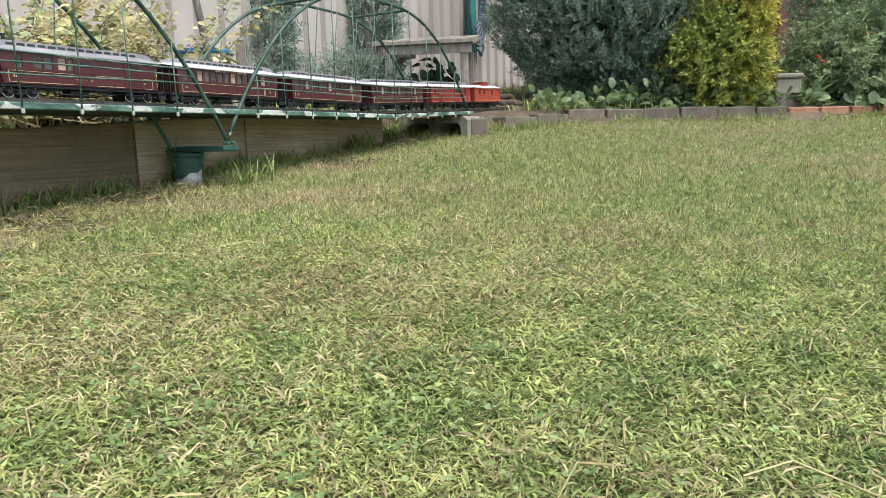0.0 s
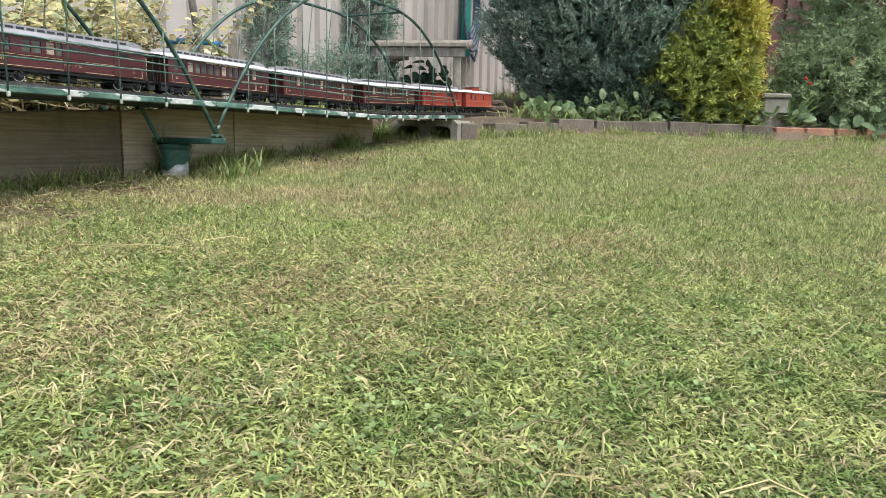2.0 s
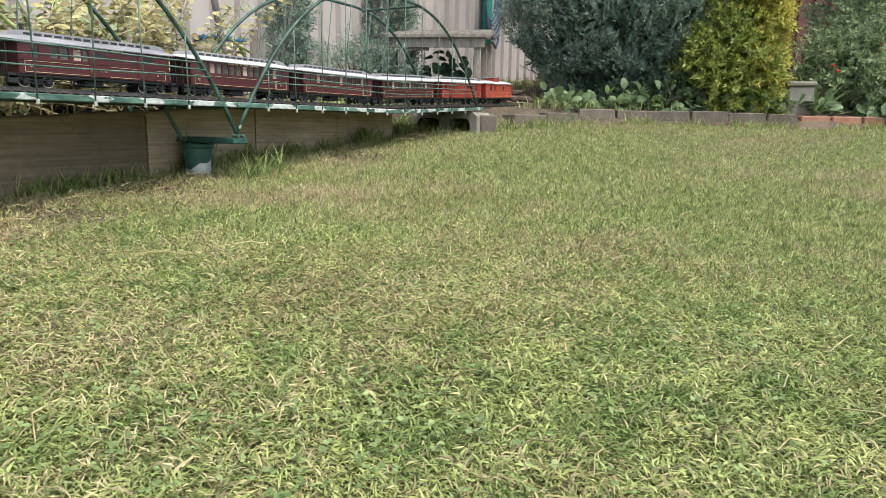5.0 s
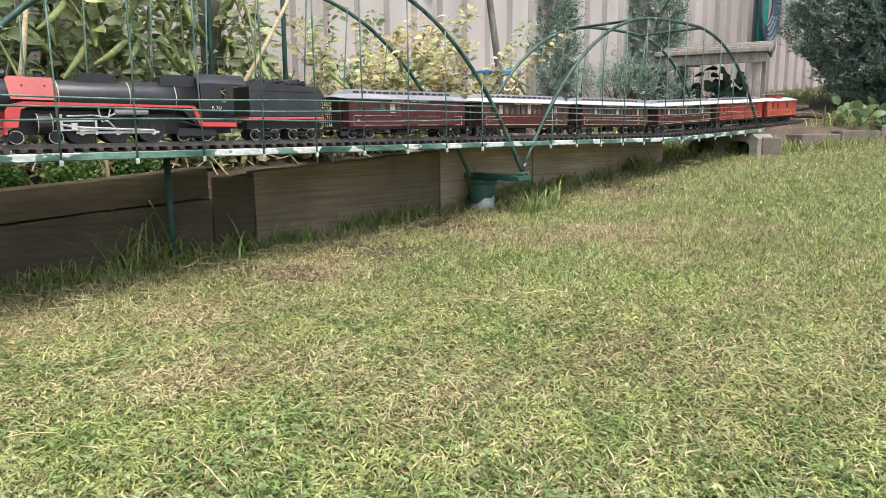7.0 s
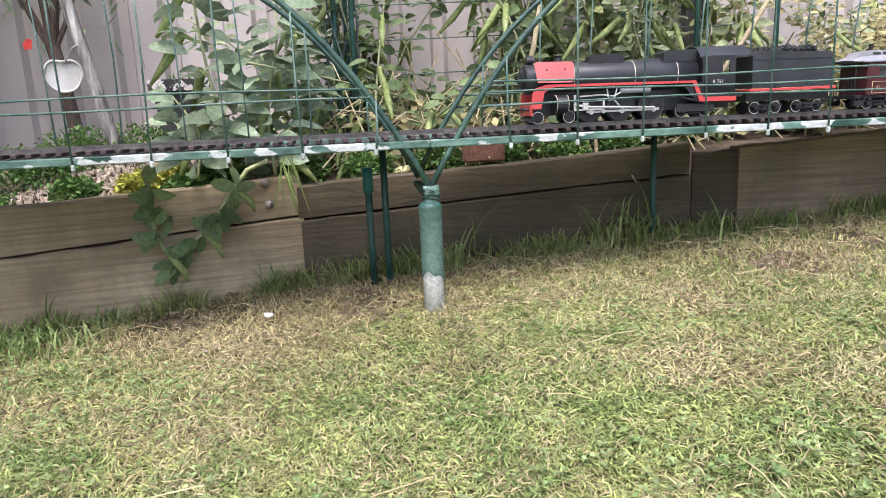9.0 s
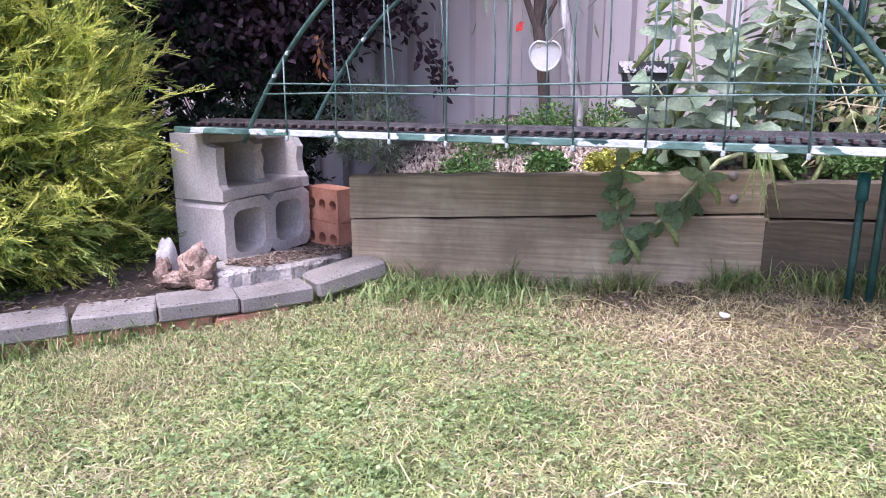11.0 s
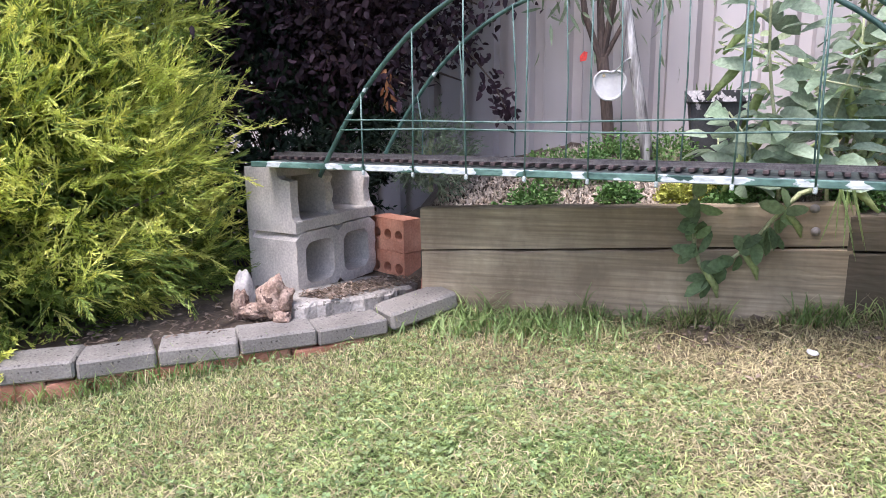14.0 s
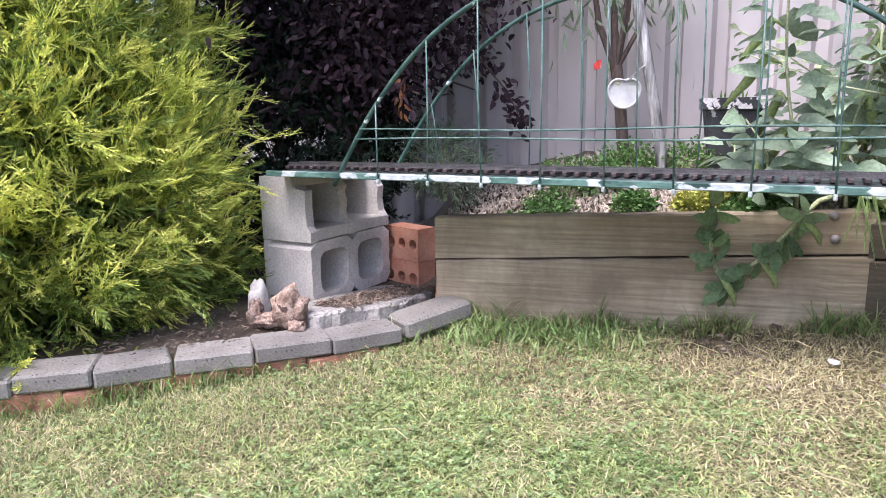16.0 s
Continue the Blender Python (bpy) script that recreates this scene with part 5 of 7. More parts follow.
M_BARK = material("bark", (0.07, 0.05, 0.04), (0.14, 0.10, 0.08), 20, 0.9, bump=0.8, vary=0.1, stretch=(1, 1, 0.3))
M_STEM = material("green_stem", (0.28, 0.31, 0.15), (0.42, 0.44, 0.25), 20, 0.6, bump=0.1, vary=0.2)
M_GOLDEN = leaf_material("golden_foliage", (0.56, 0.635, 0.12), (0.90, 0.87, 0.245), 0.25, 0.55, 13.0)
M_PLUM = leaf_material("plum_foliage", (0.020, 0.011, 0.016), (0.058, 0.032, 0.043), 0.5, 0.7, 4.0)
M_DEADLEAF = leaf_material("dead_orange_leaf", (0.30, 0.12, 0.05), (0.42, 0.20, 0.09), 0.4, 0.8, 8.0)
# leaf colour darkened to stand for the deep shade below the plum
M_SHADELEAF = leaf_material("painted_shade_foliage", (0.022, 0.04, 0.024), (0.05, 0.075, 0.045), 0.4, 0.55, 4.0)
M_BLUEGREEN = leaf_material("blue_green_foliage", (0.12, 0.195, 0.145), (0.34, 0.425, 0.345), 0.5, 0.6, 4.0)
M_DARKLEAF = leaf_material("dark_foliage", (0.04, 0.075, 0.045), (0.08, 0.12, 0.075), 0.4, 0.5, 4.0)
M_YELLOW = leaf_material("yellow_foliage", (0.38, 0.40, 0.085), (0.64, 0.57, 0.13), 0.4, 0.5, 3.0)
M_MIDGREEN = leaf_material("shrub_foliage", (0.13, 0.205, 0.10), (0.245, 0.32, 0.175), 0.4, 0.5, 4.0)
M_BEAN = leaf_material("bean_foliage", (0.24, 0.30, 0.15), (0.42, 0.47, 0.28), 0.4, 0.5, 8.0)
M_POD = leaf_material("bean_pod", (0.25, 0.32, 0.11), (0.40, 0.47, 0.20), 0.25, 0.45, 8.0)
M_DRY = leaf_material("withered_foliage", (0.36, 0.31, 0.15), (0.60, 0.56, 0.31), 0.45, 0.7, 8.0)
M_PARSLEY = leaf_material("parsley_foliage", (0.085, 0.175, 0.045), (0.16, 0.27, 0.08), 0.35, 0.5, 8.0)
M_TUFT = leaf_material("tuft_blade", (0.19, 0.28, 0.09), (0.35, 0.42, 0.17), 0.4, 0.55, 8.0)
M_WILLOW = leaf_material("narrow_foliage", (0.16, 0.215, 0.125), (0.27, 0.325, 0.205), 0.35, 0.5, 8.0)

# the golden conifer by the near kerb
def spray_conifer(name, label, centre, radii, boughs, per_bough, mat, inner_mat, seed, floor):
    """Boughs over a lumpy cone, each a plume of flat sprays: a curved rib with side twigs set with fine cords."""
    t = thing(name, label, "conifer")
    d, r = around(boughs, seed)
    c, rad = np.array(centre, float), np.array(radii, float)
    depth = 0.70 + 0.36 * r.random(boughs)
    root = c + d * rad * depth[:, None]
    k = 1 - 0.18 * np.clip((root[:, 2] - c[2]) / rad[2], -0.4, 1)
    root[:, :2] = c[:2] + (root[:, :2] - c[:2]) * k[:, None]
    keep = (root[:, 2] > floor) & (d[:, 0] > -0.3) & ((root[:, 2] < 1.15) | (r.random(boughs) < 0.4))
    root, d = root[keep], d[keep]
    lift_up = np.clip(root[:, 2] / 0.45, -0.4, 1)[:, None] * np.array([[0, 0, 0.75]]) - (0, 0, 0.2)
    aim = unit(d * (1, 1, 0.35) + lift_up + 0.35 * r.normal(size=d.shape))
    n = len(root) * per_bough
    B = np.repeat(root, per_bough, 0) + 0.034 * r.normal(size=(n, 3))
    A = unit(np.repeat(aim, per_bough, 0) + 0.45 * r.normal(size=(n, 3)))
    L = 0.060 + 0.095 * r.random(n) ** 1.6
    S = unit(np.cross(A, r.normal(size=(n, 3))))
    sag = unit(np.cross(S, A)) * np.where(r.random((n, 1)) < 0.75, 1, -1) * 0.25
    twigs, cords = 10, 7
    sets, deep = [], []
    # the dark green share grows below z 0.45
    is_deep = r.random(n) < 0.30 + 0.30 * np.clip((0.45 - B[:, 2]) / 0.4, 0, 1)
    for a in range(twigs):
        u = 0.05 + 0.95 * a / (twigs - 1)
        P = B + A * (L * u)[:, None] + sag * (L * u * u)[:, None]
        sg = 1 if a % 2 else -1
        T = unit(A * (0.9 + 0.5 * u) + S * sg * (0.62 - 0.5 * u) + sag * u + 0.2 * r.normal(size=(n, 3)))
        tl = L * (0.46 - 0.22 * u) * (0.7 + 0.6 * r.random(n))
        # the twig itself, a flat cord
        wide = unit(np.cross(T, r.normal(size=(n, 3)))) * 0.0015
        tip = P + T * tl[:, None] + 0.004 * r.normal(size=(n, 3))
        V = np.stack([P - wide, P + wide, tip + wide * 0.6, P - wide, tip + wide * 0.6, tip - wide * 0.6], 1)
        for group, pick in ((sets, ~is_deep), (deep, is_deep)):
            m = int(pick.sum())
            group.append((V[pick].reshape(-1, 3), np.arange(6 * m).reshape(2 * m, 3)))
        for b in range(cords):
            v = b / (cords - 1)
            Q = P + T * (tl * v * 0.92)[:, None]
            D = unit(T + (0.62 * (1 - 0.5 * v)) * unit(r.normal(size=(n, 3))))
            side = unit(np.cross(D, r.normal(size=(n, 3)))) * (0.0015 + 0.0007 * r.random((n, 1)))
            V = np.stack([Q - side, Q + side, Q + D * (0.007 + 0.008 * r.random((n, 1)))], 1)
            for group, pick in ((sets, ~is_deep), (deep, is_deep)):
                m = int(pick.sum())
                group.append((V[pick].reshape(-1, 3), np.arange(3 * m).reshape(m, 3)))
    leaves_part("crown", stack(sets), mat, t)
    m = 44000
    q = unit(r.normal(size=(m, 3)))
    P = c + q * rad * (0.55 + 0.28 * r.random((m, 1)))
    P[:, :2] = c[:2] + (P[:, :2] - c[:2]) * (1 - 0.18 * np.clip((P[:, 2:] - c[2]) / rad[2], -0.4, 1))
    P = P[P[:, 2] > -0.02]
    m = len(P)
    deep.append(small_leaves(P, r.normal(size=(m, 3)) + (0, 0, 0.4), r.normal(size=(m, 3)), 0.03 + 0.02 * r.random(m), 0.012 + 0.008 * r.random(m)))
    leaves_part("inner_foliage", stack(deep), inner_mat, t, "dark green foliage, more of it inside and low down")
    g = Geo().tube([(c[0], c[1], -0.06), (c[0], c[1], 0.5), (c[0], c[1], 1.4)], [0.05, 0.04, 0.01], 8)
    part("trunk", g, M_BARK, t)
    for i in range(0, len(root), max(1, len(root) // 40)):
        b = root[i]
        p0 = Vector((c[0], c[1], max(0.0, b[2] - 0.3)))
        part("bough", Geo().tube([p0, (p0 + Vector(b)) / 2 + Vector((0, 0, 0.03)), Vector(b)], [0.012, 0.008, 0.003], 5, False), M_BARK, t)
    return t


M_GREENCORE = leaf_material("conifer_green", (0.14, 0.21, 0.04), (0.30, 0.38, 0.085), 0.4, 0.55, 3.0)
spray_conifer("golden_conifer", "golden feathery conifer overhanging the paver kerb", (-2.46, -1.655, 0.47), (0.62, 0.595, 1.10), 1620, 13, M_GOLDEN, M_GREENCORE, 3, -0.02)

# the plum tree in front of the fence
def plum_tree():
    t = thing("plum_tree", "purple-leaved plum tree hanging over the bed by the fence", "tree")
    r = np.random.default_rng(11)
    g = Geo()
    root = Vector((-3.02, -0.72, 0.05))
    g.tube([root, root + Vector((0.02, 0.02, 0.5)), root + Vector((-0.03, 0.05, 1.0)), root + Vector((0.0, 0.0, 1.8))], [0.045, 0.038, 0.03, 0.012], 8)
    limbs = []
    for i in range(76):
        a, z = r.random() * 6.28, 0.45 + 1.3 * r.random()
        # high limbs reach further out, above the view, to cast shade below
        l = 0.35 + 0.5 * r.random() + 0.3 * max(0.0, z - 1.0)
        p0 = root + Vector((0, 0.02, z))
        p2 = p0 + Vector((math.cos(a) * l * (0.55 if z < 0.95 else 0.95), math.sin(a) * l, -0.05 + 0.3 * r.random()))
        p1 = (p0 + p2) / 2 + Vector((0, 0, 0.12))
        g.tube([p0, p1, p2], [0.014, 0.009, 0.003], 5, False)
        limbs.append((p0, p1, p2))
    part("trunk", g, M_BARK, t)
    P, D = [], []
    for i in range(19000):
        p0, p1, p2 = limbs[r.integers(len(limbs))]
        u = 0.25 + 0.85 * r.random()
        q = p0 * (1 - u) ** 2 + p1 * 2 * u * (1 - u) + p2 * u * u
        q = Vector(q) + Vector(r.normal(size=3) * 0.085)
        if q.z < 0.66 + 0.25 * max(0, q.y + 0.35) - 0.1 * r.random():
            q.z += 0.35
        P.append(q), D.append(Vector(r.normal(size=3)) + Vector((0.2, 0, -0.7)))
    P, D = np.array(P), np.array(D)
    keep = (P[:, 1] < -0.46 + 0.62 * np.clip((P[:, 2] - 0.68) / 0.3, 0, 1) + 0.07 * r.normal(size=len(P))) | (P[:, 2] > 1.0)
    P, D = P[keep], D[keep]
    N = unit(np.array([0.5, 0, 1.0]) + 0.8 * r.normal(size=P.shape))
    # the low branch that hangs out over the bed
    low = [Vector((-2.95, -0.50, 0.98)), Vector((-2.90, -0.28, 0.86)), Vector((-2.87, -0.13, 0.68)), Vector((-2.86, -0.07, 0.55))]
    part("low_branch", Geo().tube(low, [0.007, 0.005, 0.003, 0.0015], 5, False), M_BARK, t)
    Q = []
    for i in range(150):
        u = 3 * r.random() ** 0.8
        j = min(2, int(u))
        Q.append(low[j].lerp(low[j + 1], u - j) + Vector(r.normal(size=3)) * (0.045 - 0.009 * u))
    P = np.concatenate([P, np.array(Q)])
    D = np.concatenate([D, r.normal(size=(150, 3)) + (0.3, 0, -0.7)])
    N = np.concatenate([N, unit(np.array([0.8, 0, 0.6]) + 0.6 * r.normal(size=(150, 3)))])
    leaves_part("crown", leaf_arrays(P, D, N, 0.024 + 0.020 * r.random(len(P)), 0.015 + 0.010 * r.random(len(P)), 0.12, 0.15), M_PLUM, t)
    # the thick top of the crown, out of view, added to shade the branches below
    m = 9000
    q = unit(r.normal(size=(m, 3))) * (0.45 + 0.55 * r.random((m, 1)))
    P = np.array((-3.0, -1.05, 1.66)) + q * (0.60, 0.62, 0.45)
    leaves_part("upper_crown", small_leaves(P, r.normal(size=(m, 3)) + (0, 0, -0.4), r.normal(size=(m, 3)) + (0, 0, 0.8), 0.05 + 0.03 * r.random(m), 0.032 + 0.016 * r.random(m)), M_PLUM, t)
    # a dead sprig
    P = np.array([(-2.62, -0.50 + 0.012 * math.sin(k * 2.1), 0.72 - 0.011 * k) for k in range(11)])
    leaves_part("dead_sprig", leaf_arrays(P, r.normal(size=(11, 3)) * 0.6 + (0.1, 0.2, -1.0), r.normal(size=(11, 3)) + (1, 0, 0), 0.03 + 0.015 * r.random(11), 0.010 + 0.006 * r.random(11), 0.2, 0.3), M_DEADLEAF, t, "withered orange-brown sprig")
    return t


plum_tree()

# the young tree with its stake and ornament
tree = thing("young_tree", "slim young tree with narrow leaves before the fence", "tree")
g = Geo().tube([(-2.79, 0.27, 0.25), (-2.794, 0.267, 0.48), (-2.80, 0.25, 0.66), (-2.803, 0.236, 0.76)], [0.024, 0.021, 0.02, 0.021], 10)
tips = []
for dx, dy, dz, r0 in ((0.02, -0.10, 0.36, 0.013), (0.0, -0.02, 0.5, 0.014), (-0.03, 0.06, 0.45, 0.012), (0.03, 0.10, 0.30, 0.009), (0.05, 0.03, 0.42, 0.009)):
    p = Vector((-2.803, 0.236, 0.74))
    q = p + Vector((dx, dy, dz))
    g.tube([p, (p + q) / 2 + Vector((0, dy * 0.15, -0.02)), q, q + Vector((dx, dy * 0.6, 0.2))], [r0, r0 * 0.85, r0 * 0.6, r0 * 0.3], 7, False)
    tips.append(q)
part("trunk", g, M_BARK, tree)
r = np.random.default_rng(5)
P = np.array([np.array(tips[r.integers(5)]) + r.normal(size=3) * (0.07, 0.10, 0.09) + (0, 0, -0.10 * (_ % 2)) for _ in range(420)])
D = r.normal(size=P.shape) * 0.5 + (0, 0, -0.8)
leaves_part("crown", leaf_arrays(P, D, r.normal(size=P.shape) + (1, 0, 0.3), 0.05 + 0.03 * r.random(420), 0.009 + 0.004 * r.random(420), 0.1, 0.2), M_WILLOW, tree)
M_REDTAPE = material("red_tape", (0.55, 0.03, 0.02), (0.68, 0.05, 0.03), 20, 0.5, bump=0, vary=0)
part("ribbon", Geo().ext([(-0.012, 0.0), (0.008, 0.004), (0.012, 0.03), (0.0, 0.034), (-0.014, 0.018)], -0.002, 0.002, Matrix.Translation((-2.77, 0.165, 0.745)) @ Matrix.Rotation(radians(75), 4, "Z")), M_REDTAPE, tree, "scrap of red tape")

M_PALE_WOOD = material("pale_flaking_wood", (0.09, 0.08, 0.075), (0.56, 0.54, 0.51), 11, 0.85, bump=0.8, fine=5, vary=0, stretch=(4, 4, 0.55))
stake = thing("wooden_stake", "pale peeling wooden stake leaning beside the young tree", "stake")
part("pole", Geo().tube([(-2.55, 0.335, 0.36), (-2.565, 0.32, 0.5), (-2.575, 0.28, 0.72), (-2.593, 0.24, 0.95), (-2.60, 0.225, 1.05)], [0.020, 0.019, 0.018, 0.017, 0.016], 9), M_PALE_WOOD, stake, "", True)
M_CORD = material("cord", (0.5, 0.5, 0.48), (0.7, 0.7, 0.68), 30, 0.8, bump=0.2, vary=0)
part("tie", Geo().tube([(-2.562, 0.262, 0.742), (-2.58, 0.252, 0.735), (-2.66, 0.242, 0.705), (-2.79, 0.236, 0.70)], 0.003, 6), M_CORD, stake, "pale cord round the stake")

M_CERAMIC = material("white_ceramic", (0.62, 0.60, 0.57), (0.70, 0.69, 0.67), 14, 0.3, bump=0.0, vary=0, grit=0.05)
heart = thing("heart_ornament", "white ceramic heart dish hung on the young tree", "ornament", m=Matrix.Translation((-2.70, 0.238, 0.674)) @ Matrix.Rotation(radians(80), 4, "Z"))
def heart_ring(k):
    pts = []
    for i in range(40):
        a = 2 * math.pi * i / 40
        c = math.cos(a)
        z = 0.040 * c - 0.008 * max(0.0, 1 - abs(a if a < math.pi else a - 2 * math.pi) / 0.5) if c > 0 else -0.058 * abs(c) ** 1.25
        pts.append((0.052 * k * math.copysign(abs(math.sin(a)) ** 0.85, math.sin(a)), k * z))
    return pts
part("plate", Geo().ext(heart_ring(0.98), 0.004, 0.010), M_CERAMIC, heart)
part("rim", Geo().tube([(x, 0, z) for x, z in heart_ring(1.0)] + [(heart_ring(1.0)[0][0], 0, heart_ring(1.0)[0][1])], 0.004, 6), M_CERAMIC, heart, "", True)
part("spot", Geo().lathe([(0.006, 0), (0.004, 0.003)], 10, Matrix.Translation((-0.02, 0.004, 0.022)) @ Matrix.Rotation(math.pi / 2, 4, "X")), M_GOLD, heart, "small yellow spot")

M_TUB = material("scuffed_black_tub", (0.022, 0.024, 0.026), (0.05, 0.05, 0.05), 20, 0.6, bump=0.2, vary=0, spots=((0.6, 0.55, 0.52), 16, 0.70))
tub = thing("plant_tub", "scuffed black square plant tub before the fence", "planter", m=Matrix.Translation((-2.57, 0.545, 0.03)) @ Matrix.Rotation(radians(72), 4, "Z") @ Matrix.Diagonal((0.92, 0.92, 0.95, 1)))
g = Geo()
for z, w in ((0.40, 0.065), (0.60, 0.088), (0.61, 0.097), (0.64, 0.10)):
    g.v += [(-w, -w, z), (w, -w, z), (w, w, z), (-w, w, z)]
for i in range(3):
    g.f += [(4 * i + a, 4 * i + (a + 1) % 4, 4 * i + 4 + (a + 1) % 4, 4 * i + 4 + a) for a in range(4)]
g.f.append((0, 3, 2, 1))
part("pot", g, M_TUB, tub)
g = Geo()
for k, (w0, z0, w1, z1) in enumerate(((0.099, 0.606, 0.103, 0.642),)):
    g.v += [(sx * w, sy * w, z) for w, z in ((w0, z0), (w1, z1), (w1 - 0.006, z1), (w0 - 0.006, z0)) for sx, sy in ((-1, -1), (1, -1), (1, 1), (-1, 1))]
    g.f += [(4 * i + a, 4 * i + (a + 1) % 4, 4 * ((i + 1) % 4) + (a + 1) % 4, 4 * ((i + 1) % 4) + a) for i in range(4) for a in range(4)]
part("rim", g, material("flaked_tub_rim", (0.03, 0.03, 0.032), (0.06, 0.06, 0.06), 20, 0.6, bump=0.2, vary=0, spots=((0.66, 0.62, 0.60), 34, 0.50)), tub, "rim with flaking white paint")
part("soil_fill", Geo().box(-0.086, 0.086, -0.086, 0.086, 0.60, 0.632), M_SOIL, tub)
P = np.array([(-0.08 + 0.16 * rng.random(), -0.08 + 0.16 * rng.random(), 0.632) for _ in range(9)])
for k in range(len(P)):
    leaves_part("sprout", small_leaves(P[k:k + 1], np.array([[0, 0, 1.0]]) + 0.3 * rng.normal(size=(1, 3)), rng.normal(size=(1, 3)), np.array([0.04]), np.array([0.008])), M_PARSLEY, tub)


def bean_plant(base, height, seed, label="broad bean plant with large pale leaves and pods", leaves=30, lean=(0, 0), size=1.0, pods=5, dry=False, mat=None):
    """A stout stem, leaves in pairs up it, and hanging pods."""
    t = thing("bean_plant", label, "bean plant", "beans behind the wall")
    r = np.random.default_rng(seed)
    b = Vector(base)
    big = seed < 100
    pts = [b + Vector((lean[0] * u * u + 0.035 * u * math.sin(5 * u + seed), lean[1] * u * u + 0.035 * u * math.cos(4 * u + seed), height * u)) for u in np.linspace(0, 1, 8)]
    part("stem", Geo().tube(pts, [(0.0048 if mat else 0.0060) * size * (1 - 0.5 * u) for u in np.linspace(0, 1, 8)], 6), M_STEM if not dry else M_PALE_STRAW, t, "", True)
    P, D = [], []
    for i in range(leaves):
        u = 0.12 + 0.88 * i / leaves
        k = u * 7
        j = min(6, int(k))
        p = pts[j].lerp(pts[j + 1], k - j)
        a = i * 2.4 + r.random()
        d = Vector((math.cos(a), math.sin(a), -0.05 + 0.6 * r.random()))
        P.append(p + d * (0.02 + 0.025 * r.random()) * size), D.append(d)
    P, D = np.array(P), np.array(D)
    n = len(P)
    leaves_part("leaf_canopy", round_leaves(P, D, np.array([[0.5, -0.5, 0.8]]) + 0.4 * r.normal(size=P.shape), size * (0.05 + 0.045 * r.random(n)) * (1.0 if big else 0.72), size * (0.030 + 0.025 * r.random(n)) * (1.0 if big else 0.80), 0.16, 0.45), mat or M_DRY if dry or mat else (M_BEAN, M_BEAN, M_BEANDARK, M_BEANYELLOW, M_BEAN)[seed % 5], t)
    for i in range(pods):
        u = 0.2 + 0.6 * r.random()
        p = pts[min(7, int(u * 7))]
        a = r.random() * 6.28
        out = Vector((math.cos(a), math.sin(a), 0)) * (0.016 + 0.03 * r.random())
        l = (0.075 + 0.06 * r.random()) * size
        part("pod", Geo().tube([p + out * 0.3, p + out + Vector((0, 0, 0.015)), p + out * 2.0 + Vector((0, 0, -l * 0.35)), p + out * 3.2 + Vector((0, 0, -l * 0.85))], [0.003, 0.0105 * size, 0.0115 * size, 0.004], 7), M_POD, t, "hanging green pod", True)
    return t


M_BEANDARK = leaf_material("bean_foliage_green", (0.11, 0.165, 0.07), (0.21, 0.28, 0.13), 0.4, 0.5, 8.0)
M_BEANYELLOW = leaf_material("bean_foliage_ageing", (0.34, 0.37, 0.15), (0.50, 0.50, 0.26), 0.4, 0.5, 8.0)
M_PALE_STRAW = material("pale_stalk", (0.45, 0.38, 0.22), (0.58, 0.50, 0.32), 20, 0.8, bump=0.1, vary=0.1)
M_BROAD = leaf_material("broad_bean_foliage", (0.20, 0.275, 0.165), (0.37, 0.45, 0.31), 0.35, 0.5, 8.0)
bean_plant((-2.06, 0.50, 0.36), 0.62, 21, "tall broad bean plant with pale grey-green leaves", 48, (-0.03, -0.10), 1.12, 4, mat=M_BROAD)
bean_plant((-2.02, 0.60, 0.36), 0.44, 22, leaves=44, size=1.1, pods=3, mat=M_BROAD)
bean_plant((-2.08, 0.68, 0.36), 0.36, 23, leaves=40, size=1.05, pods=2, mat=M_BROAD)
bean_plant((-2.10, 0.42, 0.36), 0.22, 24, leaves=26, size=1.0, pods=1, mat=M_BROAD)
bean_plant((-2.27, 0.47, 0.34), 0.17, 25, leaves=28, size=0.95, pods=0, mat=M_BROAD)
bean_plant((-2.22, 0.58, 0.34), 0.26, 26, leaves=32, size=1.0, pods=1, mat=M_BROAD)
rb = np.random.default_rng(31)
for i in range(50):
    u = rb.random()
    y = 0.86 + 1.05 * u
    x = np.interp(y, [0.8, 1.49, 2.0], [-1.93, -1.50, -1.18]) - 0.10 - 0.45 * rb.random()
    # a gap in the row through which the fence shows
    gap = 0.57 < (y + 0.084) / (-0.186 - x) < 0.78
    tall = 0.42 + 0.6 * rb.random()
    bean_plant((x, y, float(bed_z(x, y)) - 0.02), 0.26 if gap else tall, 100 + i, leaves=30 if gap else 66, lean=(0.28 * rb.normal(), 0.28 * rb.normal()), size=0.66 + 0.28 * rb.random(), pods=3 if gap else 7, mat=M_BEANDARK if y < 1.35 and i % 4 else None)
for i in range(40):
    y = 1.90 + 0.90 * rb.random()
    x = np.interp(y, [1.9, 2.7], [-1.17, -0.78]) - 0.06 - 0.40 * rb.random()
    bean_plant((x, y, float(bed_z(x, y)) - 0.02), 0.28 + 0.26 * rb.random(), 200 + i, "withered yellow bean plant drying out", leaves=84, lean=(0.14 * rb.normal(), 0.14 * rb.normal()), size=0.54, pods=1 + i % 2, dry=i % 3 != 0)
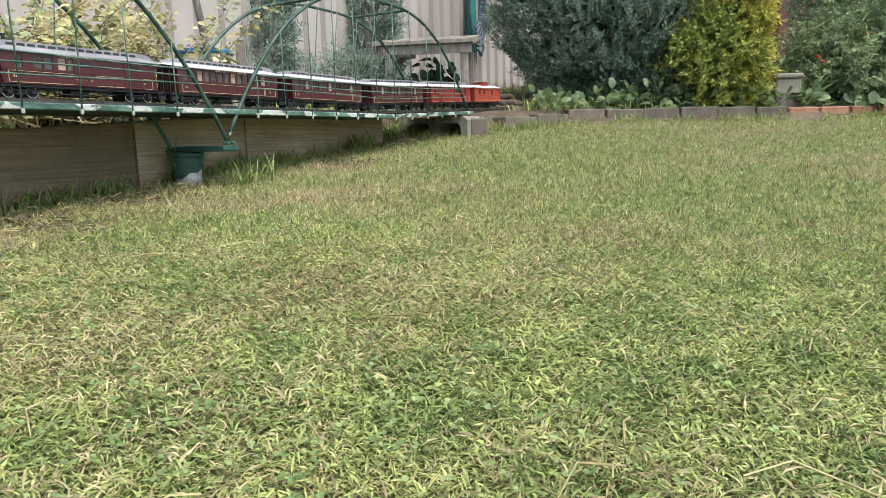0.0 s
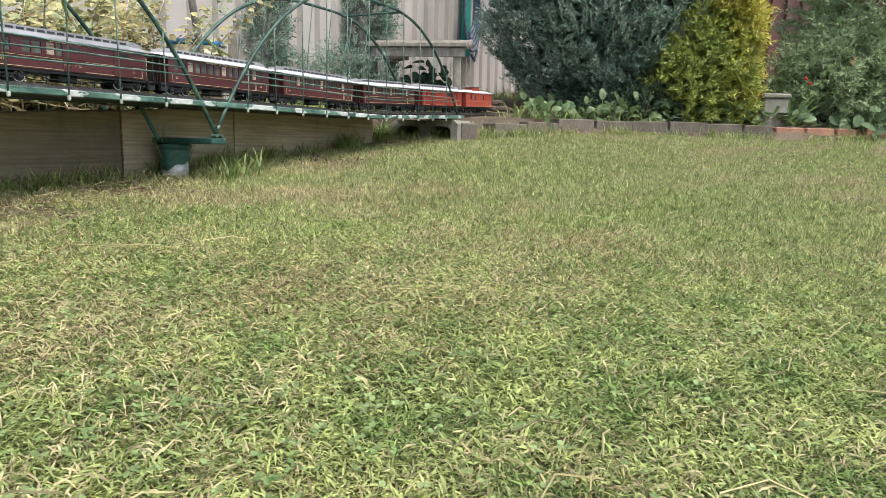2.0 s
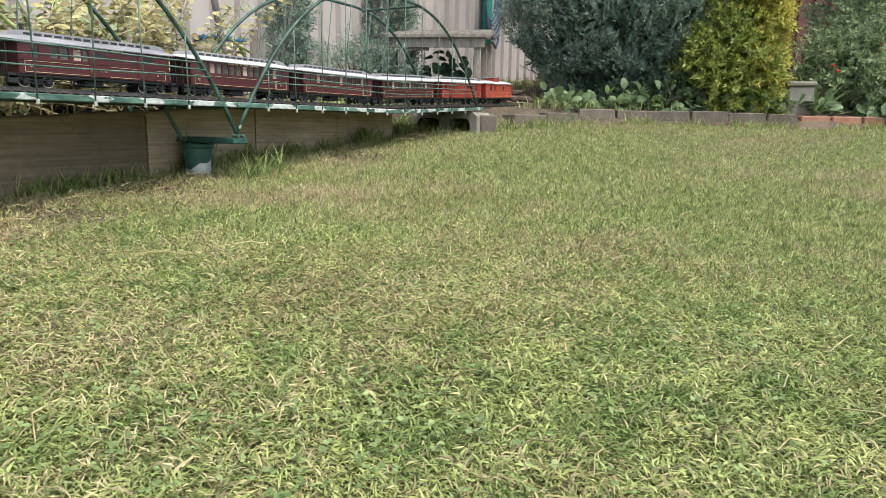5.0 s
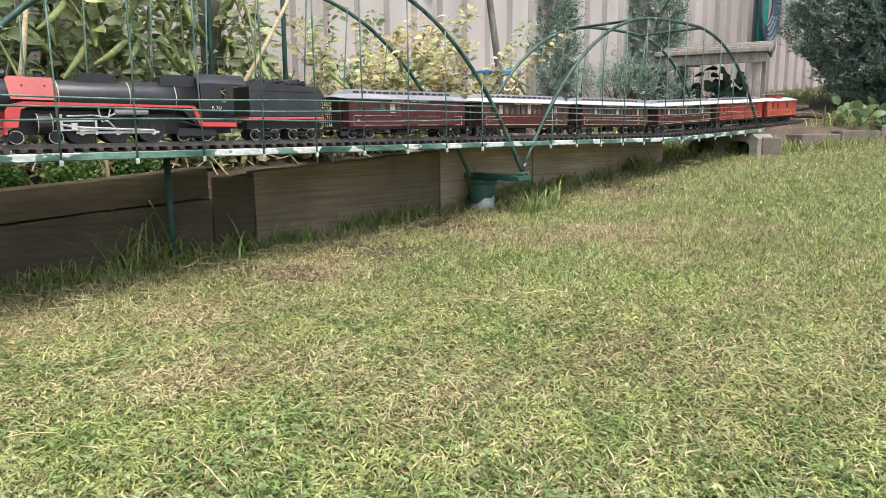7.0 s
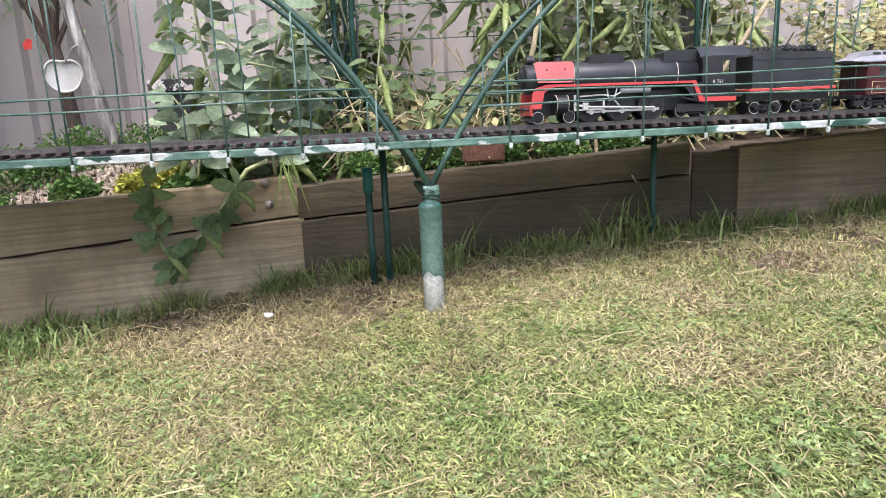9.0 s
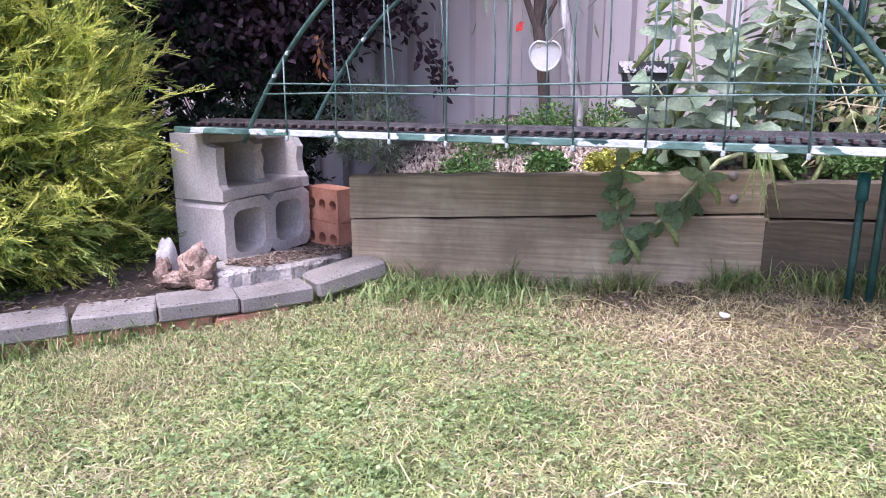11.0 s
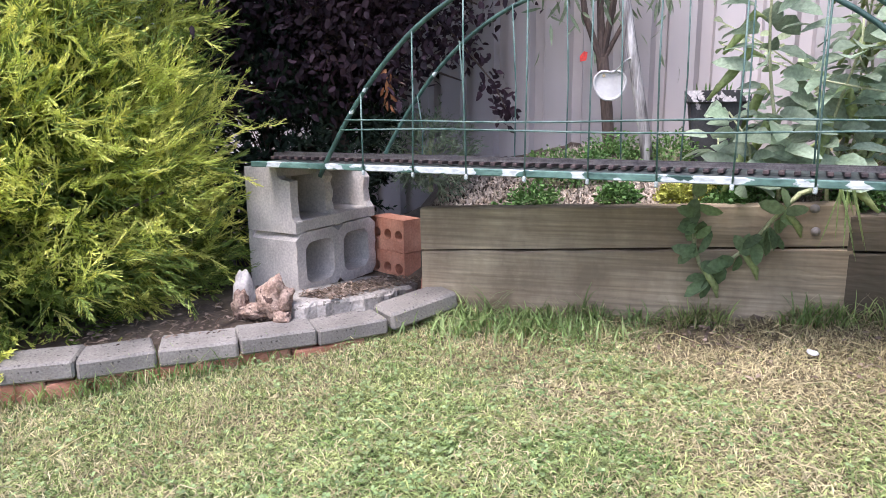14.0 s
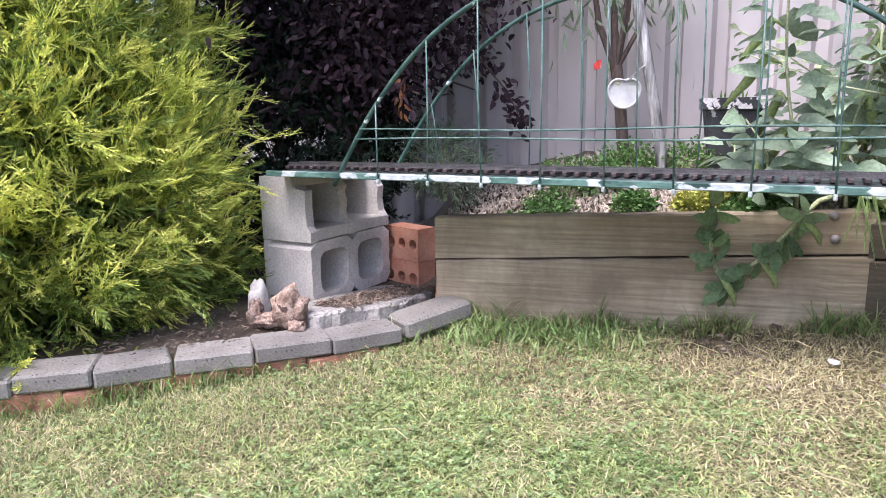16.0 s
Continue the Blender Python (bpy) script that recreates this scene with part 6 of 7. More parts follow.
# the withered tangle at the beans' feet
n = 3200
y = 0.80 + 2.0 * rb.random(n)
x = np.interp(y, [0.8, 1.49, 2.0, 2.8], [-1.93, -1.50, -1.20, -0.80]) - 0.05 - 0.42 * rb.random(n)
P = np.stack([x, y, bed_z(x, y) + 0.01 + 0.16 * rb.random(n) ** 1.8], 1)
V, F = leaf_arrays(P, rb.normal(size=P.shape) * (1, 1, 0.5), rb.normal(size=P.shape) + (0.4, -0.4, 0.6), 0.025 + 0.03 * rb.random(n), 0.010 + 0.015 * rb.random(n), 0.2, 0.3)
h = int(n * 0.55)
tagged(leaves_part("withered_leaves", (V[:8 * h], F[:8 * h]), M_DRY), "withered yellow leaves fallen at the beans' feet", "dead leaves", kind="stuff")
tagged(leaves_part("low_leaves", (V[8 * h:], F[8 * h:] - 8 * h), M_BEANDARK), "low green leaves at the beans' feet", "leaves", kind="stuff")
g = Geo()
for k in range(0, n, 6):
    a, b = Vector(P[k]), Vector(rb.normal(size=3)) * 0.09
    g.tube([a - b, a + Vector((0, 0, 0.02)), a + b], 0.0022, 4, False)
tagged(part("withered_stems", g, M_PALE_STRAW), "tangle of dead pale bean stems", "dead stems", kind="stuff")
# pale dead stalks leaning among them
for i, (p, q) in enumerate((((-1.42, 1.52, 0.42), (-1.22, 1.78, 0.95)), ((-1.75, 1.2, 0.42), (-1.62, 1.22, 0.9)), ((-1.6, 1.4, 0.42), (-1.75, 1.55, 0.98)))):
    part("stalk", Geo().tube([p, (Vector(p) + Vector(q)) / 2 + Vector((0.02, 0, 0.01)), q], [0.008, 0.007, 0.004], 6), M_PALE_STRAW, thing("dead_stalk", "pale dead plant stalk leaning among the beans", "stalk", "dead stalks"), "", True)

# trellis of dark posts and wires behind the beans
M_POST = material("grey_post", (0.10, 0.095, 0.09), (0.17, 0.16, 0.15), 12, 0.85, bump=0.5, vary=0.1, stretch=(3, 3, 0.5))
trellis = thing("bean_trellis", "bean trellis of dark posts, teal rods and wires", "trellis")
for x, y in ((-2.02, 1.45), (-1.62, 1.86)):
    part("post", Geo().box(x - 0.03, x + 0.03, y - 0.02, y + 0.02, 0.3, 1.5, 0.004), M_POST, trellis)
for x, y in ((-2.12, 0.86), (-2.09, 0.90), (-2.16, 0.92), (-1.70, 1.62), (-1.36, 1.88), (-1.5, 1.7)):
    part("rod", Geo().tube([(x, y, 0.32), (x + 0.01, y, 1.5)], 0.0075, 7), M_DARK_GREEN, trellis, "", True)
for i in range(7):
    z = 0.62 + i * 0.1
    part("trellis_wire", Geo().tube([(-2.14, 0.88, z), (-1.80, 1.5, z + 0.01), (-1.36, 1.9, z)], 0.0018, 5), M_WIRE, trellis)
M_NET = material("dark_net", (0.03, 0.05, 0.055), (0.06, 0.085, 0.09), 30, 0.8, bump=0.1, vary=0)
net = thing("garden_netting", "dark green netting gathered on the trellis", "netting")
g = Geo()
for i in range(6):
    a = i * 0.45
    g.tube([(-2.13 + 0.035 * math.sin(a * 3), 0.885 + 0.035 * math.cos(a * 3), 0.38 + 0.0 * i)] + [(-2.13 + 0.04 * math.sin(a * 3 + k), 0.885 + 0.04 * math.cos(a * 2 + k), 0.38 + 0.14 * k) for k in range(1, 9)], 0.003, 4)
part("net", g, M_NET, net)

# low herbs along the wall's top
def tuft(name, label, x, y, size, n, mat, seed, leaf=0.0135):
    t = thing(name, label, "herb", "low herbs in the bed")
    r = np.random.default_rng(seed)
    z = float(bed_z(x, y))
    d = unit(r.normal(size=(n, 3)) * (1, 1, 0.6) + (0, 0, 0.5))
    P = np.array((x, y, z + size * 0.25)) + d * size * (0.35 + 0.65 * r.random((n, 1))) * (1, 1, 0.8)
    P[:, 2] = np.maximum(P[:, 2], z)
    leaves_part("leaf_canopy", leaf_arrays(P, d + 0.8 * r.normal(size=d.shape), (0, 0, 1.0) + 0.5 * r.normal(size=d.shape), leaf * (0.7 + 0.6 * r.random(n)), leaf * (0.6 + 0.4 * r.random(n)), 0.2, 0.1), mat, t)
    g = Geo()
    for i in range(0, n, max(1, n // 16)):
        g.tube([(x, y, z), tuple(P[i])], 0.0018, 4, False)
    part("herb_stalk", g, M_STEM, t)


k = 0
for x, y, s, kind in ((-2.46, -0.30, 0.075, 0), (-2.40, -0.16, 0.08, 0), (-2.47, -0.05, 0.085, 0), (-2.28, 0.16, 0.06, 0), (-2.21, 0.30, 0.055, 1), (-2.24, 0.40, 0.05, 1), (-2.16, 0.50, 0.07, 0), (-2.55, 0.14, 0.09, 0), (-2.64, 0.05, 0.115, 0), (-2.62, 0.24, 0.115, 0), (-2.60, 0.42, 0.115, 0), (-2.36, -0.22, 0.09, 0), (-2.12, 0.40, 0.055, 0), (-2.06, 0.70, 0.07, 0), (-1.95, 0.85, 0.07, 0), (-1.86, 1.02, 0.07, 0), (-1.78, 1.18, 0.07, 0), (-1.66, 1.32, 0.07, 0), (-1.58, 1.46, 0.06, 0)):
    tuft("parsley_clump" if not kind else "yellow_herb", "bushy green parsley clump behind the sleeper wall" if not kind else "small yellow-leaved herb behind the sleeper wall", x, y, s * 1.10, 760, M_PARSLEY if not kind else M_YELLOW, 300 + k)
    k += 1
sprig_cloud("pale_herb", "pale grassy herb bush under the plum tree", (-2.92, -0.36, 0.42), (0.13, 0.14, 0.13), 260, 9, 0.035, 0.007, 0.07, M_WILLOW, M_STEM, 41, category="herb")
# added shrub: its dark leaves fill the shaded stretch of fence
sprig_cloud("shade_filler", "dark leafy filler standing in for deep shade under the plum tree", (-3.05, -0.98, 0.50), (0.20, 0.44, 0.50), 2000, 12, 0.045, 0.016, 0.09, M_SHADELEAF, M_BARK, 42, category="shrub")

# the bean shoot that hangs over the wall
M_SHOOT = leaf_material("shoot_foliage", (0.12, 0.19, 0.075), (0.21, 0.29, 0.14), 0.35, 0.5, 8.0)
shoot = thing("hanging_shoot", "leafy bean shoot hanging over the sleeper wall", "bean plant")
lines = [[(-1.951, 0.552, 0.41), (-1.967, 0.502, 0.39), (-1.984, 0.449, 0.323), (-1.998, 0.406, 0.258), (-2.021, 0.334, 0.194)], [(-2.045, 0.277, 0.42), (-2.037, 0.282, 0.331), (-2.037, 0.282, 0.259), (-2.032, 0.297, 0.209), (-2.026, 0.316, 0.165)]]
P, D = [], []
for q, ln in enumerate(lines):
    part("stem", Geo().tube(ln, [0.0065, 0.006, 0.0055, 0.005, 0.0035], 7), M_STEM, shoot, "", True)
    for i in range(24):
        u = (0.35 + 0.65 * rng.random()) if q == 0 else 0.1 + 0.9 * rng.random()
        kf = u * (len(ln) - 1)
        j = min(len(ln) - 2, int(kf))
        P.append(Vector(ln[j]).lerp(Vector(ln[j + 1]), kf - j) + Vector((0.012, 0, 0))), D.append(Vector((0.15 + 0.25 * rng.normal(), 1.0 * rng.normal(), -0.25 + 0.7 * rng.normal())))
P, D = np.array(P), np.array(D)
leaves_part("leaf_canopy", round_leaves(P, D, np.array([[1.0, -0.2, 0.5]]) + 0.35 * rng.normal(size=P.shape), 0.034 + 0.034 * rng.random(len(P)), 0.021 + 0.018 * rng.random(len(P)), 0.1, 0.3), M_SHOOT, shoot)
for p, l in (((-1.995, 0.385, 0.245), 0.07), ((-2.02, 0.30, 0.20), 0.075), ((-1.97, 0.47, 0.345), 0.06)):
    p = Vector(p)
    part("pod", Geo().tube([p, p + Vector((0.012, 0.012, -l * 0.25)), p + Vector((0.014, 0.03, -l * 0.6)), p + Vector((0.012, 0.038, -l))], [0.003, 0.009, 0.009, 0.003], 8), M_POD, shoot, "hanging green pod", True)
r = np.random.default_rng(8)
n = 15
P = np.stack([-1.952 + 0.012 * r.normal(size=n), 0.602 + 0.014 * r.normal(size=n), 0.415 + 0.02 * r.random(n)], 1)
bunch = thing("hanging_grass", "bunch of long grass hanging down over the wall", "grass tuft")
leaves_part("blade_bunch", leaf_arrays(P, np.array([[0.12, 0.05, -1.0]]) + 0.13 * r.normal(size=P.shape), np.array([[1.0, -0.3, 0.2]]) + 0.3 * r.normal(size=P.shape), 0.10 + 0.09 * r.random(n), np.full(n, 0.0045), 0.1, 0.05), M_TUFT, bunch)

# ---- things round the far end ----
M_PLASTIC = material("cream_plastic", (0.55, 0.47, 0.33), (0.66, 0.58, 0.43), 8, 0.5, bump=0.05, vary=0, spots=((0.42, 0.22, 0.10), 7, 0.60))
M_BLUE = material("blue_plastic", (0.02, 0.17, 0.38), (0.03, 0.22, 0.46), 10, 0.4, bump=0.02, vary=0)
bucket = thing("bucket", "stained cream plastic bucket with a blue rim", "bucket", m=Matrix.Translation((-1.0, 3.08, 0.46)))
g = Geo().lathe([(0.094, 0), (0.100, 0.005), (0.106, 0.20), (0.110, 0.203), (0.110, 0.212), (0.107, 0.215), (0.108, 0.235), (0.112, 0.238), (0.112, 0.246), (0.109, 0.249), (0.110, 0.275), (0.10, 0.276)], 32)
part("tub", g, M_PLASTIC, bucket, "", True)
part("rim", Geo().lathe([(0.112, 0.276), (0.116, 0.278), (0.116, 0.296), (0.110, 0.298), (0.104, 0.296)], 32), M_BLUE, bucket, "blue rim", True)
M_GREYWOOD = material("grey_wood", (0.20, 0.18, 0.155), (0.33, 0.30, 0.265), 9, 0.9, bump=0.5, fine=6, vary=0.12, stretch=(3, 3, 0.6))
st = thing("garden_stake", "grey flat wooden stake beside the bucket", "stake")
part("pole", Geo().box(-0.02, 0.02, -0.012, 0.012, 0.42, 0.773, 0.003, Matrix.Translation((-0.795, 2.90, 0))), M_GREYWOOD, st)

hutch = thing("timber_cage", "low grey timber and wire mesh garden cage with a plank top", "cage", m=Matrix.Translation((-0.06, 4.02, 0.555)) @ Matrix.Rotation(radians(-8), 4, "Z"))
for x in (-0.235, 0.205):
    for y in (0.0, 0.38):
        part("leg", Geo().box(x, x + 0.04, y, y + 0.04, -0.1, 0.325, 0.003), M_GREYWOOD, hutch)
for k, y in enumerate((-0.03, 0.11, 0.25, 0.39)):
    part("top_plank", Geo().box(-0.30 + 0.02 * (k % 2), 0.28, y, y + 0.134, 0.328 + 0.024 * k, 0.352 + 0.024 * k, 0.003), M_GREYWOOD, hutch)
part("front_rail", Geo().box(-0.27, 0.27, -0.012, -0.001, 0.275, 0.326, 0.002), M_GREYWOOD, hutch)
part("bottom_rail", Geo().box(-0.235, 0.245, -0.012, -0.001, 0.0, 0.045, 0.002), M_GREYWOOD, hutch)
g = Geo()
for i in range(10):
    x = -0.19 + i * 0.042
    g.tube([(x, 0.39, 0.0), (x, 0.39, 0.29)], 0.002, 4)
for i in range(6):
    g.tube([(-0.2, 0.39, 0.03 + 0.045 * i), (0.2, 0.39, 0.03 + 0.045 * i)], 0.002, 4)
part("wire_mesh", g, M_BARE, hutch)
r = np.random.default_rng(17)
kale = thing("leafy_plant", "broad-leaved dark green plant inside the timber cage", "plant")
P = np.array([(0.02, 4.20, 0.70)]) + r.normal(size=(46, 3)) * (0.09, 0.05, 0.05)
leaves_part("leaf_canopy", round_leaves(P, r.normal(size=P.shape), r.normal(size=P.shape) * 0.6 + (0, -1, 0.6), 0.05 + 0.03 * r.random(46), 0.05 + 0.02 * r.random(46), 0.1, 0.3), M_DARKLEAF, kale)
part("stem", Geo().tube([(0.02, 4.20, 0.45), (0.02, 4.20, 0.70)], 0.006, 6), M_STEM, kale)
strap = thing("strap_leaf_plant", "plant with long pale strap leaves among the shrubs", "plant")
P = np.array([(2.33, 4.42, 0.46)]) + r.normal(size=(16, 3)) * (0.04, 0.03, 0.0)
leaves_part("leaf_canopy", leaf_arrays(P, np.array([[0.5, -0.1, 1.0]]) + 0.45 * r.normal(size=P.shape), np.array([[-0.4, -1.0, 0.6]]) + 0.2 * r.normal(size=P.shape), 0.20 + 0.16 * r.random(16), np.full(16, 0.016), 0.15, 0.35), M_TUFT, strap)
dock = thing("dock_plant", "low plant with big round green leaves by the brick edging", "plant")
P = np.array([(2.78, 4.36, 0.50)]) + r.normal(size=(60, 3)) * (0.14, 0.05, 0.06)
leaves_part("leaf_canopy", round_leaves(P, r.normal(size=P.shape) * (1, 0.6, 0.5) + (0, -0.4, -0.1), r.normal(size=P.shape) * 0.3 + (0, -1, 0.7), 0.06 + 0.04 * r.random(60), 0.06 + 0.03 * r.random(60), 0.08, 0.25), M_MIDGREEN, dock)
low = thing("plant_rack", "low grey timber plant rack behind the bridge", "rack", m=Matrix.Translation((-0.62, 4.32, 0.52)))
for x in (-0.25, 0.22):
    part("leg", Geo().box(x, x + 0.03, 0, 0.03, -0.1, 0.32, 0.002), M_GREYWOOD, low)
part("rail", Geo().box(-0.3, 0.5, -0.005, 0.03, 0.325, 0.352, 0.002), M_GREYWOOD, low)

M_HOSE = material("blue_grey_hose", (0.05, 0.08, 0.12), (0.09, 0.13, 0.18), 20, 0.4, bump=0.02, vary=0)
M_TEAL = material("teal_plastic", (0.01, 0.21, 0.15), (0.02, 0.27, 0.20), 10, 0.45, bump=0.02, vary=0)
FP = lambda s, off, z: Vector((F0.x, F0.y, z)) + FU * s + Vector((FU.y, -FU.x, 0)) * off
hose = thing("garden_hose", "coiled hose and green hanger on the fence post", "hose")
hs = 7.15
for j in range(5):
    rr, dz = 0.13 + 0.016 * j, -0.02 * j
    pts = [FP(hs + 0.05 + rr * 0.7 * math.sin(a), 0.06 + 0.008 * j, 1.42 + dz + (rr + 0.06) * math.cos(a)) for a in np.linspace(0, 2 * math.pi, 29)]
    part("coil", Geo().tube(pts, 0.011, 7), M_HOSE, hose, "", True)
part("tail", Geo().tube([FP(hs + 0.14, 0.08, 1.2), FP(hs + 0.16, 0.08, 1.08), FP(hs + 0.12, 0.08, 1.02), FP(hs + 0.06, 0.08, 1.06)], 0.011, 7), M_HOSE, hose, "", True)
part("hanger", Geo().box(-0.055, 0.055, -0.02, 0.02, 1.04, 1.75, 0.012, Matrix.Translation(FP(hs + 0.02, 0.045, 0)) @ Matrix.Rotation(math.atan2(FU.y, FU.x), 4, "Z")), M_TEAL, hose, "teal plastic hanger")

# shrubs at the far end
M_LOOSE = leaf_material("loose_shrub_foliage", (0.20, 0.28, 0.13), (0.36, 0.44, 0.26), 0.45, 0.5, 4.0)
M_YELLOWGREEN = leaf_material("yellow_green_foliage", (0.20, 0.27, 0.06), (0.38, 0.42, 0.11), 0.4, 0.5, 3.0)
sprig_cloud("blue_green_bush", "large grey-green juniper-like bush by the far kerb", (1.27, 4.86, 1.30), (0.80, 0.50, 0.90), 6800, 17, 0.031, 0.012, 0.10, M_BLUEGREEN, M_BARK, 51, up=0.9, lump=0.12, inner=0.82, trunk=(1.15, 4.86, 0.4), stray=0.3, spread=0.5, core=7000, thin_above=1.5)
sprig_cloud("yellow_shrub", "bright yellow-green shrub by the far kerb", (1.93, 4.48, 1.02), (0.14, 0.20, 0.66), 1700, 12, 0.046, 0.013, 0.09, M_YELLOW, M_BARK, 52, up=0.3, lump=0.25, inner=0.7, trunk=(1.93, 4.48, 0.4), taper=0.0, core=1000)
sprig_cloud("lower_shrub", "yellow-green shrub leaning before the blue-green bush", (1.76, 4.42, 0.78), (0.27, 0.18, 0.38), 1500, 13, 0.046, 0.014, 0.09, M_YELLOWGREEN, M_BARK, 53, up=0.2, lump=0.28, trunk=(1.68, 4.42, 0.4), taper=0.35, core=1200)
sprig_cloud("low_thicket", "dark green low thicket under the bush", (1.42, 4.42, 0.56), (0.44, 0.10, 0.15), 900, 11, 0.034, 0.014, 0.08, M_DARKLEAF, M_BARK, 59, lump=0.3, trunk=(1.42, 4.42, 0.4))
sprig_cloud("flowering_shrub", "loose pale green shrub with a few red flowers", (2.80, 4.66, 0.72), (0.44, 0.3, 0.36), 1700, 15, 0.055, 0.014, 0.15, M_LOOSE, M_BARK, 54, lump=0.3, up=0.2, trunk=(2.66, 4.66, 0.4), inner=0.5)
sprig_cloud("tall_shrub", "tall green shrub at the lawn's far corner", (3.28, 4.85, 1.25), (0.66, 0.42, 1.0), 3000, 16, 0.045, 0.018, 0.13, M_LOOSE, M_BARK, 55, lump=0.25, trunk=(3.28, 4.85, 0.45), thin_above=1.55)
sprig_cloud("slim_conifer", "slim grey-green conifer before the fence", (-0.92, 3.86, 0.85), (0.13, 0.13, 0.6), 1500, 14, 0.03, 0.008, 0.08, M_BLUEGREEN, M_BARK, 56, lump=0.2, category="conifer", trunk=(-0.92, 3.86, 0.4))
sprig_cloud("grey_conifer", "upright grey-green conifer behind the bridge", (-0.42, 4.55, 1.02), (0.18, 0.16, 0.66), 1700, 14, 0.03, 0.008, 0.08, M_BLUEGREEN, M_BARK, 57, lump=0.2, category="conifer", trunk=(-0.42, 4.55, 0.45))
sprig_cloud("feathery_shrub", "low feathery green shrub behind the bridge", (-0.55, 4.1, 0.62), (0.40, 0.22, 0.22), 1300, 12, 0.03, 0.006, 0.09, M_BLUEGREEN, M_BARK, 58, lump=0.25)
g = Geo().tube([(-0.40, 4.42, 0.4), (-0.42, 4.42, 1.0), (-0.40, 4.42, 2.0)], 0.035, 10)
part("trunk", g, M_POST, thing("bare_tree", "bare grey tree trunk standing behind the bridge", "tree"), "", True)
pot = thing("stone_pot", "square grey stone pot among the shrubs", "pot", m=Matrix.Translation((2.165, 4.36, 0.534)))
part("pot_body", Geo().box(-0.08, 0.08, -0.08, 0.08, -0.12, 0.13, 0.01).box(-0.09, 0.09, -0.09, 0.09, 0.131, 0.16, 0.008), M_BLOCK_DARK, pot)
# broad low leaves along the far kerb
rk = np.random.default_rng(61)
for i in range(14):
    x = 0.66 + 0.125 * i + 0.05 * rk.normal()
    y = float(np.interp(x, [p[0] for p in far_joints], [p[1] for p in far_joints])) + 0.14 + 0.05 * rk.random()
    t = thing("ground_ivy", "low plant with broad round leaves behind the kerb", "plant", "broad-leaved plants along the kerb")
    n = 30
    z = float(ground_z(x, y)) + 0.075
    d = unit(rk.normal(size=(n, 3)) * (1, 0.7, 0.5) + (0, -0.4, 0.5))
    P = np.array((x, y, z)) + d * (0.04 + 0.09 * rk.random((n, 1)))
    leaves_part("leaf_canopy", round_leaves(P, d, np.array([[0, -0.8, 1.0]]) + 0.4 * rk.normal(size=d.shape), 0.036 + 0.034 * rk.random(n), 0.036 + 0.028 * rk.random(n), 0.08, 0.3), (M_SHOOT, M_MIDGREEN)[i % 2], t)
    g = Geo()
    for j in range(0, n, 2):
        g.tube([(x, y, z - 0.05), tuple(P[j])], 0.002, 4, False)
    part("herb_stalk", g, M_STEM, t)
logs = thing("bark_pile", "small pile of old bark and wood behind the bridge", "wood pile")
for i in range(7):
    c = Vector((0.26 + 0.07 * (i % 4), 4.25 + 0.05 * (i // 4), 0.56 + 0.035 * (i // 4)))
    part("bark_piece", Geo().tube([c + Vector((-0.06, 0.0, 0.008 * math.sin(i))), c, c + Vector((0.06, 0.02, 0.012 * math.cos(i)))], [0.012, 0.02, 0.011], 7), M_BARK, logs)

# ---- odds and ends by the near kerb ----
M_DRIFT = material("weathered_root", (0.22, 0.14, 0.10), (0.44, 0.32, 0.245), 45, 0.9, bump=1.0, fine=4, vary=0, spots=((0.10, 0.06, 0.045), 40, 0.62))


def lumpy(name, centre, radii, seed, mat, parent, rough=0.3, rot=0.0, label=""):
    bm = bmesh.new()
    bmesh.ops.create_icosphere(bm, subdivisions=4, radius=1.0)
    for v in bm.verts:
        q = v.co * 1.5 + Vector((seed, seed * 0.7, 0))
        v.co *= 1 + rough * (noise.noise(q) + 0.7 * abs(noise.noise(q * 2.6)) + 0.4 * abs(noise.noise(q * 6)) + 0.2 * noise.noise(q * 13))
        v.co = Vector((v.co.x * radii[0], v.co.y * radii[1], v.co.z * radii[2]))
    me = bpy.data.meshes.new(name)
    bm.to_mesh(me)
    bm.free()
    me.materials.append(mat)
    me.polygons.foreach_set("use_smooth", [True] * len(me.polygons))
    ob = new(name, me)
    ob.parent = parent
    ob.matrix_world = Matrix.Translation(centre) @ Matrix.Rotation(rot, 4, "Z")
    return tagged(ob, label)


root = thing("tree_root", "knobbly brown weathered root lump on the kerb", "root")
lumpy("knob", (-2.115, -0.785, 0.118), (0.034, 0.040, 0.050), 2.0, M_DRIFT, root, 0.42)
lumpy("chin", (-2.085, -0.765, 0.072), (0.016, 0.020, 0.018), 3.0, M_DRIFT, root, 0.5)
lumpy("arm", (-2.15, -0.84, 0.075), (0.026, 0.045, 0.020), 5.0, M_DRIFT, root, 0.4)
lumpy("stub", (-2.17, -0.89, 0.085), (0.020, 0.018, 0.042), 9.0, M_DRIFT, root, 0.4)
rock = thing("stone", "pale upright stone behind the root", "stone")
lumpy("stone_body", (-2.21, -0.89, 0.085), (0.026, 0.028, 0.082), 4.0, M_BLOCK, rock, 0.22)
peg = thing("wooden_peg", "short wooden peg beside the cored bricks", "peg")
part("peg_body", Geo().box(-0.015, 0.015, -0.012, 0.012, 0.0, 0.17, 0.003, Matrix.Translation((-2.35, -0.40, 0)) @ Matrix.Rotation(radians(-6), 4, "X")), M_BRICK, peg)
clod = thing("brick_half", "half red brick resting on the sleeper wall", "brick")
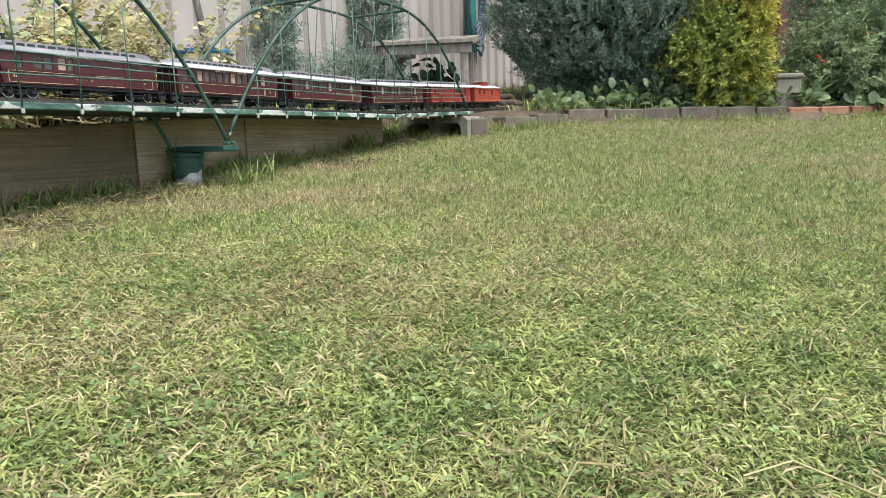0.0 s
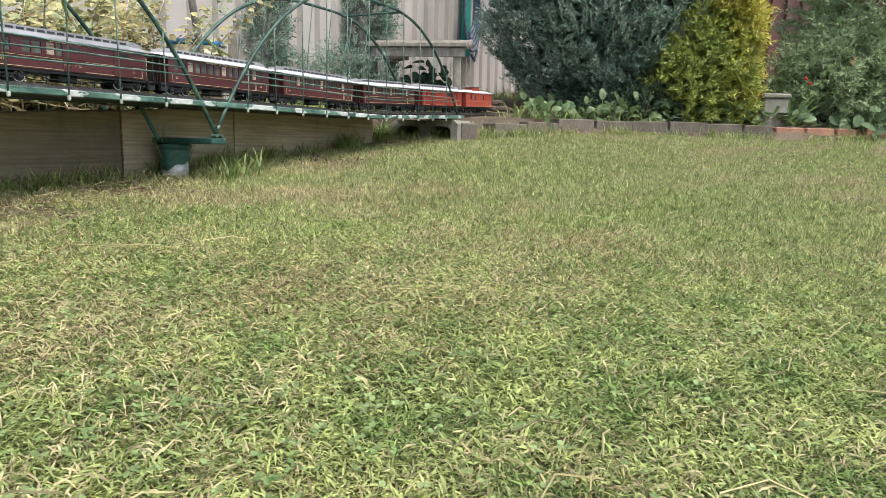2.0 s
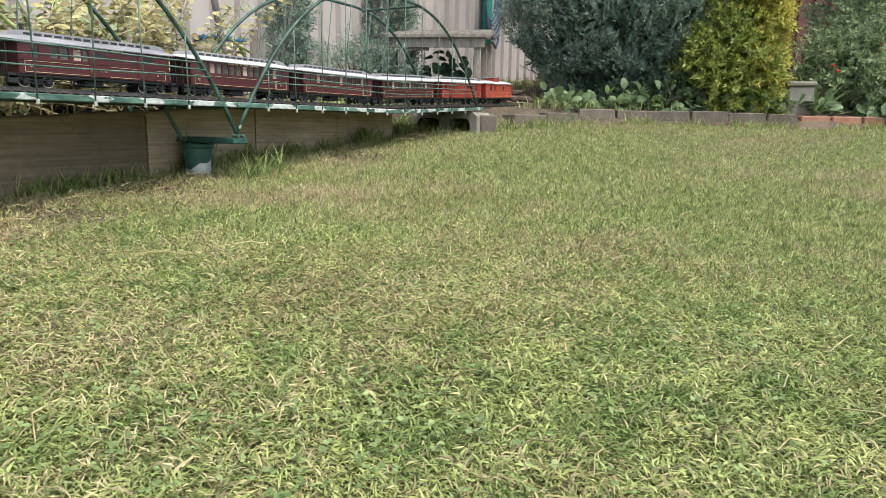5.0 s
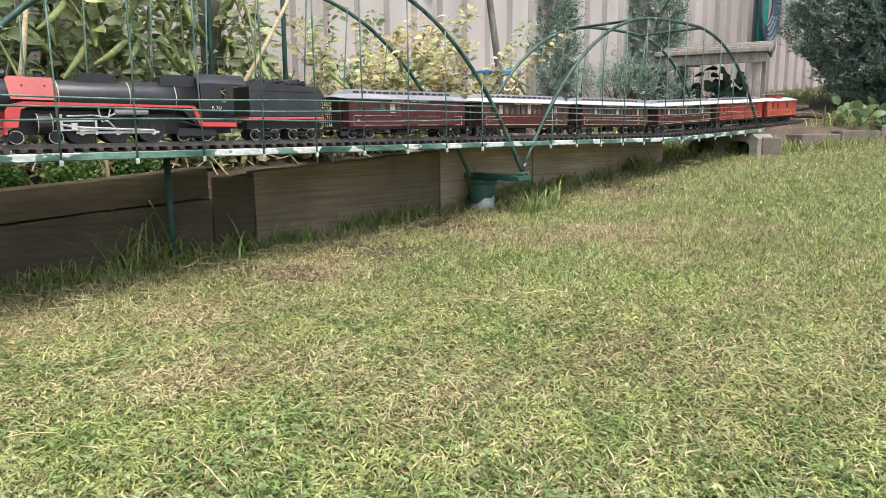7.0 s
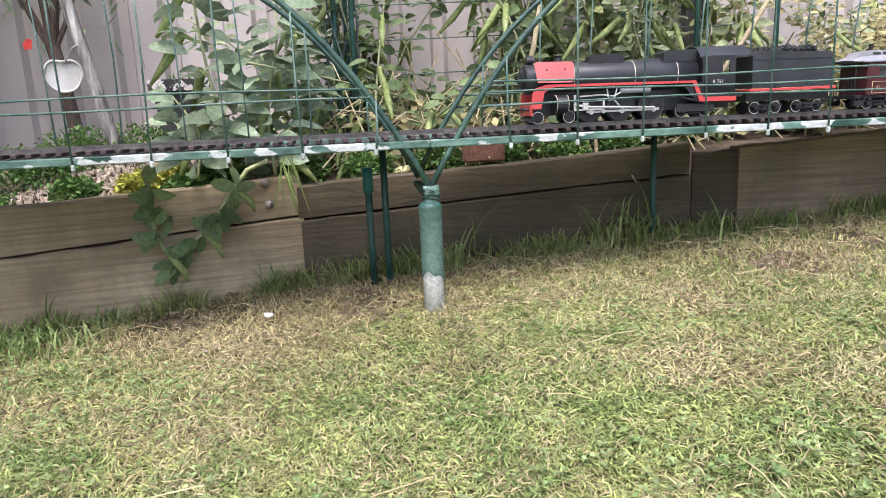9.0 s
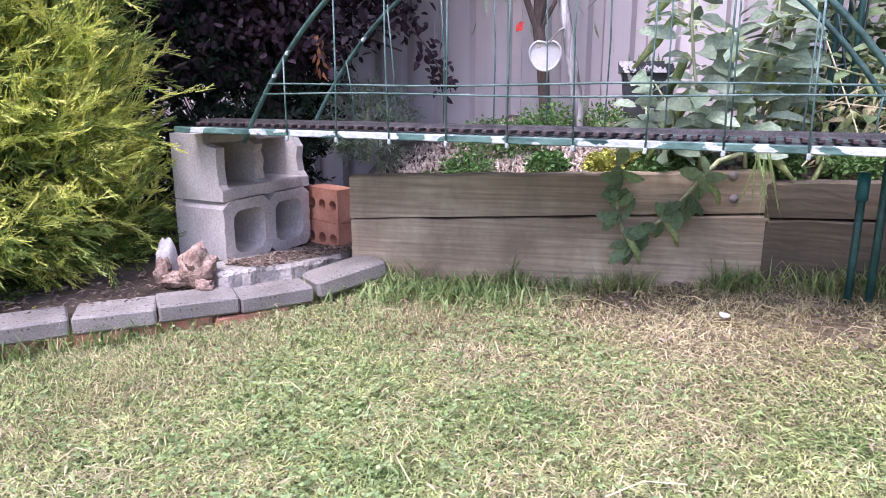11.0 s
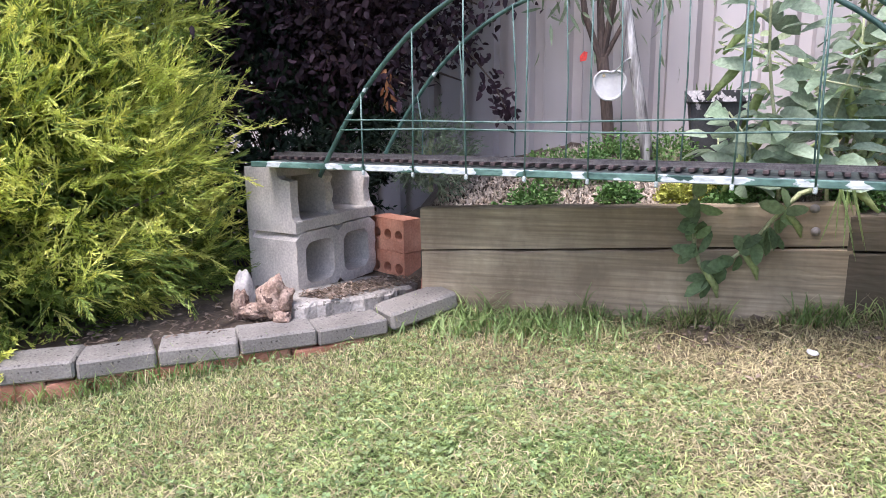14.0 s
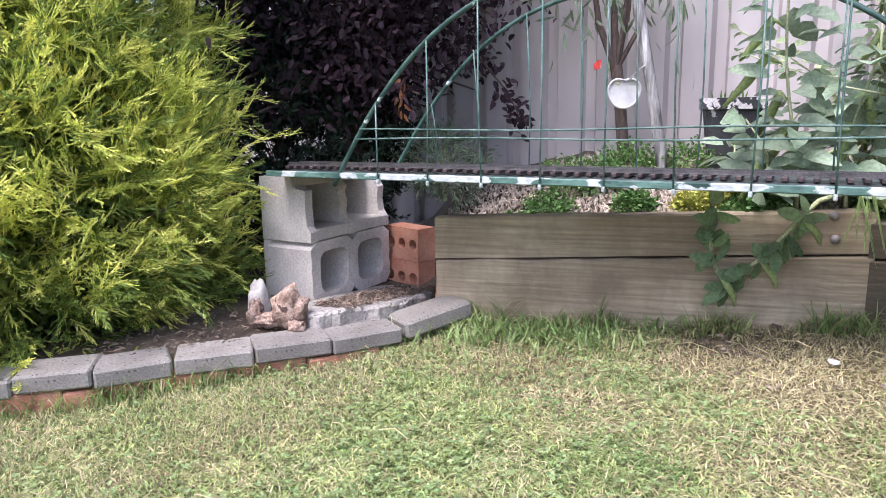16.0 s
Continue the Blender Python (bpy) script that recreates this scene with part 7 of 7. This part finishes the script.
part("brick_body", Geo().box(-0.055, 0.055, -0.03, 0.03, 0, 0.06, 0.006, Matrix.Translation((-1.71, 1.06, 0.375)) @ Matrix.Rotation(radians(56), 4, "Z")), material("old_brick", (0.13, 0.06, 0.045), (0.22, 0.11, 0.08), 14, 0.95, bump=0.5, vary=0), clod)
pole = thing("leaning_pole", "grey weathered pole leaning against the fence", "pole")
part("pole_body", Geo().tube([(-0.93, 2.95, 0.5), (-0.945, 2.93, 0.75), (-0.98, 2.92, 1.0), (-1.05, 2.9, 1.5)], [0.017, 0.016, 0.015, 0.013], 8), M_POST, pole, "", True)
M_PAPER = material("white_paper", (0.68, 0.68, 0.66), (0.78, 0.78, 0.77), 20, 0.7, bump=0, vary=0)
paper = thing("paper_note", "torn white paper stuck on the fence", "paper")
part("sheet", Geo().ext([(0, 0), (0.05, -0.01), (0.055, 0.09), (0.03, 0.14), (-0.005, 0.13)], -0.001, 0.001, Matrix.Translation(FP(4.05, 0.02, 1.13)) @ Matrix.Rotation(math.atan2(FU.y, FU.x), 4, "Z")), M_PAPER, paper)
scrap = thing("paper_scrap", "small crumpled white scrap on the lawn", "litter")
lumpy("scrap_body", (-1.735, 0.43, float(ground_z(-1.735, 0.43)) + 0.018), (0.013, 0.008, 0.004), 6.0, M_PAPER, scrap, 0.5)

# flowers
rw = np.random.default_rng(91)
fl = thing("red_flower_sprays", "a few tiny red flowers on the loose shrub", "flower")
for x, z in ((2.40, 0.80), (2.43, 0.77), (2.70, 0.93), (2.68, 0.90)):
    lumpy("flower", (x, 4.40, z), (0.009, 0.009, 0.008), x * 7, M_REDTAPE, fl, 0.5)

# ---- grass ----
rg = np.random.default_rng(77)


def scatter(n, power=1.0, inner=1.35, outer=6.0):
    """Places on the lawn, thick near the walk and thinner away from it."""
    c = np.array((-0.25, -0.05))
    a = rg.random(n) * 2 * math.pi
    share = inner ** 2 / 2 / (inner ** 2 / 2 + inner ** 2 * math.log(outer / inner))
    u = rg.random(n)
    r = np.where(u < share, inner * np.sqrt(u / share), inner * np.exp((u - share) / (1 - share) * math.log(outer / inner)))
    x, y = c[0] + r * np.cos(a), c[1] + r * np.sin(a)
    keep = (edge_distance(x, y) > 0.01) & (x < 4.2) & ((y > 0.12) | (x < -0.75)) & (y > -1.75) & (r > 0.3) & (x < 0.35 + 0.8 * np.maximum(y, 0))
    return x[keep], y[keep], r[keep]


def blades(x, y, r, l0, l1, w, flat, curl=0.5):
    n = len(x)
    a = rg.random(n) * 2 * math.pi
    lean = flat * (0.35 + 0.9 * rg.random(n))
    L = (l0 + (l1 - l0) * rg.random(n) ** 1.5)
    W = w * (0.7 + 0.6 * rg.random(n)) * np.clip(r / 1.9, 1, 1.6)
    d = np.stack([np.cos(a), np.sin(a)], 1)
    s = np.stack([-np.sin(a), np.cos(a)], 1)
    tw = rg.normal(size=n) * 0.5
    z = ground_z(x, y) - 0.002
    V = np.empty((n, 4, 3))
    for i, (u, k) in enumerate(((0.0, 0), (0.5, 1), (1.0, 3))):
        out = L * u * np.sin(lean + curl * u)
        up = L * u * np.cos(np.minimum(lean + curl * u, 1.45))
        c = np.stack([x, y], 1) + d * out[:, None]
        if i == 1:
            for j, sg in ((1, -1), (2, 1)):
                V[:, j, :2] = c + sg * s * (W / 2)[:, None]
                V[:, j, 2] = z + up + sg * W * tw * 0.5
        else:
            V[:, k, :2], V[:, k, 2] = c, z + up
    T = np.array([(0, 2, 1), (1, 2, 3)])
    return V.reshape(-1, 3), (T[None] + 4 * np.arange(n)[:, None, None]).reshape(-1, 3)


def tall_blades(x, y, l0, l1, w, floor=ground_z):
    """Longer blades that arch over: three segments each."""
    n = len(x)
    a = rg.random(n) * 2 * math.pi
    L = l0 + (l1 - l0) * rg.random(n) ** 1.4
    W = w * (0.7 + 0.6 * rg.random(n))
    lean, curl = 0.15 + 0.5 * rg.random(n), 0.5 + 1.2 * rg.random(n)
    d, s = np.stack([np.cos(a), np.sin(a)], 1), np.stack([-np.sin(a), np.cos(a)], 1)
    V = np.empty((n, 8, 3))
    c, z = np.stack([x, y], 1), floor(x, y) - 0.003
    for i, ww in enumerate((0.8, 1.0, 0.75, 0.1)):
        for k, sg in ((0, -1), (1, 1)):
            V[:, 2 * i + k, :2] = c + sg * s * (W * ww / 2)[:, None]
            V[:, 2 * i + k, 2] = z
        ang = lean + curl * i / 3
        c = c + d * (L / 3 * np.sin(ang))[:, None]
        z = z + L / 3 * np.cos(ang)
    T = np.array([(0, 1, 3, 2), (2, 3, 5, 4), (4, 5, 7, 6)])
    return V.reshape(-1, 3), (T[None] + 8 * np.arange(n)[:, None, None]).reshape(-1, 4)


def grass(name, label, arrays, mat):
    return tagged(leaves_part(name, arrays, mat), label, "grass", kind="stuff")


def far_blades(x, y, l0, l1, w):
    """Blades too far off to show a bend: one triangle each."""
    n = len(x)
    a, b = rg.random(n) * 2 * math.pi, rg.random(n) * 2 * math.pi
    L, lean = l0 + (l1 - l0) * rg.random(n) ** 1.3, 0.3 + 0.9 * rg.random(n)
    W = w * (0.7 + 0.6 * rg.random(n))
    z = ground_z(x, y) - 0.002
    V = np.empty((n, 3, 3))
    for k, sg in ((0, -0.5), (1, 0.5)):
        V[:, k] = np.stack([x + sg * W * np.cos(b), y + sg * W * np.sin(b), z], 1)
    V[:, 2] = np.stack([x + L * np.sin(lean) * np.cos(a), y + L * np.sin(lean) * np.sin(a), z + L * np.cos(lean)], 1)
    return V.reshape(-1, 3), np.arange(3 * n).reshape(n, 3)


x, y, r = scatter(2300000)
value = dryness(x, y)
thin = rg.random(len(x)) > np.maximum(np.clip(value - 0.45, 0, 1) * 0.75, 0.9 * bare(x, y))
x, y, r, value = x[thin], y[thin], r[thin], value[thin]
dry, near = rg.random(len(x)) < value, r < 1.35 + 0.9 * rg.random(len(x))
for pick, name, label, mat, l0, l1, w in ((~dry, "lawn_grass", "short mown green grass blades of the lawn", M_BLADE, 0.008, 0.024, 0.0020), (dry, "dry_grass", "dry straw-coloured grass among the green", M_STRAW, 0.009, 0.030, 0.0016)):
    k = pick & near
    grass(name, label, blades(x[k], y[k], r[k], l0, l1, w * 1.25, 1.0), mat)
    k = pick & ~near
    grass(name, label, far_blades(x[k], y[k], l0, l1 + 0.002, w * 1.75), M_BLADE_FAR if mat is M_BLADE else mat)

# clover: three round leaflets each
x, y, r = scatter(260000)
k = rg.random(len(x)) < (0.12 + 0.88 * field(x, y, 6.0, 4) ** 2) * np.clip(0.85 - 0.55 * (y + 0.2) / 0.6, 0.22, 0.85) * (1 - dryness(x, y))
k &= r < 1.9
x, y, r = x[k], y[k], r[k]
n = len(x)
P0 = np.stack([x, y, ground_z(x, y) + 0.010 + 0.012 * rg.random(n)], 1)
rot = rg.random(n) * 6.28
sets = []
for j in range(3):
    a = rot + j * 2.094
    D = np.stack([np.cos(a), np.sin(a), 0.15 + 0.2 * rg.normal(size=n)], 1)
    l = 0.004 + 0.0045 * rg.random(n)
    D, up = unit(D), unit(np.array([[0, 0, 1.0]]) + 0.3 * rg.normal(size=D.shape))
    side = unit(np.cross(D, up))
    V = np.stack([P0, P0 + D * (l * 0.5)[:, None] + side * (l * 0.48)[:, None], P0 + D * (l * 0.95)[:, None] + side * (l * 0.26)[:, None], P0 + D * (l * 0.95)[:, None] - side * (l * 0.26)[:, None], P0 + D * (l * 0.5)[:, None] - side * (l * 0.48)[:, None]], 1)
    T = np.array([(0, 1, 2), (0, 2, 3), (0, 3, 4)])
    sets.append((V.reshape(-1, 3), (T[None] + 5 * np.arange(n)[:, None, None]).reshape(-1, 3)))
grass("clover", "low clover leaves among the grass", stack(sets), M_CLOVER)

# longer tufts along the wall, the kerb and the posts
M_WALLGRASS = leaf_material("long_grass", (0.19, 0.29, 0.08), (0.35, 0.43, 0.15), 0.45, 0.55, 6.0)
xs, ys = [], []
for i in range(len(EDGE) - 1):
    (ax, ay), (bx, by) = EDGE[i], EDGE[i + 1]
    l = math.hypot(bx - ax, by - ay)
    if ay < -1.8 or l > 2:
        continue
    m = int(l * 3000)
    u = rg.random(m)
    off = 0.005 + 0.075 * rg.random(m) ** 1.6
    nx, ny = (by - ay) / l, -(bx - ax) / l
    xs.append(ax + (bx - ax) * u + nx * off), ys.append(ay + (by - ay) * u + ny * off)
x, y = np.concatenate(xs), np.concatenate(ys)
k = rg.random(len(x)) < field(x, y, 12.0, 6) ** 1.4 * np.interp(y, [-1.5, -0.6, -0.3, 3.4, 3.6, 4.2], [1.3, 1.1, 1.0, 1.0, 0.6, 0.3])
x, y = x[k], y[k]
grass("wall_grass", "longer untrimmed grass along the wall's foot", tall_blades(x, y, 0.025, 0.095, 0.0034), M_WALLGRASS)
k = rg.random(len(x)) < 0.35
grass("wall_straw", "dead grass along the wall's foot", tall_blades(x[k], y[k], 0.03, 0.09, 0.0026), M_STRAW)

# weeds that lean out from the wall's foot and round the posts
spots = ((-2.17, -0.33, 230, 0.062), (-2.15, -0.24, 230, 0.06), (-2.10, -0.14, 220, 0.058), (-2.06, -0.04, 190, 0.055), (-2.03, 0.07, 130, 0.05), (-2.06, 0.18, 40, 0.06), (-1.42, 1.36, 60, 0.16), (-1.47, 1.27, 30, 0.13), (-1.30, 1.50, 46, 0.12), (-1.72, 0.95, 40, 0.15), (-1.80, 0.84, 30, 0.12), (-1.98, 0.52, 16, 0.12), (-2.15, 0.05, 14, 0.14), (-2.24, -0.22, 40, 0.11), (-2.20, -0.30, 34, 0.10), (-0.86, 2.25, 60, 0.14), (-0.80, 2.36, 50, 0.12), (-0.70, 2.48, 40, 0.10), (-0.62, 2.18, 50, 0.10), (-0.58, 2.32, 40, 0.10), (-0.35, 3.05, 40, 0.08), (-0.05, 3.36, 20, 0.06))
xs = np.concatenate([x + (0.032 if n < 125 else 0.065) * rg.normal(size=n) for x, y, n, l in spots])
ys = np.concatenate([y + (0.032 if n < 125 else 0.065) * rg.normal(size=n) for x, y, n, l in spots])
ls = np.concatenate([np.full(n, l) for x, y, n, l in spots])
k = edge_distance(xs, ys) > 0.006
xs, ys, ls = xs[k], ys[k], ls[k]
for lo, hi in ((0.0, 0.065), (0.065, 0.105), (0.105, 0.125), (0.125, 0.2)):
    pick = (ls >= lo) & (ls < hi)
    if pick.any():
        grass("wall_weeds", "long green grass weeds leaning out at the wall's foot", tall_blades(xs[pick], ys[pick], lo * 0.4 + 0.03, hi + 0.02, 0.0045), M_TUFT)
# weeds on the bed beyond the bridge and along the fence
x, y = -3.0 + 4.4 * rg.random(26000), 2.6 + 3.2 * rg.random(26000)
k = (edge_distance(x, y) < -0.05) & (rg.random(len(x)) < 0.25 + 0.75 * field(x, y, 6.0, 8))
# none on the track itself
along, across = (x + 1.835) * 0.4906 + y * 0.8714, -(x + 1.835) * 0.8714 + y * 0.4906
k &= ~((across > -0.02) & (across < 0.30)) & (along > 3.2)
grass("bed_weeds", "rough green weeds on the bed behind the bridge", tall_blades(x[k], y[k], 0.03, 0.13, 0.004, bed_z), M_BLADE)

# clippings: long pale stems lying on the lawn
n = 620
x, y, r = scatter(4200)
x, y = x[:n], y[:n]
g = Geo()
for a, b in zip(x, y):
    t, l = rg.random() * 6.28, 0.02 + 0.11 * rg.random() ** 3
    z = float(ground_z(a, b)) + 0.016 + 0.012 * rg.random()
    bend = 0.3 * rg.normal()
    g.tube([(a, b, z), (a + l * 0.5 * math.cos(t), b + l * 0.5 * math.sin(t), z + 0.006), (a + l * math.cos(t + bend), b + l * math.sin(t + bend), z - 0.002)], 0.0010, 3, False)
tagged(part("clippings", g, M_STRAW), "pale dry clippings lying on the lawn", "grass clippings", kind="stuff")

g = Geo()
for k in range(330):
    t = rg.random()
    b = -0.3 + 2.6 * t
    a = float(np.interp(b, EY[8:17], EX[8:17])) + 0.03 + 0.42 * rg.random() ** 1.3
    if dryness(np.array(a), np.array(b)) < 0.35:
        continue
    t, l, z = rg.random() * 6.28, 0.025 + 0.075 * rg.random() ** 2, float(ground_z(a, b)) + 0.006 + 0.014 * rg.random()
    bend = 0.5 * rg.normal()
    g.tube([(a, b, z), (a + l * 0.5 * math.cos(t), b + l * 0.5 * math.sin(t), z + 0.006), (a + l * math.cos(t + bend), b + l * math.sin(t + bend), z - 0.002)], 0.0011, 3, False)
tagged(part("dead_stems", g, M_STRAW), "long dead grass stems lying along the wall's foot", "dead stems", kind="stuff")

# leaf litter on the slab and in the bed
n = 1600
P = np.empty((n, 3))
u, v = rg.random(n), rg.random(n) ** 1.3
P[:, 0], P[:, 1] = -2.21 - 0.30 * u + 0.075 * v, -0.74 + 0.235 * u + 0.11 * v
P[:, 2] = 0.104 - 0.11 * np.maximum(0.0, -2.12 - P[:, 0]) + 0.02 * np.maximum(0, P[:, 1] + 0.72) + 0.012 * rg.random(n)
M_LITTER = leaf_material("leaf_litter", (0.16, 0.115, 0.085), (0.34, 0.27, 0.21), 0.4, 0.9, 20)
tagged(leaves_part("leaf_litter", leaf_arrays(P, rg.normal(size=P.shape) * (1, 1, 0.2), np.array([[0, 0, 1.0]]) + 0.4 * rg.normal(size=P.shape), 0.008 + 0.012 * rg.random(n), 0.004 + 0.004 * rg.random(n), 0.2, 0.1), M_LITTER), "brown leaf litter on the slab", "leaf litter", kind="stuff")
pts = [(cx + rx * 0.8 * a, cy + ry * 0.8 * b) for cx, cy, rx, ry in BARE for a, b in rg.normal(size=(130, 2))]
pts = np.array(pts)
pts = pts[edge_distance(pts[:, 0], pts[:, 1]) > 0.01]
low = np.stack([-2.28 + 0.40 * rg.random(420), -1.25 + 0.45 * rg.random(420)], 1)
low = low[edge_distance(low[:, 0], low[:, 1]) < -0.02]
P = np.concatenate([np.column_stack([pts, ground_z(pts[:, 0], pts[:, 1]) + 0.004 + 0.008 * rg.random(len(pts))]), np.column_stack([low, bed_z(low[:, 0], low[:, 1]) + 0.002 + 0.01 * rg.random(len(low))])])
n = len(P)
tagged(leaves_part("ground_litter", leaf_arrays(P, rg.normal(size=P.shape) * (1, 1, 0.2), np.array([[0, 0, 1.0]]) + 0.4 * rg.normal(size=P.shape), 0.010 + 0.016 * rg.random(n), 0.004 + 0.006 * rg.random(n), 0.2, 0.1), M_LITTER), "brown dead leaves and bits on bare soil", "leaf litter", kind="stuff")
# pale pebbles in the bed by the fence
n = 5200
g = Geo()
for i in range(n):
    b = -0.36 + 1.05 * rg.random()
    a = -2.37 + 0.317 * (b + 0.40) - 0.80 * rg.random() ** 1.3
    s = 0.005 + 0.006 * rg.random()
    z = float(bed_z(a, b)) + s * 0.5
    e = Euler(tuple(rg.random(3) * 3)).to_matrix().to_4x4()
    g.add([(s * 1.5, 0, 0), (-s * 1.5, 0, 0), (0, s * 0.7, 0), (0, -s * 0.7, 0), (0, 0, s * 0.5), (0, 0, -s * 0.5)], [(0, 2, 4), (2, 1, 4), (1, 3, 4), (3, 0, 4), (2, 0, 5), (1, 2, 5), (3, 1, 5), (0, 3, 5)], Matrix.Translation((a, b, z)) @ e)
M_GRAVEL = material("pale_gravel", (0.34, 0.275, 0.205), (0.52, 0.44, 0.35), 20, 0.9, bump=0.3, vary=0.3, island=True)
tagged(part("gravel", g, M_GRAVEL), "pale bark chips and pebbles on the bed's soil", "mulch", kind="stuff")
